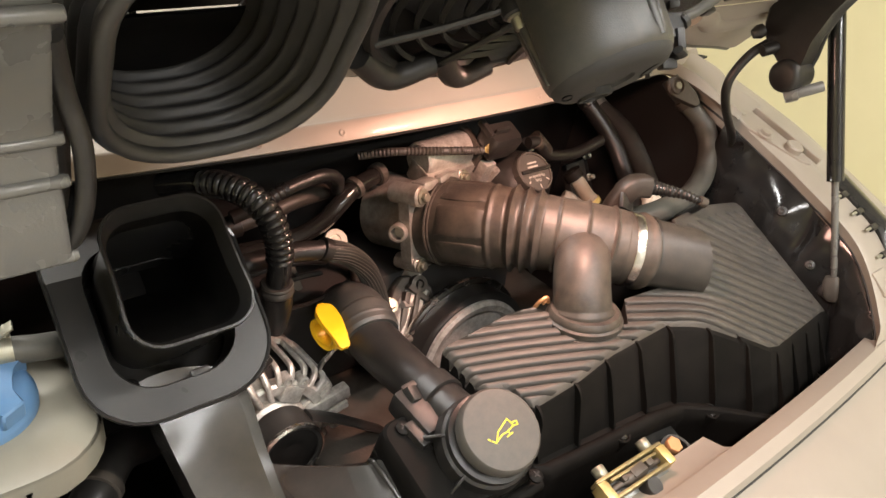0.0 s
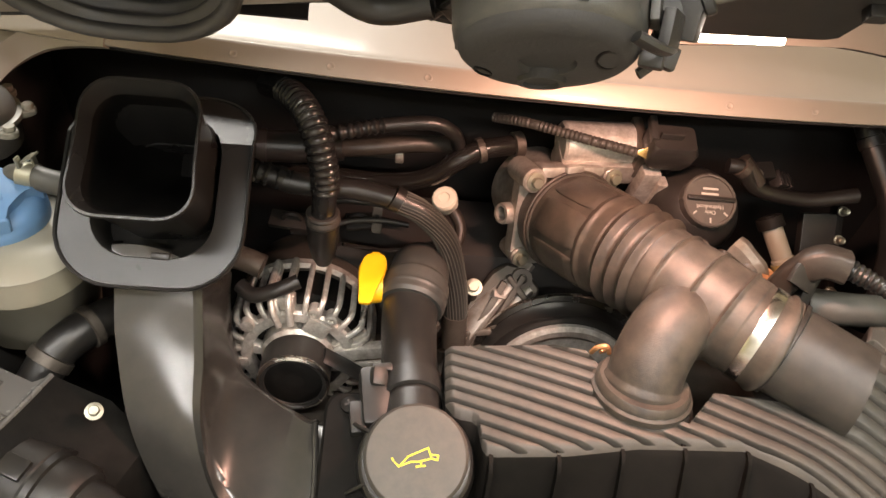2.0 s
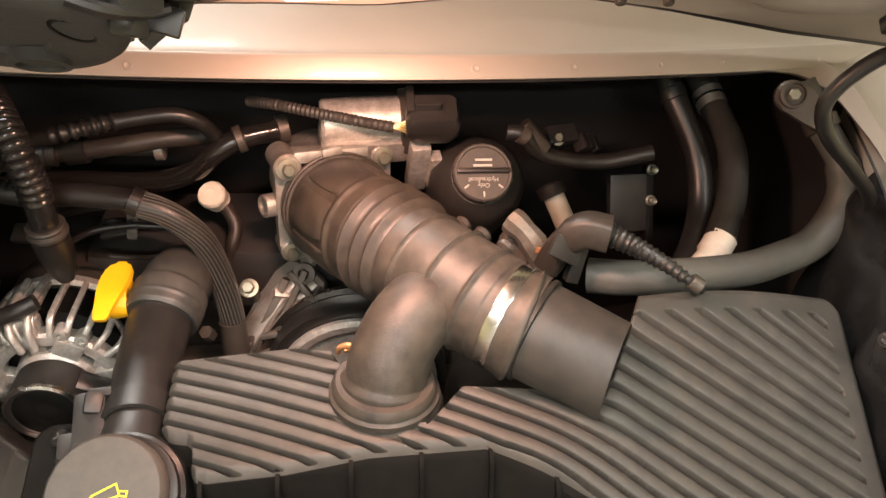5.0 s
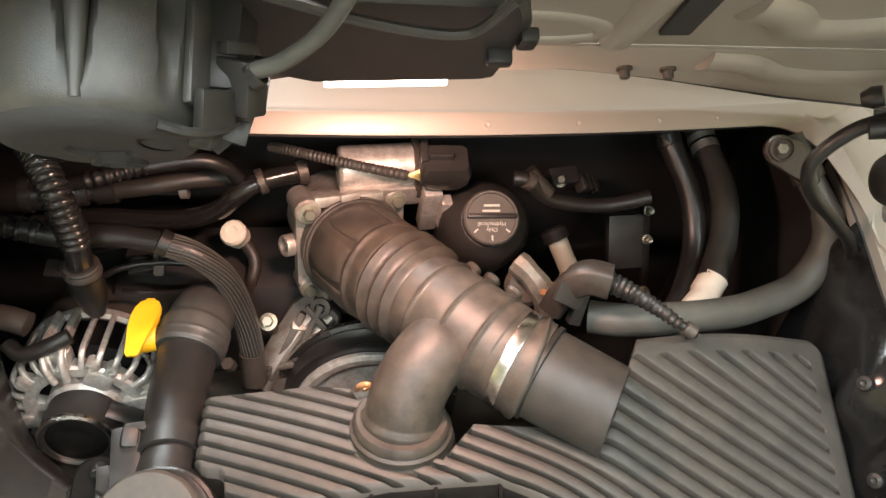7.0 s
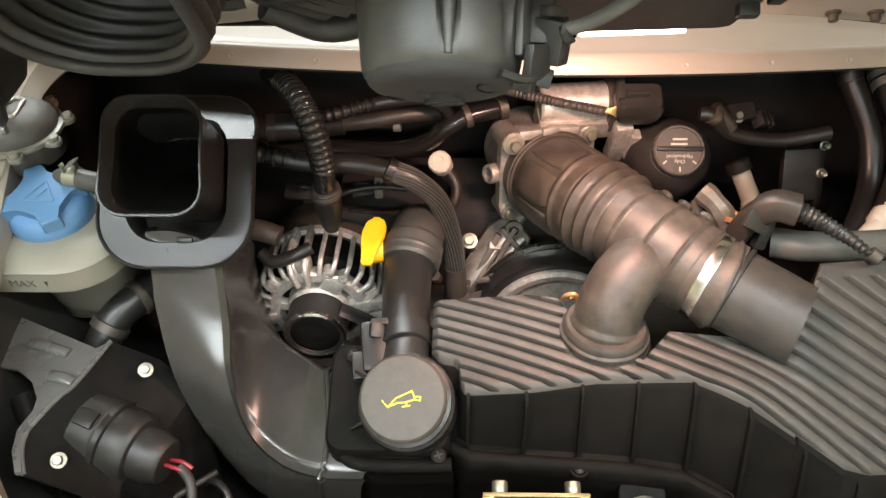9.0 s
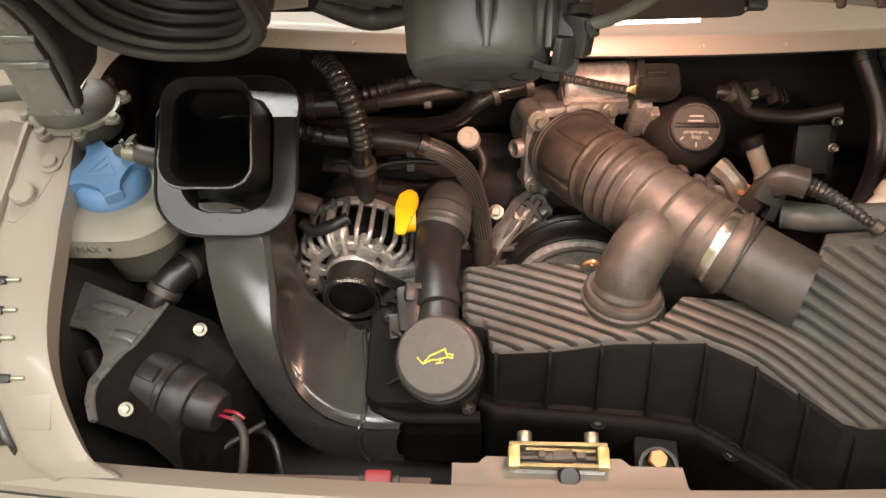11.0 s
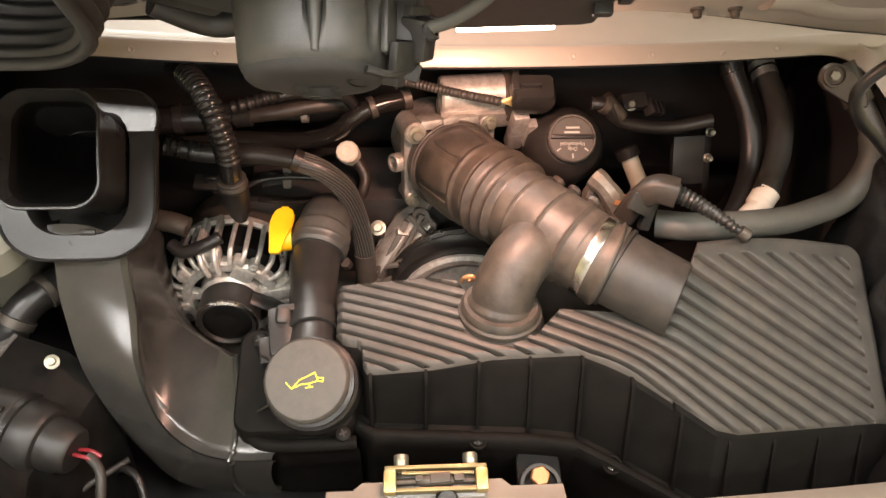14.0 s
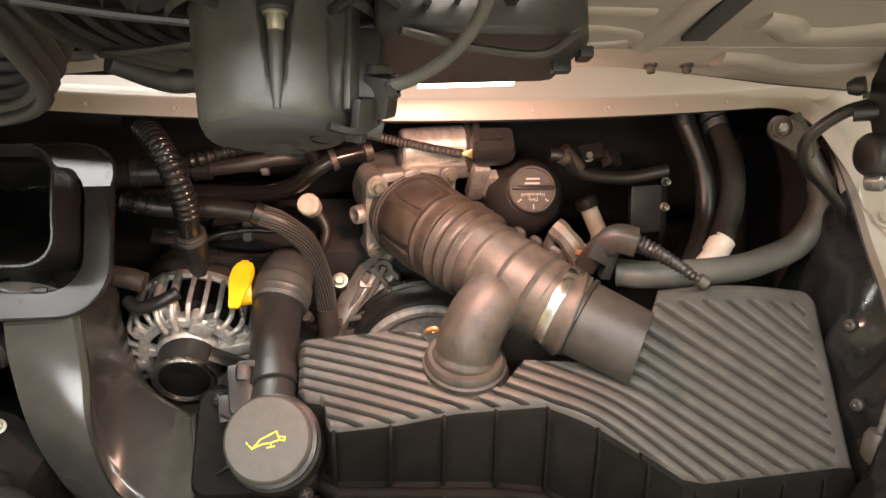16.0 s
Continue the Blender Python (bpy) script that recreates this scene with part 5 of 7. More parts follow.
# ---- left side: coolant tank, vent valve, bracket and pump ----
def coolant_tank():
    th = thing("coolant_tank", (-0.515, 0.50, 0.72), "milky plastic coolant tank with blue screw cap", "coolant tank")
    rings = []
    for z, w, d, y in ((0.70, 0.10, 0.09, 0.565), (0.78, 0.12, 0.10, 0.560), (0.822, 0.165, 0.145, 0.525), (0.830, 0.178, 0.158, 0.520), (0.854, 0.174, 0.154, 0.520), (0.864, 0.150, 0.130, 0.522), (0.867, 0.11, 0.10, 0.523)):
        rings.append([(-0.512 + x, y + q, z) for x, q in rrect(w, d, min(w, d) * 0.35, 6)])
    part("tank", under(th, loft(rings)), M_TANK, th, "yellowed translucent plastic tank")
    band = [[(-0.512 + x * 1.012, 0.520 + q * 1.012, z) for x, q in rrect(0.1775, 0.1575, 0.055, 6)] for z in (0.832, 0.834, 0.852, 0.854)]
    part("band", under(th, loft(band, (False, False))), M_TANK, th, "level band")
    m = frame_z((-0.503, 0.520, 0.864), (0.05, -0.18, 1))
    part("neck", under(th, lathe([(0.040, -0.02), (0.040, 0.004), (0.034, 0.008)], 32, m)), M_TANK, th)
    cap = part("cap", under(th, lathe([(0.040, 0.002), (0.0432, 0.005), (0.0432, 0.014), (0.0425, 0.018), (0.039, 0.025), (0.033, 0.029), (0, 0.030)], 56, m)), M_BLUE, th, "dusty blue plastic screw cap")
    star = []
    for k in range(4):
        for da, rr in ((-45, 0.0270), (-22, 0.0285), (-13, 0.0430), (13, 0.0430), (22, 0.0285)):
            a = radians(30 + 90 * k + da)
            star.append((rr * math.cos(a), rr * math.sin(a)))
    grip = part("grip", under(th, slab(star, 0.017, m @ Matrix.Translation((0, 0, 0.0385)), 0.0016)), M_BLUE, cap)
    for a, b in (((-0.016, -0.010), (0.0, 0.016)), ((0.0, 0.016), (0.016, -0.010)), ((0.016, -0.010), (-0.016, -0.010)), ((-0.004, -0.006), (0.004, 0.006))):
        a, b = Vector((*a, 0)), Vector((*b, 0))
        d = b - a
        part("emboss", under(th, block((d.length, 0.0022, 0.0014), m @ Matrix.Translation((a + b) / 2 + Vector((0, 0, 0.0387))) @ Matrix.Rotation(math.atan2(d.y, d.x), 4, "Z"), 0.0004, 1)), M_BLUE, cap)
    text_part("level_mark", "MAX", 0.0125, pose(-0.512, 0.4396, 0.8435, 88, 0, 0), M_DTEXT, th)
    b = bmesh.new()
    vs = [b.verts.new(p) for p in ((-0.490, 0.4398, 0.847), (-0.485, 0.4398, 0.847), (-0.4875, 0.4398, 0.840))]
    b.faces.new(vs)
    bmesh.ops.solidify(b, geom=b.faces[:], thickness=0.0004)
    part("level_mark", under(th, b), M_DTEXT, th)
    # outlet with its hose
    part("hose", under(th, sweep([(-0.512, 0.55, 0.866), (-0.498, 0.545, 0.892), (-0.478, 0.536, 0.904), (-0.452, 0.532, 0.901), (-0.425, 0.545, 0.885), (-0.395, 0.565, 0.85)], 0.0110, 18, 6)), M_GREYRUB, th, "grey hose")
    mh = frame_z((-0.474, 0.535, 0.9040), (1, -0.12, -0.02), (0, 0, 1))
    clamp = part("hose_clamp", under(th, lathe([(0.0112, -0.007), (0.0124, -0.007), (0.0126, 0.0), (0.0124, 0.007), (0.0112, 0.007), (0.0112, -0.007)], 28, mh)), M_ZINC, th, "zinc spring clamp")
    for dz, dy in ((-0.0045, 0.004), (0.0045, -0.004)):
        part("ear", under(th, block((0.010, 0.006, 0.0025), mh @ pose(0.016, dy, dz, 0, 12, 0), 0.0006)), M_ZINC, clamp)
    part("ear", under(th, block((0.002, 0.012, 0.013), mh @ pose(0.0200, 0.0, 0.004, 0, 30, 0), 0.0006)), M_ZINC, clamp)
    return th


coolant_tank()


def vent_valve():
    m = frame_z((-0.550, 0.588, 0.931), (0.03, -0.03, 1.0))
    th = thing("vent_valve", m, "grey vent valve dome with ivory flange and bolted lugs", "valve")
    part("flange", lathe([(0.044, -0.004), (0.0500, -0.004), (0.0505, -0.001), (0.0500, 0.001), (0.044, 0.002)], 48), M_TANK, th, "ivory flange")
    part("dome", lathe([(0.0455, -0.030), (0.0455, 0.003), (0.0450, 0.007), (0.042, 0.014), (0.036, 0.020), (0.026, 0.0245), (0.012, 0.0265), (0, 0.027)], 48), M_CAP, th, "dark grey dome")
    for k in range(8):
        lm = Matrix.Rotation(radians(24 - 45 * k), 4, "Z")
        part("lug", slab([(0.044, -0.010), (0.050, -0.0085), (0.056, -0.0075), (0.0605, -0.004), (0.0615, 0.0), (0.0605, 0.004), (0.056, 0.0075), (0.050, 0.0085), (0.044, 0.010)], 0.006, lm, 0.001), M_TANK, th, "ivory lug")
        b = slab([(0.0545 + 0.0055 * math.cos(radians(60 * q)), 0.0055 * math.sin(radians(60 * q))) for q in range(6)], 0.006, lm @ Matrix.Translation((0, 0, 0.005)), 0.0006)
        part("bolt", b, M_TANK, th)
    loop = [(-0.024, -0.016, 0.0245), (0.004, -0.016, 0.027), (0.0155, -0.014, 0.0255), (0.0165, 0.004, 0.0275), (0.0150, 0.014, 0.026), (0.006, 0.015, 0.0275), (0.003, 0.007, 0.0285)]
    part("clip", sweep(loop, 0.0022, 8, 5), M_ALU, th, "bent light metal clip")
    part("clip", block((0.026, 0.020, 0.0025), pose(-0.012, 0.000, 0.0275), 0.0008), M_ALU, th)
    part("knob", block((0.012, 0.010, 0.008), pose(-0.004, 0.006, 0.031, 0, 0, 20), 0.002), M_MATT, th)
    part("hose", sweep([(-0.03, 0, 0.012), (-0.06, 0.004, 0.014), (-0.10, 0.0, 0.012), (-0.14, -0.004, 0.008)], 0.0095, 14, 6), M_GREYRUB, th, "grey breather hose")


vent_valve()


def pump_bracket():
    th = thing("pump_bracket", (-0.47, 0.39, 0.70), "black folded sheet-metal bracket with two nuts", "bracket")
    out = [(-0.640, 0.492), (-0.576, 0.470), (-0.514, 0.443), (-0.454, 0.417), (-0.441, 0.426), (-0.458, 0.372), (-0.468, 0.356), (-0.479, 0.333), (-0.485, 0.313), (-0.481, 0.294), (-0.471, 0.273), (-0.476, 0.271), (-0.489, 0.294), (-0.494, 0.317), (-0.488, 0.339), (-0.490, 0.353), (-0.504, 0.374), (-0.524, 0.388), (-0.544, 0.392), (-0.600, 0.400)]
    # one folded sheet: top coloured lighter as lit, side darker as shaded
    part("plate", under(th, slab(out, 0.004, pose(0, 0, 0.770), 0.0)), M_BRACKET, th, "top plate in grey lightened as if lit from above", angle=20)
    for pts, r in (([(-0.526, 0.423, 0.7705), (-0.502, 0.416, 0.773), (-0.479, 0.409, 0.7705)], 0.0065), ([(-0.489, 0.381, 0.7705), (-0.474, 0.377, 0.773), (-0.460, 0.372, 0.7705)], 0.0065)):
        part("emboss", under(th, sweep(pts, r, 12, 6, flat=0.6)), M_BRACKET, th, "embossed stiffening rib")
    F = [Vector(p) for p in ((-0.441, 0.426, 0.770), (-0.458, 0.372, 0.770), (-0.468, 0.356, 0.770), (-0.479, 0.333, 0.769), (-0.485, 0.313, 0.768), (-0.481, 0.294, 0.767), (-0.471, 0.273, 0.765))]
    part("fold", under(th, sweep(F, 0.0026, 8, 6)), M_BRACKET, th, "shiny folded edge")
    rows = [F, [p + Vector((0.050, -0.008, -0.020)) for p in F], [p + Vector((0.085, -0.026, -0.050)) for p in F], [p + Vector((0.095, -0.05, -0.12)) for p in F], [p + Vector((0.100, -0.08, -0.24)) for p in F]]
    part("side_plate", under(th, sheet(rows, 0.003)), M_MATT, th, "matt side plate blackened as if in shade")
    for x, y, z in ((-0.394, 0.392, 0.766), (-0.448, 0.292, 0.758)):
        hexbolt(th, (x, y, z), (0.25, -0.5, 0.85), 0.0050, M_ZINC, "nut")
    part("leg", under(th, block((0.03, 0.02, 0.33), pose(-0.50, 0.40, 0.60), 0.004)), M_BRACKET, th)


pump_bracket()


def pump():
    m = frame_z((-0.452, 0.346, 0.732), (0.93, -0.33, -0.14), (0, 0, 1))
    th = thing("electric_pump", m, "round black electric pump with wired end", "pump")
    part("body", lathe([(0.030, 0.0), (0.038, 0.004), (0.039, 0.030), (0.036, 0.034), (0.037, 0.040), (0.037, 0.060), (0.033, 0.066), (0.026, 0.068)], 40), M_PLASTIC, th)
    part("ring", lathe([(0.0365, 0.032), (0.0405, 0.033), (0.0405, 0.039), (0.0365, 0.040), (0.0365, 0.032)], 40), M_RUBBER, th)
    for a in (10, 100, 190, 280):
        part("tab", block((0.006, 0.018, 0.022), Matrix.Rotation(radians(a), 4, "Z") @ pose(0.0395, 0, 0.016), 0.002), M_RUBBER, th)
    part("end_cap", lathe([(0.028, 0.064), (0.0275, 0.082), (0.0255, 0.086), (0.024, 0.094), (0.021, 0.097), (0, 0.097)], 36), M_PLASTIC, th)
    for k, mat in ((-1, M_RED), (1, M_RED)):
        part("wire", sweep([(0.002 * k, 0.004 * k, 0.097), (0.006, 0.004 * k, 0.112), (0.004, 0.003 * k, 0.124)], 0.0022, 8, 5), mat, th, "red wire")
    part("cable", sweep([(0.004, 0, 0.112), (0.000, 0.010, 0.130), (-0.012, 0.030, 0.142), (-0.035, 0.050, 0.148), (-0.075, 0.060, 0.150)], 0.0050, 10, 6), M_HARNESS, th, "black taped cable")


pump()


def plain_hose(name, pts, r, mat, label, n=16, per=8, fittings=(), cat="hose", group=""):
    """A hose with metal fittings at shares of its points: (index, radius, length, material)."""
    base = min(pts, key=lambda p: p[2])
    th = thing(name, base, label, cat, group)
    part("hose", under(th, sweep(pts, r, n, per)), mat, th)
    for i, rr, ln, fm, nm in fittings:
        a = Vector(pts[i])
        d = Vector(pts[min(i + 1, len(pts) - 1)]) - Vector(pts[max(i - 1, 0)])
        part(nm, under(th, lathe([(rr * 0.85, -ln / 2), (rr, -ln / 2 + 0.001), (rr, ln / 2 - 0.001), (rr * 0.85, ln / 2)], 24, frame_z(a, d, (1, 0.3, 0.2)))), fm, th)
    return th


plain_hose("coolant_hose", [(-0.51, 0.40, 0.62), (-0.485, 0.425, 0.70), (-0.462, 0.465, 0.748), (-0.435, 0.497, 0.762), (-0.405, 0.54, 0.75), (-0.37, 0.58, 0.71)], 0.019, M_RUBBER, "thick black coolant hose with clamp", fittings=((2, 0.0215, 0.012, M_ENGINE, "hose_clamp"), (3, 0.0215, 0.010, M_ENGINE, "hose_clamp")))
plain_hose("coolant_hose", [(-0.53, 0.33, 0.60), (-0.515, 0.345, 0.68), (-0.51, 0.35, 0.715), (-0.53, 0.38, 0.735)], 0.012, M_RUBBER, "short bent black hose under the bracket")


def corner_clutter():
    # cream bracket plate among the cables
    th = thing("bracket_plate", (-0.385, 0.335, 0.60), "small cream metal bracket plate low in the bay corner", "shield")
    part("plate", under(th, block((0.036, 0.003, 0.030), pose(-0.385, 0.345, 0.632, 42, 8, -14), 0.001)), M_WHITE, th)
    part("fold", under(th, block((0.036, 0.012, 0.003), pose(-0.387, 0.334, 0.618, 42, 8, -14), 0.001)), M_WHITE, th)


corner_clutter()
plain_hose("sensor_cable", [(-0.350, 0.335, 0.640), (-0.335, 0.330, 0.655), (-0.318, 0.318, 0.655), (-0.308, 0.296, 0.640), (-0.300, 0.268, 0.61)], 0.0042, M_RUBBER, "black cable bundle in the bay corner", cat="cable")
plain_hose("sensor_cable", [(-0.430, 0.300, 0.610), (-0.395, 0.300, 0.640), (-0.360, 0.318, 0.655), (-0.330, 0.338, 0.660)], 0.0035, M_HARNESS, "thin black cable in the bay corner", cat="cable")


# ---- hoses between duct and throttle ----
def corrugated_hose():
    P = [(-0.292, 0.690, 0.935), (-0.268, 0.650, 0.951), (-0.249, 0.618, 0.955), (-0.236, 0.596, 0.949), (-0.2275, 0.583, 0.935), (-0.222, 0.577, 0.913), (-0.220, 0.576, 0.889), (-0.2225, 0.578, 0.854)]
    th = thing("corrugated_hose", (-0.221, 0.575, 0.80), "shiny black corrugated hose ending in rubber cone", "hose")
    def r(u):
        if u < 0.25 or u > 0.85:
            return 0.0122
        return 0.0122 + 0.0025 * abs(math.sin(u * math.pi * 30)) ** 0.6
    part("hose", under(th, sweep(P, r, 18, 72)), M_GLOSS, th, "glossy ribbed hose", angle=80)
    m = frame_z((-0.2225, 0.579, 0.852), (0, 0.08, -1))
    part("collar", under(th, lathe([(0.0125, -0.006), (0.0160, -0.006), (0.0172, -0.004), (0.0160, -0.001), (0.0176, 0.002), (0.0180, 0.004), (0.0165, 0.007)], 28, m)), M_OUTLET, th, "pale grey collar")
    part("cone", under(th, lathe([(0.0165, 0.008), (0.0165, 0.028), (0.012, 0.052), (0.008, 0.062)], 24, m)), M_RUBBER, th)


corrugated_hose()


def braided_hose():
    A = [(-0.290, 0.612, 0.878), (-0.252, 0.610, 0.869), (-0.193, 0.611, 0.866), (-0.150, 0.606, 0.861)]
    B = [(-0.150, 0.606, 0.861), (-0.122, 0.604, 0.847), (-0.096, 0.602, 0.818), (-0.082, 0.595, 0.775), (-0.076, 0.585, 0.735), (-0.075, 0.576, 0.700)]
    th = thing("braided_hose", (-0.075, 0.576, 0.70), "grey and black braided hose arching over the filler", "hose")
    part("pipe", under(th, sweep(A, 0.0112, 18, 8)), M_RUBBER, th, "smooth dark pipe")
    part("hose", under(th, sweep(B, 0.0125, 20, 12)), M_RUBBER, th)
    C = spline(B, 12)
    for k in range(22):
        pts = []
        for i, c in enumerate(C):
            d = (C[min(i + 1, len(C) - 1)] - C[max(i - 1, 0)]).normalized()
            s1 = d.cross(Vector((0, 1, 0.2))).normalized()
            s2 = s1.cross(d)
            a = 2 * math.pi * k / 22 + i * 0.015
            pts.append(c + (s1 * math.cos(a) + s2 * math.sin(a)) * 0.0122)
        part("strand", under(th, sweep(pts, 0.0007, 5, 1)), M_GREYRUB, th)
    part("fitting", under(th, sweep([(-0.300, 0.613, 0.880), (-0.258, 0.611, 0.870)], lambda u: 0.0118 + 0.0012 * math.sin(u * 19) + 0.0006 * math.sin(u * 47), 14, 24)), M_SHRINK, th, "crumpled shiny wrap")
    part("collar", under(th, lathe([(0.011, -0.006), (0.0135, -0.005), (0.0135, 0.005), (0.011, 0.006)], 20, frame_z(B[0], (0.8, -0.1, -0.4)))), M_RUBBER, th)
    part("fitting", under(th, sweep([(-0.076, 0.583, 0.728), (-0.075, 0.574, 0.690)], 0.014, 14, 2)), M_ENGINE, th, "metal end fitting")
    part("nut", under(th, lathe([(0, 0), (0.007, 0), (0.007, 0.014), (0, 0.014)], 6, frame_z((-0.098, 0.575, 0.715), (-0.2, -0.5, 0.9)))), M_ENGINE, th)


braided_hose()

plain_hose("metal_pipe", [(-0.31, 0.705, 0.826), (-0.229, 0.70, 0.824), (-0.176, 0.695, 0.824), (-0.138, 0.688, 0.832), (-0.108, 0.682, 0.848), (-0.087, 0.680, 0.868), (-0.062, 0.687, 0.880), (-0.02, 0.70, 0.884)], 0.0112, M_PIPE, "glossy dark metal pipe bending up to the throttle", fittings=((6, 0.0140, 0.009, M_ENGINE, "collar"), (7, 0.0145, 0.012, M_ENGINE, "collar")), cat="pipe", per=14)
plain_hose("fuel_hose", [(-0.265, 0.690, 0.862), (-0.223, 0.690, 0.866), (-0.179, 0.690, 0.872), (-0.136, 0.698, 0.875), (-0.09, 0.712, 0.870)], 0.0098, M_GREYBROWN, "dull brown-black hose across the back of the bay", fittings=((1, 0.0135, 0.022, M_RUBBER, "collar"),))
plain_hose("fuel_line", [(-0.20, 0.716, 0.852), (-0.15, 0.716, 0.852)], 0.0075, M_ENGINE, "short metal line with a clip behind the hoses", per=2, fittings=((1, 0.012, 0.010, M_ALU, "clip"),), cat="pipe")
plain_hose("fuel_hose", [(-0.24, 0.645, 0.905), (-0.21, 0.645, 0.912), (-0.17, 0.66, 0.915), (-0.12, 0.668, 0.918), (-0.095, 0.675, 0.905), (-0.085, 0.69, 0.88)], lambda u: 0.0075 + 0.0012 * math.sin(u * 130) * (0.1 < u < 0.4), M_RUBBER, "thin corrugated black hose", per=30)
plain_hose("coolant_pipe", [(-0.34, 0.678, 0.868), (-0.30, 0.682, 0.867), (-0.252, 0.690, 0.865)], 0.0175, M_RUBBER, "wide black pipe behind the duct", cat="pipe", fittings=((1, 0.019, 0.012, M_PLASTIC, "collar"), (2, 0.015, 0.020, M_PLASTIC, "collar")))
plain_hose("engine_wire", [(-0.205, 0.615, 0.792), (-0.190, 0.62, 0.786), (-0.151, 0.62, 0.784), (-0.107, 0.62, 0.798)], 0.0026, M_PIPE, "thin grey wire near the filler", 8, cat="wire")
plain_hose("vent_hose", [(-0.325, 0.575, 0.800), (-0.30, 0.570, 0.798), (-0.282, 0.566, 0.793)], 0.0125, M_ENGINE, "short metal stub beside the alternator", cat="pipe")
plain_hose("vent_hose", [(-0.305, 0.56, 0.772), (-0.290, 0.55, 0.768), (-0.265, 0.552, 0.776), (-0.245, 0.56, 0.782)], 0.008, M_RUBBER, "small black bent hose")
plain_hose("wire_loom", [(-0.05, 0.70, 0.915), (-0.02, 0.668, 0.928), (0.04, 0.642, 0.928), (0.090, 0.630, 0.924)], lambda u: 0.0052 + 0.0006 * math.sin(u * 220), M_HARNESS, "thin wire loom to the throttle plug", 12, 30, cat="wire loom")


def cable_clips():
    for at, turn, w in (((-0.190, 0.648, 0.800), 12, 0.030), ((-0.262, 0.640, 0.800), -8, 0.050)):
        th = thing("cable_clip", at, "black plastic cable clip among the hoses", "clip", "cable clips")
        part("base", block((w, 0.020, 0.008), pose(0, 0, 0, 30, 0, turn), 0.002), M_PLASTIC, th).matrix_world = Matrix.Translation(at)
        part("arch", sweep([(-0.010, 0, 0), (-0.008, -0.004, 0.010), (0.0, -0.006, 0.014), (0.008, -0.004, 0.010), (0.010, 0, 0)], 0.0026, 8, 5), M_RUBBER, th).matrix_world = Matrix.Translation(at)
    th = thing("metal_tab", (-0.170, 0.640, 0.79), "thin upright metal tab near the filler tube", "bracket")
    part("tab", under(th, slab(rrect(0.011, 0.034, 0.003, 3), 0.002, frame_z((-0.170, 0.640, 0.812), (0.1, -0.7, 0.7)), 0.0004)), M_ENGINE, th)
    part("hole", under(th, lathe([(0, 0), (0.0024, 0), (0.0024, 0.0006), (0, 0.0006)], 12, frame_z((-0.170, 0.634, 0.818), (0.1, -0.7, 0.7)))), M_MATT, th)


cable_clips()
plain_hose("engine_cable", [(-0.262, 0.632, 0.792), (-0.235, 0.622, 0.800), (-0.205, 0.628, 0.812), (-0.170, 0.636, 0.812), (-0.135, 0.640, 0.806)], 0.0036, M_RUBBER, "thin black cable among the hoses", 10, cat="cable")
plain_hose("engine_cable", [(-0.240, 0.655, 0.815), (-0.205, 0.650, 0.826), (-0.165, 0.650, 0.824), (-0.120, 0.655, 0.810)], 0.0046, M_RUBBER, "black cable below the metal pipe", 10, cat="cable")


def yellow_wires():
    th = thing("plug_wires", (0.095, 0.632, 0.92), "short bare orange wires at the throttle plug", "wire")
    for k in range(5):
        q = (k - 2) / 2
        part("wire", under(th, sweep([(0.086, 0.632, 0.924), (0.095, 0.631, 0.924 + 0.003 * q), (0.104, 0.633, 0.923 + 0.007 * q)], 0.0009, 6, 4)), M_YZINC, th)


yellow_wires()


def white_cap():
    m = frame_z((-0.094, 0.678, 0.815), (-0.25, -0.55, 0.80))
    th = thing("pipe_stub", m, "brown pipe stub closed by an ivory plastic cap", "pipe")
    part("cap", lathe([(0.010, -0.010), (0.0135, -0.008), (0.0142, 0.004), (0.0150, 0.005), (0.0150, 0.010), (0.013, 0.013), (0.007, 0.013), (0.006, 0.011), (0, 0.011)], 12), M_WHITE, th, "ivory cap")
    part("pipe", under(th, sweep([(-0.091, 0.682, 0.808), (-0.080, 0.672, 0.799), (-0.0745, 0.662, 0.787), (-0.079, 0.650, 0.771), (-0.088, 0.645, 0.74)], 0.0072, 12, 6)), M_GREYBROWN, th)


white_cap()


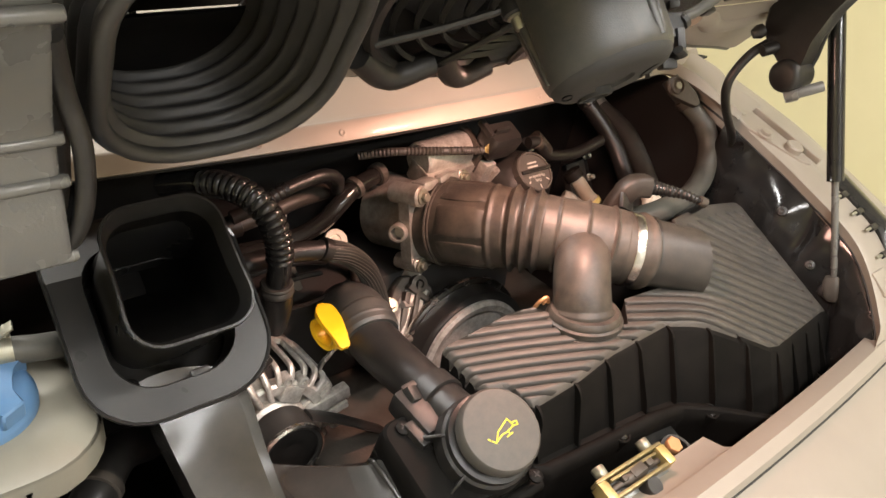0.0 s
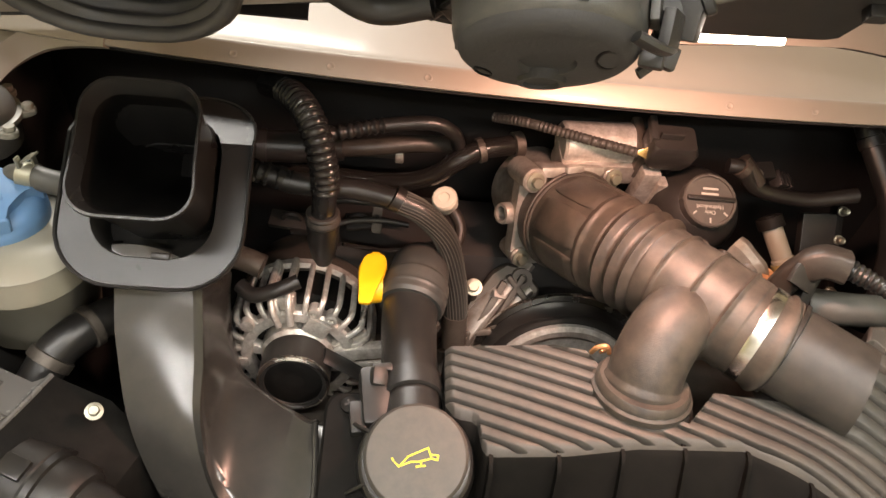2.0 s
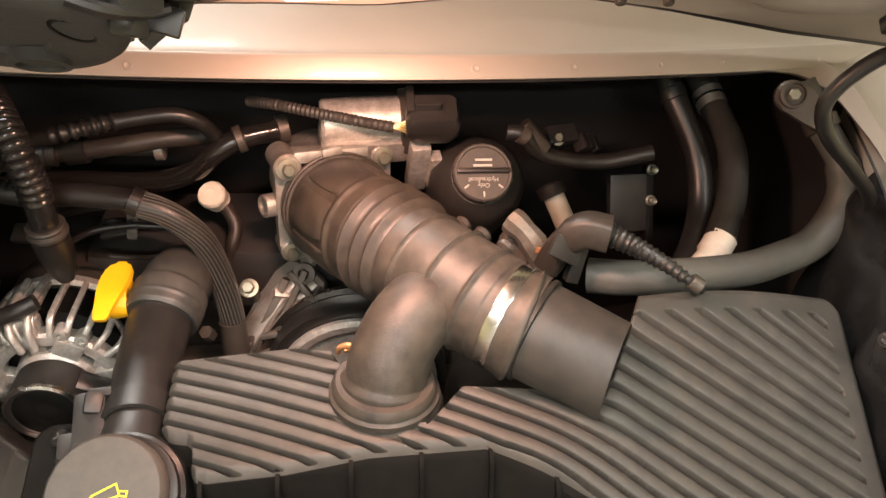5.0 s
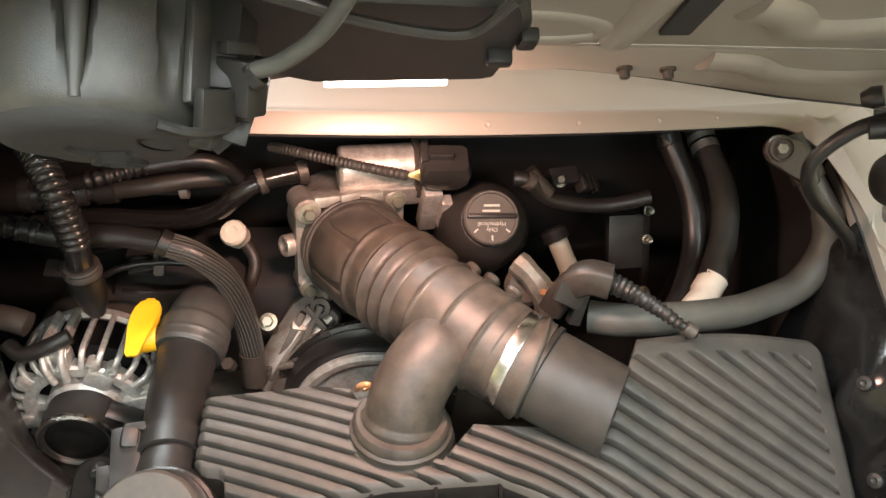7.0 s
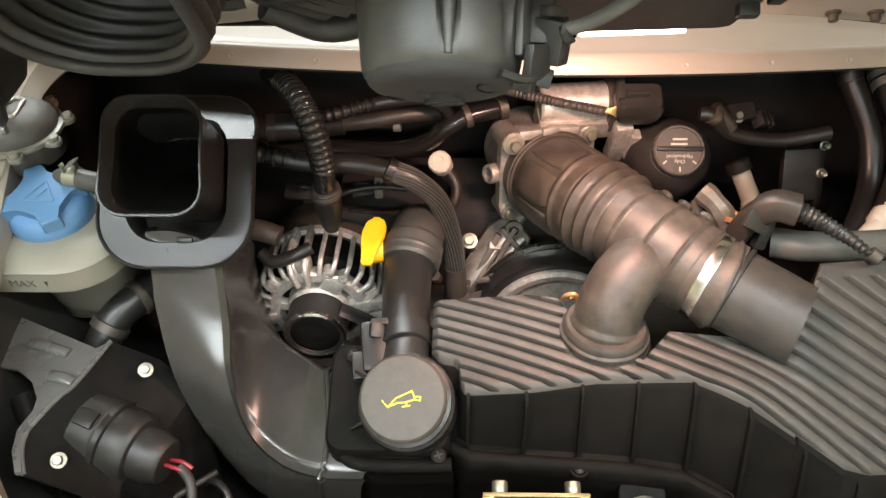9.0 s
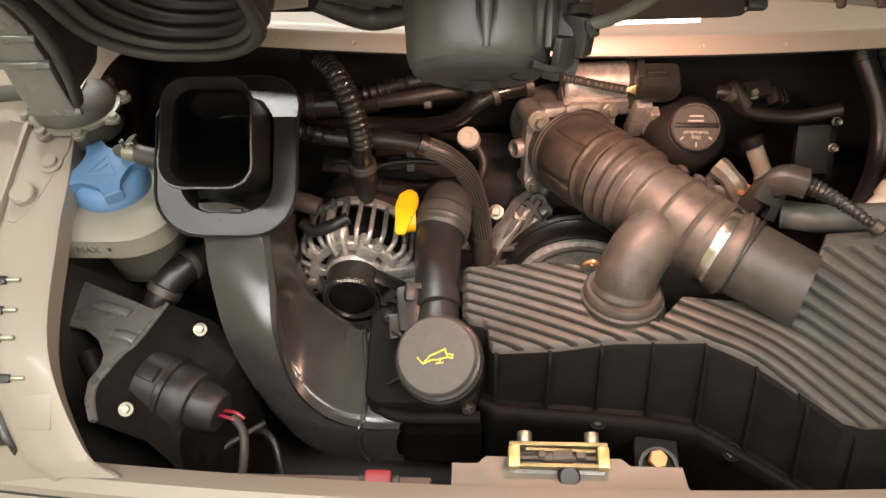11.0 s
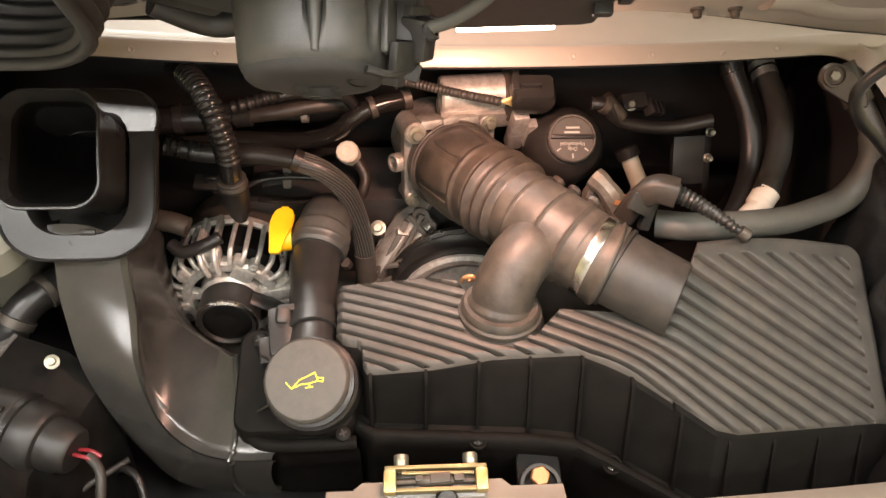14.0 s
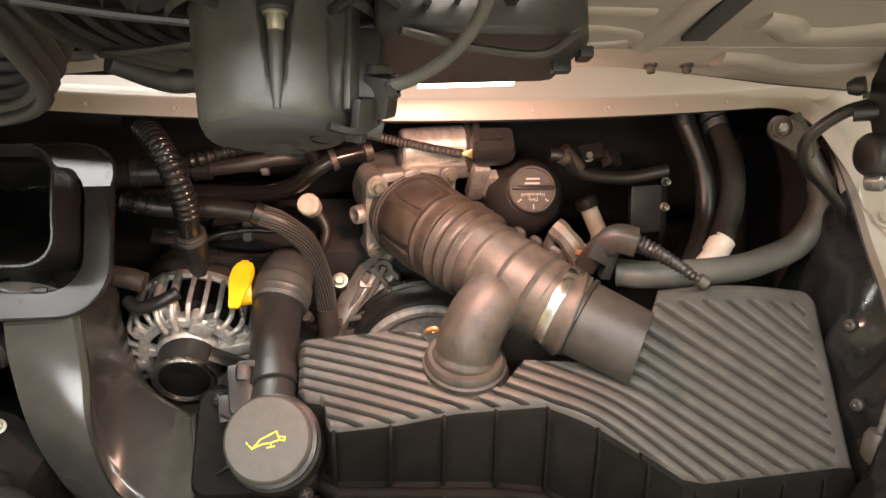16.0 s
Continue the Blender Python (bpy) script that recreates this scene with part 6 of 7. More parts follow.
def dipstick():
    th = thing("dipstick", (-0.172, 0.556, 0.76), "yellow plastic dipstick handle with finger loop", "dipstick")
    m = frame_z((-0.1712, 0.5535, 0.7995), (0.06, -0.16, 0.98), (1, 0.03, 0))
    prof = [(0.0285, 0.40), (0.0265, 0.72), (0.021, 0.98), (0.012, 1.10), (0.002, 1.06), (-0.008, 0.88), (-0.017, 0.70), (-0.026, 0.58), (-0.032, 0.52), (-0.035, 0.36)]
    rows = [[m @ Vector((0.0128 * w * q + 0.0045 * (y / 0.03), y, 0.002 - 0.003 * (y / 0.03) ** 2 - 0.0035 * (1 - q * q) * max(0.0, 1 - ((y - 0.010) / 0.016) ** 2))) for q in (-1, -0.85, -0.6, -0.3, 0, 0.3, 0.6, 0.85, 1)] for y, w in prof]
    part("handle", under(th, sheet(rows, 0.0045)), M_YELLOW, th, "scooped yellow grip", angle=50)
    ring = frame_z((-0.1705, 0.5600, 0.7850), (-1.0, -0.10, 0.06), (0, 1, 0)) @ Matrix.Diagonal((1.38, 1.0, 1.0, 1))
    band = [(0.0118, -0.0085), (0.0160, -0.0100), (0.0172, 0.0), (0.0160, 0.0100), (0.0118, 0.0085), (0.0112, 0.0), (0.0118, -0.0085)]
    part("loop", under(th, lathe(band, 40, ring)), M_YELLOW, th, "broad finger loop")
    part("stem", under(th, sweep([(-0.1735, 0.543, 0.776), (-0.175, 0.552, 0.760), (-0.178, 0.565, 0.735), (-0.180, 0.57, 0.70)], lambda u: 0.0030, 12, 6)), M_STEEL, th, "steel dipstick blade")
    part("tip", under(th, block((0.009, 0.006, 0.005), m @ Matrix.Translation((0.004, 0.0295, 0.001)), 0.0015)), M_YELLOW, th)


dipstick()


# ---- belt pulley and cast bracket behind the box ----
def belt_pulley():
    m = frame_z((0.050, 0.552, 0.660), (0.0, -1.0, 0.10))
    th = thing("belt_pulley", m, "grey metal belt pulley with black belt", "pulley")
    part("disc", lathe([(0.0, -0.004), (0.066, -0.004), (0.072, 0.004), (0.080, 0.006), (0.085, 0.003), (0.085, -0.002)], 72), M_ALT, th, "bright pulley disc")
    part("belt", lathe([(0.082, -0.028), (0.096, -0.028), (0.096, -0.003), (0.082, -0.003), (0.082, -0.028)], 72), M_RUBBER, th, "black ribbed belt")
    part("rim", lathe([(0.092, -0.036), (0.104, -0.034), (0.105, -0.031), (0.104, -0.028), (0.092, -0.029), (0.092, -0.036)], 72), M_STEEL, th)
    part("hub", lathe([(0.02, 0.0), (0.02, 0.012), (0.0, 0.012)], 24), M_ALT, th)


belt_pulley()


def cast_bracket():
    th = thing("pump_casting", (-0.02, 0.61, 0.66), "cast aluminium bracket with bolts behind the pulley", "bracket")
    m = frame_z((-0.016, 0.604, 0.722), (-0.1, -0.85, 0.55))
    out = [(-0.078, -0.055), (-0.042, 0.005), (-0.020, 0.042), (-0.004, 0.054), (0.016, 0.050), (0.036, 0.028), (0.034, 0.000), (0.006, -0.020), (-0.016, -0.062)]
    part("casting", under(th, slab(out, 0.016, m, 0.003)), M_ENGINE, th, "dull cast plate")
    for x, y, w, h, a in ((-0.024, -0.005, 0.008, 0.085, -27), (0.000, 0.010, 0.007, 0.070, -27), (0.010, 0.026, 0.007, 0.036, 40), (-0.032, -0.028, 0.034, 0.007, 10)):
        part("web", under(th, block((w, h, 0.014), m @ pose(x, y, 0.005, 0, 0, a), 0.002)), M_ENGINE, th)
    part("boss", under(th, lathe([(0.012, -0.01), (0.0115, 0.010), (0.006, 0.011), (0.005, 0.004), (0, 0.004)], 20, m @ pose(0.014, 0.038, 0))), M_ENGINE, th)
    arm = [(0.004, 0.640, 0.768), (-0.012, 0.628, 0.750), (-0.034, 0.612, 0.730), (-0.056, 0.596, 0.704), (-0.072, 0.585, 0.676)]
    part("arm", under(th, sweep(arm, lambda u: 0.0130 + 0.0035 * u, 12, 6, flat=0.45, power=3.0)), M_ALU, th, "grey cast arm")
    part("arm", under(th, sweep([(0.010, 0.620, 0.742), (-0.014, 0.606, 0.722), (-0.038, 0.592, 0.692)], 0.0075, 10, 6, power=3.0)), M_ALU, th)
    part("tie", under(th, block((0.040, 0.010, 0.008), pose(-0.016, 0.610, 0.736, 30, 20, 10), 0.002)), M_ALU, th)
    part("boss", under(th, lathe([(0.013, -0.012), (0.0125, 0.0), (0, 0.0)], 20, frame_z((0.002, 0.622, 0.738), (-0.1, -0.6, 0.8)))), M_ALU, th)
    hexbolt(th, (0.002, 0.621, 0.741), (-0.1, -0.6, 0.8), 0.0072, M_ZINC)
    hexbolt(th, (-0.058, 0.602, 0.754), (-0.1, -0.6, 0.8), 0.0066, M_ZINC)
    part("stem", under(th, sweep([(-0.058, 0.604, 0.752), (-0.056, 0.616, 0.730), (-0.052, 0.626, 0.700)], 0.0065, 10, 4)), M_ENGINE, th)


cast_bracket()


# ---- power steering reservoir and the hoses beside it ----
def reservoir():
    m = frame_z((0.176, 0.614, 0.884), (0.02, -0.66, 0.75))
    th = thing("fluid_reservoir", m, "black fluid reservoir with a round printed cap", "reservoir")
    part("body", lathe([(0.046, -0.13), (0.048, -0.11), (0.048, -0.035), (0.040, -0.020), (0.030, -0.012)], 40), M_PLASTIC, th)
    cap = part("cap", lathe([(0.0275, -0.014), (0.0292, -0.012), (0.0292, -0.001), (0.0275, 0.001), (0.0255, 0.001), (0.0250, -0.0015), (0, -0.0015)], 44, wave=lambda a, r, h: r + (0.0006 * math.cos(20 * a) if r > 0.029 else 0)), M_CAP, th, "grey-black cap with grip bar")
    g = part("grip", block((0.052, 0.0045, 0.006), pose(0, 0.001, 0.0015), 0.0012), M_PLASTIC, th)
    text_part("lettering", "Only\nHydraulicoil", 0.0061, m @ pose(0, -0.0100, -0.0012, 0, 0, 180), M_TEXT, th, 0.95)
    for x, y, w in ((0, 0.0068, 0.0185), (0.001, 0.0125, 0.0165)):
        part("print_bar", block((w, 0.0022, 0.0006), pose(x, y, -0.0011), 0), M_TEXT, th, "grey print")
    for a in (-140, -90, -40):
        part("print_bar", block((0.0055, 0.0016, 0.0006), Matrix.Rotation(radians(a), 4, "Z") @ Matrix.Translation((0.0218, 0, -0.0011)), 0), M_TEXT, th, "grey print")


reservoir()

plain_hose("return_hose", [(0.205, 0.662, 0.900), (0.222, 0.660, 0.898), (0.247, 0.660, 0.874), (0.306, 0.660, 0.865), (0.362, 0.660, 0.876)], 0.0085, M_RUBBER, "thin black hose from the reservoir", fittings=((1, 0.0105, 0.010, M_ENGINE, "fitting"),))
plain_hose("breather_hose", [(0.388, 0.770, 0.940), (0.403, 0.735, 0.905), (0.427, 0.690, 0.854), (0.428, 0.650, 0.811), (0.403, 0.600, 0.782), (0.375, 0.570, 0.762)], 0.0135, M_RUBBER, "black hose running down the bay wall", group="bay hoses", fittings=((1, 0.0150, 0.014, M_RUBBER, "fitting"),))
plain_hose("breather_hose", [(0.455, 0.795, 0.905), (0.465, 0.766, 0.882), (0.471, 0.700, 0.856), (0.460, 0.650, 0.828), (0.430, 0.597, 0.806)], 0.0160, M_HOSE, "thick dark grey hose with a ringed fitting", group="bay hoses", fittings=((1, 0.0185, 0.005, M_STEEL, "fitting"), (1, 0.0172, 0.024, M_ALU, "fitting")))
plain_hose("white_sleeve", [(0.434, 0.600, 0.808), (0.428, 0.594, 0.803), (0.420, 0.586, 0.797), (0.400, 0.569, 0.792), (0.385, 0.556, 0.782)], lambda u: 0.0168 if u < 0.36 else 0.0140 - 0.002 * u, M_WHITE, "white plastic sleeve at a hose end", cat="sleeve", per=4)
plain_hose("grey_hose", [(0.500, 0.66, 0.955), (0.515, 0.630, 0.925), (0.533, 0.60, 0.896), (0.534, 0.58, 0.865), (0.508, 0.56, 0.832), (0.46, 0.54, 0.826), (0.405, 0.52, 0.830), (0.308, 0.505, 0.838), (0.265, 0.52, 0.83)], lambda u: 0.0165 if u > 0.2 else 0.014, M_GREYRUB, "thick grey hose curving along the bay wall", 20, fittings=((1, 0.017, 0.014, M_ENGINE, "fitting"),))


def wall_bracket():
    m = frame_z((0.4675, 0.622, 0.951), (-0.2, -0.85, 0.5))
    th = thing("wall_bracket", m, "grey cast bracket with one bolt on the bay wall", "bracket")
    out = [(0.003 + 0.0155 * math.cos(radians(t)), 0.008 + 0.0155 * math.sin(radians(t))) for t in range(60, 241, 15)] + [(0.016, -0.018), (0.034, -0.030), (0.046, -0.026), (0.042, -0.008), (0.026, 0.014)]
    part("plate", slab(out, 0.010, None, 0.0025), M_ENGINE, th)
    part("boss", lathe([(0.0135, 0.0), (0.0130, 0.004), (0.0105, 0.005), (0.0100, 0.001), (0, 0.001)], 22, pose(0.004, 0.009, 0.0)), M_ENGINE, th)
    part("bolt", lathe([(0, 0), (0.0062, 0), (0.0062, 0.004), (0.0050, 0.005), (0, 0.005)], 6, pose(0.004, 0.009, 0.001)), M_ZINC, th, "bright bolt head")


wall_bracket()


def relay_box():
    m = pose(0.360, 0.688, 0.792, 62, 0, 4)
    th = thing("relay_box", m, "flat black plate with three bright bolts", "bracket")
    part("plate", block((0.044, 0.066, 0.012), None, 0.002), M_PLASTIC, th)
    part("rail", block((0.010, 0.110, 0.016), pose(0.026, -0.012, -0.002), 0.003), M_MATT, th)
    for x, y in ((0.027, 0.037), (0.026, 0.002), (0.024, -0.062)):
        part("bolt", lathe([(0, 0), (0.0062, 0), (0.0062, 0.003), (0.0044, 0.004), (0.0044, 0.010), (0.003, 0.0115), (0, 0.010)], 14, pose(x, y, 0.005)), M_ZINC, th)


relay_box()


def sensor():
    th = thing("temperature_sensor", (0.245, 0.575, 0.82), "ivory sensor with dark cap behind the boot", "sensor")
    a, b = Vector((0.245, 0.600, 0.864)), Vector((0.262, 0.575, 0.832))
    part("body", under(th, sweep([a, a.lerp(b, 0.5), b], lambda u: 0.0105 + (0.0016 if u > 0.78 else 0.0), 18, 12)), M_TANK, th, "dirty ivory cylinder")
    part("cap", under(th, sweep([a + (a - b) * 0.30, a + (a - b) * 0.22, a], lambda u: 0.0140 - 0.004 * (u < 0.1), 18, 6)), M_MATT, th)
    part("ring", under(th, sweep([b - (b - a) * 0.12, b + (b - a) * 0.04], 0.0138, 16, 2)), M_YZINC, th)
    part("clip", under(th, sweep([(0.232, 0.560, 0.838), (0.241, 0.556, 0.834), (0.250, 0.556, 0.829)], 0.004, 8, 4)), M_COPPER, th)


sensor()
solid("pipe_flange", lathe([(0, 0), (0.022, 0), (0.022, 0.006), (0.017, 0.010), (0, 0.010)], 28, frame_z((0.214, 0.585, 0.815), (-0.1, -0.8, 0.6))), M_ENGINE, "grey metal flange under the boot", "flange")


def wrapped_pipe():
    th = thing("wrapped_pipe", (0.215, 0.565, 0.80), "crumpled pale foil-wrapped pipe behind the boot", "pipe")
    part("foil", under(th, sweep([(0.200, 0.580, 0.852), (0.212, 0.568, 0.846), (0.224, 0.558, 0.832), (0.236, 0.552, 0.805)], lambda u: 0.0130 + 0.0010 * math.sin(u * 17), 9, 3)), M_FOIL, th)
    part("band", under(th, block((0.010, 0.016, 0.006), pose(0.226, 0.545, 0.840, -30, 20, 10), 0.001)), M_COPPER, th, "small rusty band")


wrapped_pipe()


def valve_block():
    th = thing("valve_block", (0.285, 0.735, 0.83), "black valve block with one bright bolt", "valve")
    part("body", under(th, block((0.036, 0.022, 0.022), pose(0.284, 0.738, 0.850, 35, 0, 12), 0.003)), M_PLASTIC, th)
    part("plug", under(th, block((0.030, 0.018, 0.016), pose(0.316, 0.735, 0.842, 35, 20, 30), 0.003)), M_PLASTIC, th)
    for k in range(3):
        part("ridge", under(th, block((0.003, 0.020, 0.010), pose(0.308 + 0.008 * k, 0.730 + 0.003 * k, 0.850 - 0.004 * k, 35, 20, 30), 0.001)), M_RUBBER, th)
    hexbolt(th, (0.279, 0.728, 0.853), (0.0, -0.7, 0.7), 0.0055, M_ZINC)
    part("fitting", under(th, sweep([(0.222, 0.668, 0.905), (0.234, 0.664, 0.893), (0.246, 0.661, 0.880)], 0.0092, 14, 4)), M_GREYBROWN, th, "brownish hose fitting")


valve_block()


def plug_boot():
    th = thing("sensor_plug", (0.24, 0.51, 0.82), "black angled plug with corrugated cable sleeve", "plug")
    part("body", under(th, sweep([(0.226, 0.52, 0.845), (0.233, 0.515, 0.872), (0.248, 0.508, 0.892), (0.268, 0.500, 0.893)], lambda u: 0.0128 + 0.0016 * (u > 0.5), 16, 6, power=4.5)), M_GREYBROWN, th)
    part("latch", under(th, block((0.030, 0.006, 0.02), pose(0.232, 0.500, 0.877, -30, 30, 0), 0.002)), M_PLASTIC, th)
    part("latch", under(th, block((0.012, 0.012, 0.035), pose(0.246, 0.508, 0.855, -20, 15, 0), 0.002)), M_PLASTIC, th)
    part("sleeve", under(th, sweep([(0.266, 0.501, 0.893), (0.288, 0.488, 0.888), (0.308, 0.466, 0.886), (0.322, 0.455, 0.880)], lambda u: (0.0102 - 0.0052 * u) + 0.0008 * math.sin(u * 80), 14, 24)), M_RUBBER, th, "ribbed sleeve")
    part("cable", under(th, sweep([(0.318, 0.458, 0.882), (0.331, 0.453, 0.875), (0.342, 0.462, 0.860), (0.346, 0.490, 0.83)], 0.0042, 10, 6)), M_RUBBER, th)
    part("tip", under(th, lathe([(0, -0.006), (0.007, -0.005), (0.007, 0.005), (0, 0.006)], 12, frame_z((0.330, 0.4515, 0.877), (1, -0.6, -0.5)))), M_ENGINE, th)


plug_boot()


# ---- rear edge: striker, panel, bolt, clip ----
def striker():
    th = thing("lid_striker", (0, 0.255, 0.735), "yellow zinc lid striker held by two bolts", "latch")
    for y, z in ((0.246, 0.742), (0.266, 0.748)):
        part("plate", under(th, block((0.098, 0.004, 0.014), pose(0, y, z, 15), 0.0015)), M_BRASS, th)
    for x in (-0.044, 0.044):
        part("end", under(th, block((0.012, 0.022, 0.018), pose(x, 0.254, 0.744, 15), 0.003)), M_YZINC, th, "bright yellow plated end")
    part("base", under(th, block((0.094, 0.026, 0.003), pose(0, 0.256, 0.734, 15), 0.001)), M_BRACKET, th)
    part("bar", under(th, sweep([(-0.04, 0.255, 0.742), (-0.012, 0.255, 0.744), (0.012, 0.255, 0.744), (0.04, 0.255, 0.742)], lambda u: 0.0035 + 0.003 * (0.35 < u < 0.65), 10, 4)), M_ENGINE, th, "dark steel catch bar")
    for x, w, d in ((0.004, 0.020, 0.010), (0.022, 0.010, 0.007), (-0.016, 0.008, 0.006)):
        part("catch", under(th, block((w, d, 0.008), pose(x, 0.2555, 0.7475, 15, 0, 4), 0.0015)), M_ENGINE, th, "worn steel catch")
    for x in (-0.033, 0.034):
        part("bolt", under(th, slab([(0.0078 * math.cos(radians(60 * k)), 0.0078 * math.sin(radians(60 * k))) for k in range(6)], 0.012, frame_z((x, 0.279, 0.752), (0, 0.94, 0.34)), 0.0012)), M_ZINC, th, "zinc hex bolt head")
    part("catch", under(th, block((0.070, 0.003, 0.006), pose(0.002, 0.2600, 0.7490, 15, 2, 0), 0.001)), M_BRASS, th, "thin brass-coloured catch plate")
    part("stop", under(th, lathe([(0, -0.01), (0.011, -0.01), (0.011, 0.012), (0.009, 0.015), (0, 0.015)], 20, frame_z((0.010, 0.243, 0.729), (0, -0.5, 0.87)))), M_RUBBER, th, "dark rubber stop below the latch")


striker()


def latch_panel():
    th = thing("latch_panel", (0, 0.235, 0.72), "beige pressed panel below the lid striker", "panel", kind="structure")
    xs = np.linspace(-0.106, 0.126, 28)
    def yo(x):
        return 0.246 if -0.075 < x < 0.07 else 0.238
    rows = [[(x, 0.216, 0.748) for x in xs], [(x, 0.222, 0.742) for x in xs], [(x, yo(x) - 0.006, 0.733) for x in xs], [(x, yo(x) + 0.018, 0.727) for x in xs], [(x, yo(x) + 0.024, 0.700) for x in xs]]
    part("panel", under(th, sheet(rows, 0.002)), M_PAINT, th)
    rows = [[(x, 0.218, 0.742) for x in np.linspace(-0.36, -0.128, 12)], [(x, 0.245, 0.715) for x in np.linspace(-0.36, -0.128, 12)], [(x, 0.262, 0.66) for x in np.linspace(-0.36, -0.128, 12)]]
    part("panel", under(th, sheet(rows, 0.002)), M_PAINT, th)


latch_panel()


def mount_bracket():
    m = frame_z((0.109, 0.279, 0.699), (0.0, -0.35, 0.94))
    th = thing("mount_bracket", m, "matt black steel bracket with a rusty orange bolt", "bracket")
    part("plate", slab(rrect(0.046, 0.064, 0.016, 4), 0.004, None, 0.001), M_MATT, th)
    part("rim", lathe([(0.017, 0.0), (0.021, 0.0), (0.021, 0.006), (0.017, 0.006), (0.017, 0.0)], 28, pose(0, -0.008, 0)), M_PLASTIC, th)
    part("bolt", slab([(0.0105 * math.cos(radians(60 * k + 10)), 0.0105 * math.sin(radians(60 * k + 10))) for k in range(6)], 0.010, pose(0, 0, 0.010), 0.0012), M_COPPER, th, "orange plated hex bolt")


mount_bracket()


def red_clip():
    th = thing("red_clip", (-0.178, 0.230, 0.735), "small red plastic clip on the rear edge", "clip")
    part("clip", under(th, block((0.026, 0.014, 0.016), pose(-0.178, 0.230, 0.742, 20), 0.003)), M_RED, th)
    part("base", under(th, block((0.040, 0.010, 0.008), pose(-0.178, 0.232, 0.734, 20), 0.002)), M_PLASTIC, th)


red_clip()


# ---- filler base of the box, duct joint, box screws ----
def filler_base():
    th = thing("filler_base", (-0.13, 0.36, 0.70), "black plastic filler mount beside the air filter box", "mount")
    m = pose(-0.140, 0.354, 0.762, 16)
    low = [(x, y + 0.010) for x, y in rrect(0.122, 0.112, 0.016, 4)]
    part("block", under(th, loft([[m @ Vector((x * 1.05, y * 1.05, -0.13)) for x, y in low], [m @ Vector((x * 1.02, y * 1.02, -0.02)) for x, y in low], [m @ Vector((x, y, -0.003)) for x, y in low], [m @ Vector((x * 0.96, y * 0.96, 0.0)) for x, y in low]])), M_BOXDARK, th, "black moulded base")
    bead = spline([(-0.197, 0.420, 0.744), (-0.193, 0.372, 0.738), (-0.190, 0.340, 0.733), (-0.181, 0.314, 0.731), (-0.156, 0.3065, 0.7305), (-0.110, 0.3065, 0.7300), (-0.078, 0.308, 0.7300)], 8)
    part("lip", under(th, sweep(bead, 0.0070, 12, 1)), M_BOXDARK, th, "rounded front edge lip")
    part("shelf", under(th, sheet([[p + Vector((0.0, 0.0, 0.003)) for p in bead], [Vector((p.x * 0.35 - 0.14 * 0.65, p.y * 0.35 + 0.375 * 0.65, p.z + 0.006)) for p in bead]])), M_BOXDARK, th)
    part("skirt", under(th, sheet([[p + Vector((0, -0.004, -0.003)) for p in bead], [p + Vector((0.002, 0.004, -0.02)) for p in bead], [p + Vector((0.002, 0.008, -0.11)) for p in bead]])), M_BOXDARK, th, "plain wall below the lip")
    for y, z in ((0.392, 0.752), (0.350, 0.745)):
        part("tab", under(th, block((0.010, 0.018, 0.016), pose(-0.196, y, z, 10, 0, 4), 0.003)), M_BOXDARK, th)
    part("collar", under(th, lathe([(0.050, -0.045), (0.047, -0.030), (0.044, -0.028), (0.044, -0.020), (0.038, -0.018)], 40, frame_z((-0.123, 0.332, 0.806), (-0.05, -0.48, 0.88)))), M_RUBBER, th, "raised collar below the cap")
    for a in (150, 205):
        q = frame_z((-0.123, 0.332, 0.806), (-0.05, -0.48, 0.88)) @ Matrix.Rotation(radians(a), 4, "Z") @ pose(0.050, 0, -0.038, 0, 35, 0)
        part("rib", under(th, block((0.022, 0.003, 0.012), q, 0.001)), M_RUBBER, th)
    part("clip", under(th, block((0.026, 0.056, 0.030), pose(-0.158, 0.412, 0.776, 15, 0, 8), 0.006)), M_PLASTIC, th, "black clip on the tube")
    part("clip", under(th, block((0.014, 0.030, 0.018), pose(-0.172, 0.392, 0.772, 15, 0, 8), 0.003)), M_PLASTIC, th)
    part("clip", under(th, block((0.018, 0.008, 0.036), pose(-0.154, 0.438, 0.780, 15, 0, 8), 0.002)), M_PLASTIC, th)
    part("clip", under(th, block((0.014, 0.018, 0.014), pose(-0.157, 0.424, 0.793, 25, 20, 8), 0.004)), M_PLASTIC, th)
    part("strap", under(th, lathe([(0.0255, -0.012), (0.0285, -0.011), (0.0285, 0.011), (0.0255, 0.012), (0.0255, -0.012)], 32, frame_z((-0.1255, 0.424, 0.775), (0.05, -1, 0.03)))), M_PLASTIC, th, "strap round the tube")
    for x, y in ((-0.040, 0.052), (0.050, -0.050)):
        head = part("screw", under(th, lathe([(0, 0), (0.0075, 0), (0.0075, 0.003), (0.005, 0.0045), (0, 0.0045)], 16, m @ Matrix.Translation((x, y, 0.0005)))), M_MATT, th, "cross-head screw")
        for a in (0, 90):
            part("slot", under(th, block((0.008, 0.0016, 0.001), m @ Matrix.Translation((x, y, 0.0052)) @ Matrix.Rotation(radians(a + 20), 4, "Z"), 0)), M_DARKP, head)


filler_base()


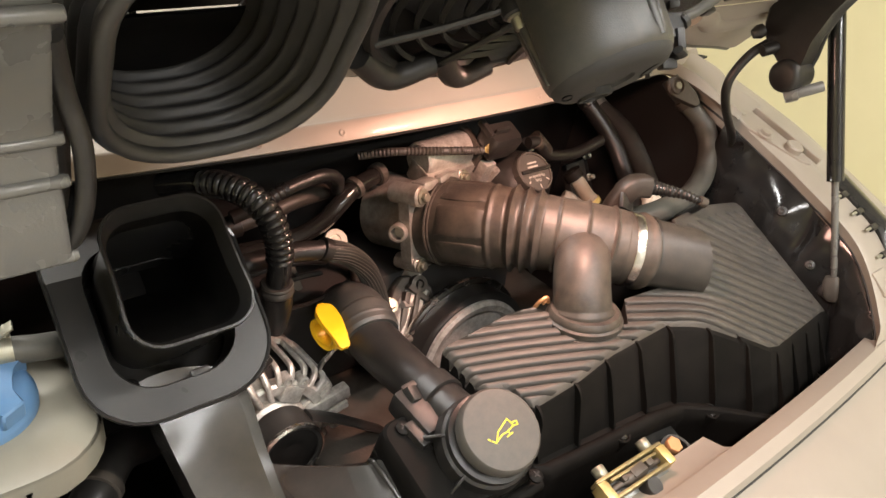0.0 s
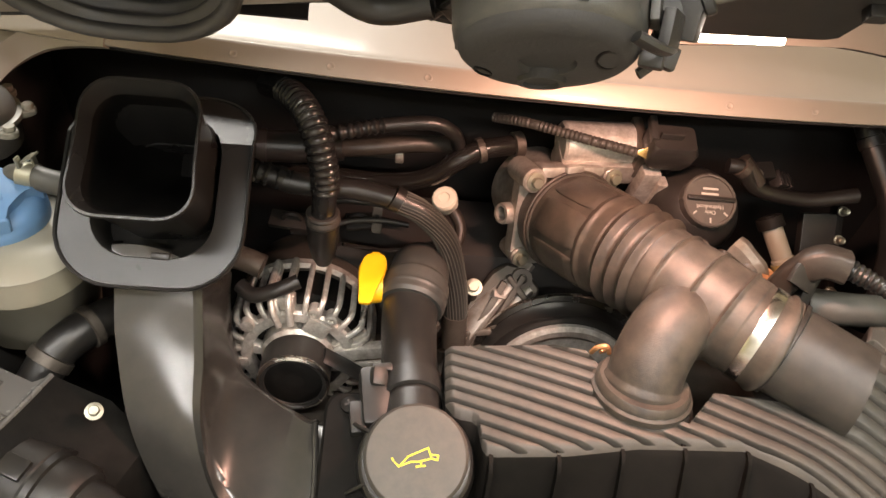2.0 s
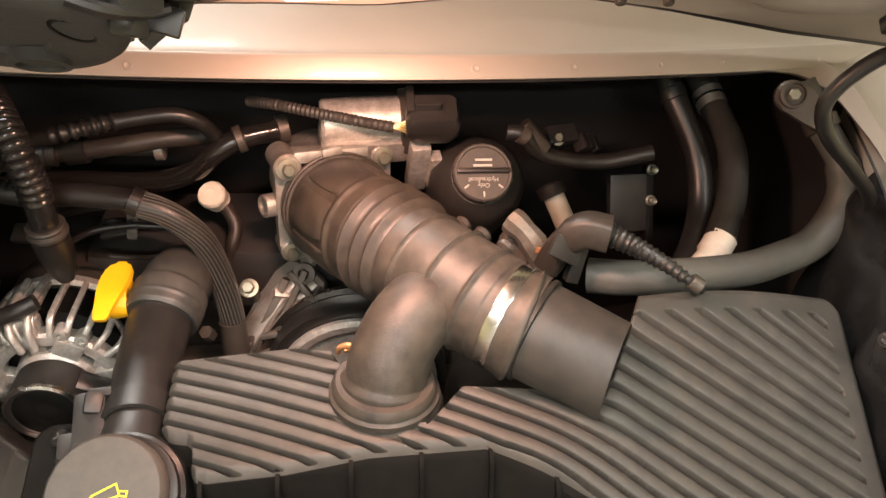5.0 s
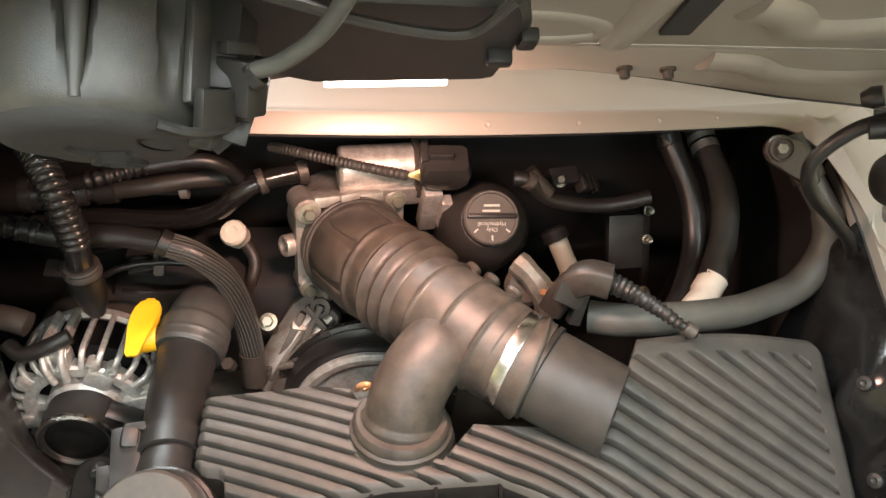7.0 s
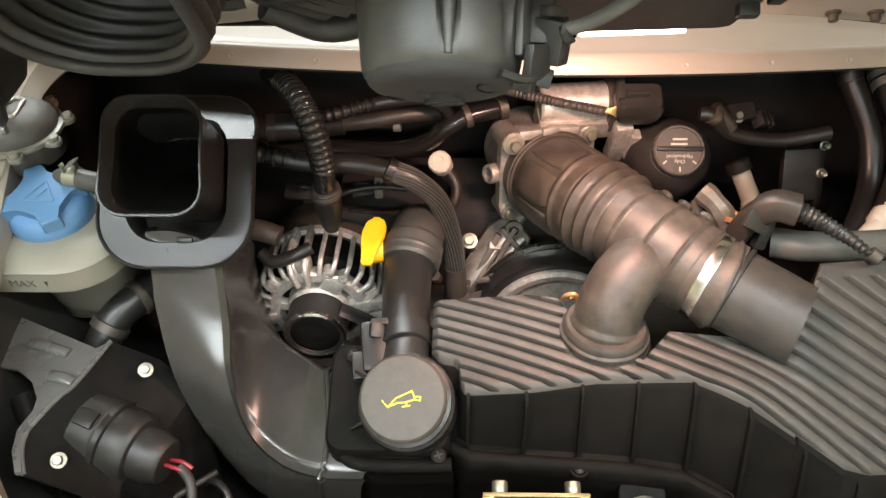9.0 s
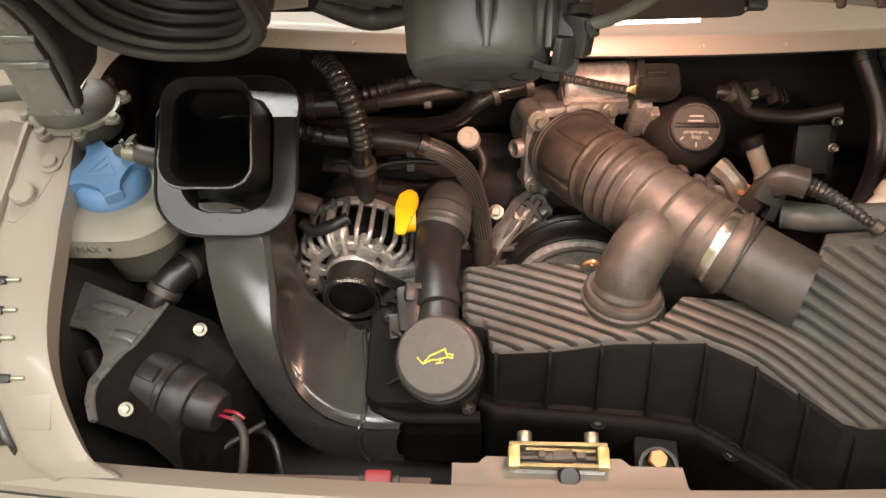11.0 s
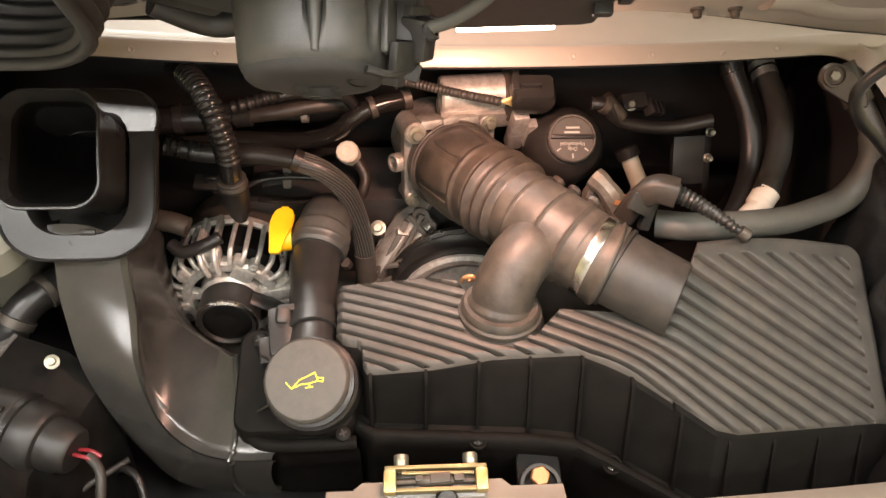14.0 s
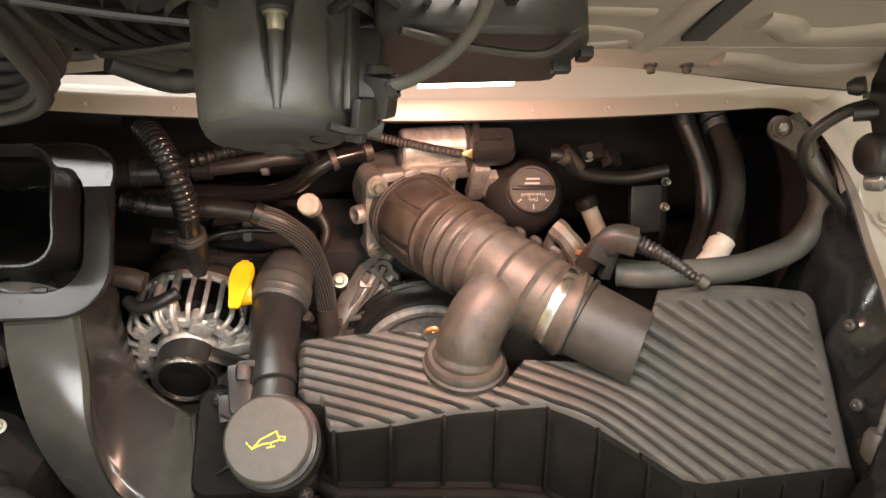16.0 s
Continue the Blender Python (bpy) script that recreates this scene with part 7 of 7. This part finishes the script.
def box_screws():
    for x, y, z in ((0.046, 0.306, 0.731), (0.183, 0.281, 0.716), (0.30, 0.242, 0.690), (0.43, 0.262, 0.672)):
        th = thing("box_screw", (x, y, z), "dark cross-head screw in the box flange", "screw", "box screws")
        m = frame_z((x, y, z), (0, -0.35, 0.93))
        part("boss", under(th, lathe([(0.0110, -0.02), (0.0105, 0.0), (0.0095, 0.0010), (0.0078, 0.0004), (0.0074, -0.003), (0, -0.003)], 24, m)), M_BOXDARK, th, "moulded screw recess")
        b = lathe([(0.0062, -0.003), (0.0062, 0.0002), (0.0045, 0.0012), (0, 0.0012)], 20, m)
        part("head", under(th, b), M_GLOSS, th)
        part("slot", under(th, block((0.007, 0.0015, 0.001), m @ Matrix.Translation((0, 0, 0.0012)), 0)), M_DARKP, th)
        part("slot", under(th, block((0.0015, 0.007, 0.001), m @ Matrix.Translation((0, 0, 0.0014)), 0)), M_DARKP, th)


box_screws()
th = thing("box_clip", (0.043, 0.4485, 0.81), "small bent copper-coloured clip on the box", "clip")
part("clip", under(th, sweep([(0.036, 0.452, 0.812), (0.038, 0.448, 0.822), (0.046, 0.446, 0.826), (0.050, 0.446, 0.818)], 0.0024, 8, 5)), M_COPPER, th)
part("clip", under(th, block((0.010, 0.003, 0.006), pose(0.046, 0.447, 0.820, 20, 0, 20), 0.001)), M_COPPER, th)


# ---- right side of the bay: liners beside the box ----
def side_liner():
    th = thing("wheel_liner", (0.50, 0.36, 0.70), "glossy black moulded liner between box and fender", "liner")
    rows = []
    for y in np.linspace(0.225, 0.57, 49):
        rz = rim_z(y)
        xr = float(np.interp(y, [0.216, 0.236, 0.311, 0.426, 0.485, 0.57], [0.43, 0.468, 0.510, 0.528, 0.533, 0.545]))
        a = math.exp(-((y - 0.425) / 0.024) ** 2) - 0.6 * math.exp(-((y - 0.385) / 0.012) ** 2)
        b = 0.4 * math.exp(-((y - 0.375) / 0.016) ** 2) - 0.7 * math.exp(-((y - 0.32) / 0.03) ** 2)
        c = 0.004 * math.sin(y * 120)
        rows.append([(xr + 0.003, y, rz - 0.018), (xr - 0.004 - 0.010 * a, y, rz - 0.030), (xr - 0.010 - 0.022 * a - 0.006 * b + c, y, rz - 0.050), (xr - 0.014 - 0.020 * a - 0.016 * b, y, rz - 0.075), (xr - 0.018 - 0.010 * a - 0.020 * b - c, y, rz - 0.105), (xr - 0.024 - 0.014 * b, y, rz - 0.15), (xr - 0.035, y, 0.60)])
    part("liner", under(th, sheet(rows, 0.003)), M_GLOSS, th, "folded black liner", angle=60)
    for y, x, z in ((0.418, 0.498, 0.836), (0.352, 0.494, 0.782)):
        part("fastener", under(th, lathe([(0, 0), (0.0075, 0), (0.0065, 0.004), (0.003, 0.005), (0, 0.003)], 18, frame_z((x, y, z), (-0.8, -0.3, 0.5)))), M_PLASTIC, th)
    part("socket", under(th, block((0.020, 0.026, 0.022), pose(0.508, 0.318, 0.752, 10, 20, 0), 0.004)), M_PLASTIC, th, "strut socket")


side_liner()
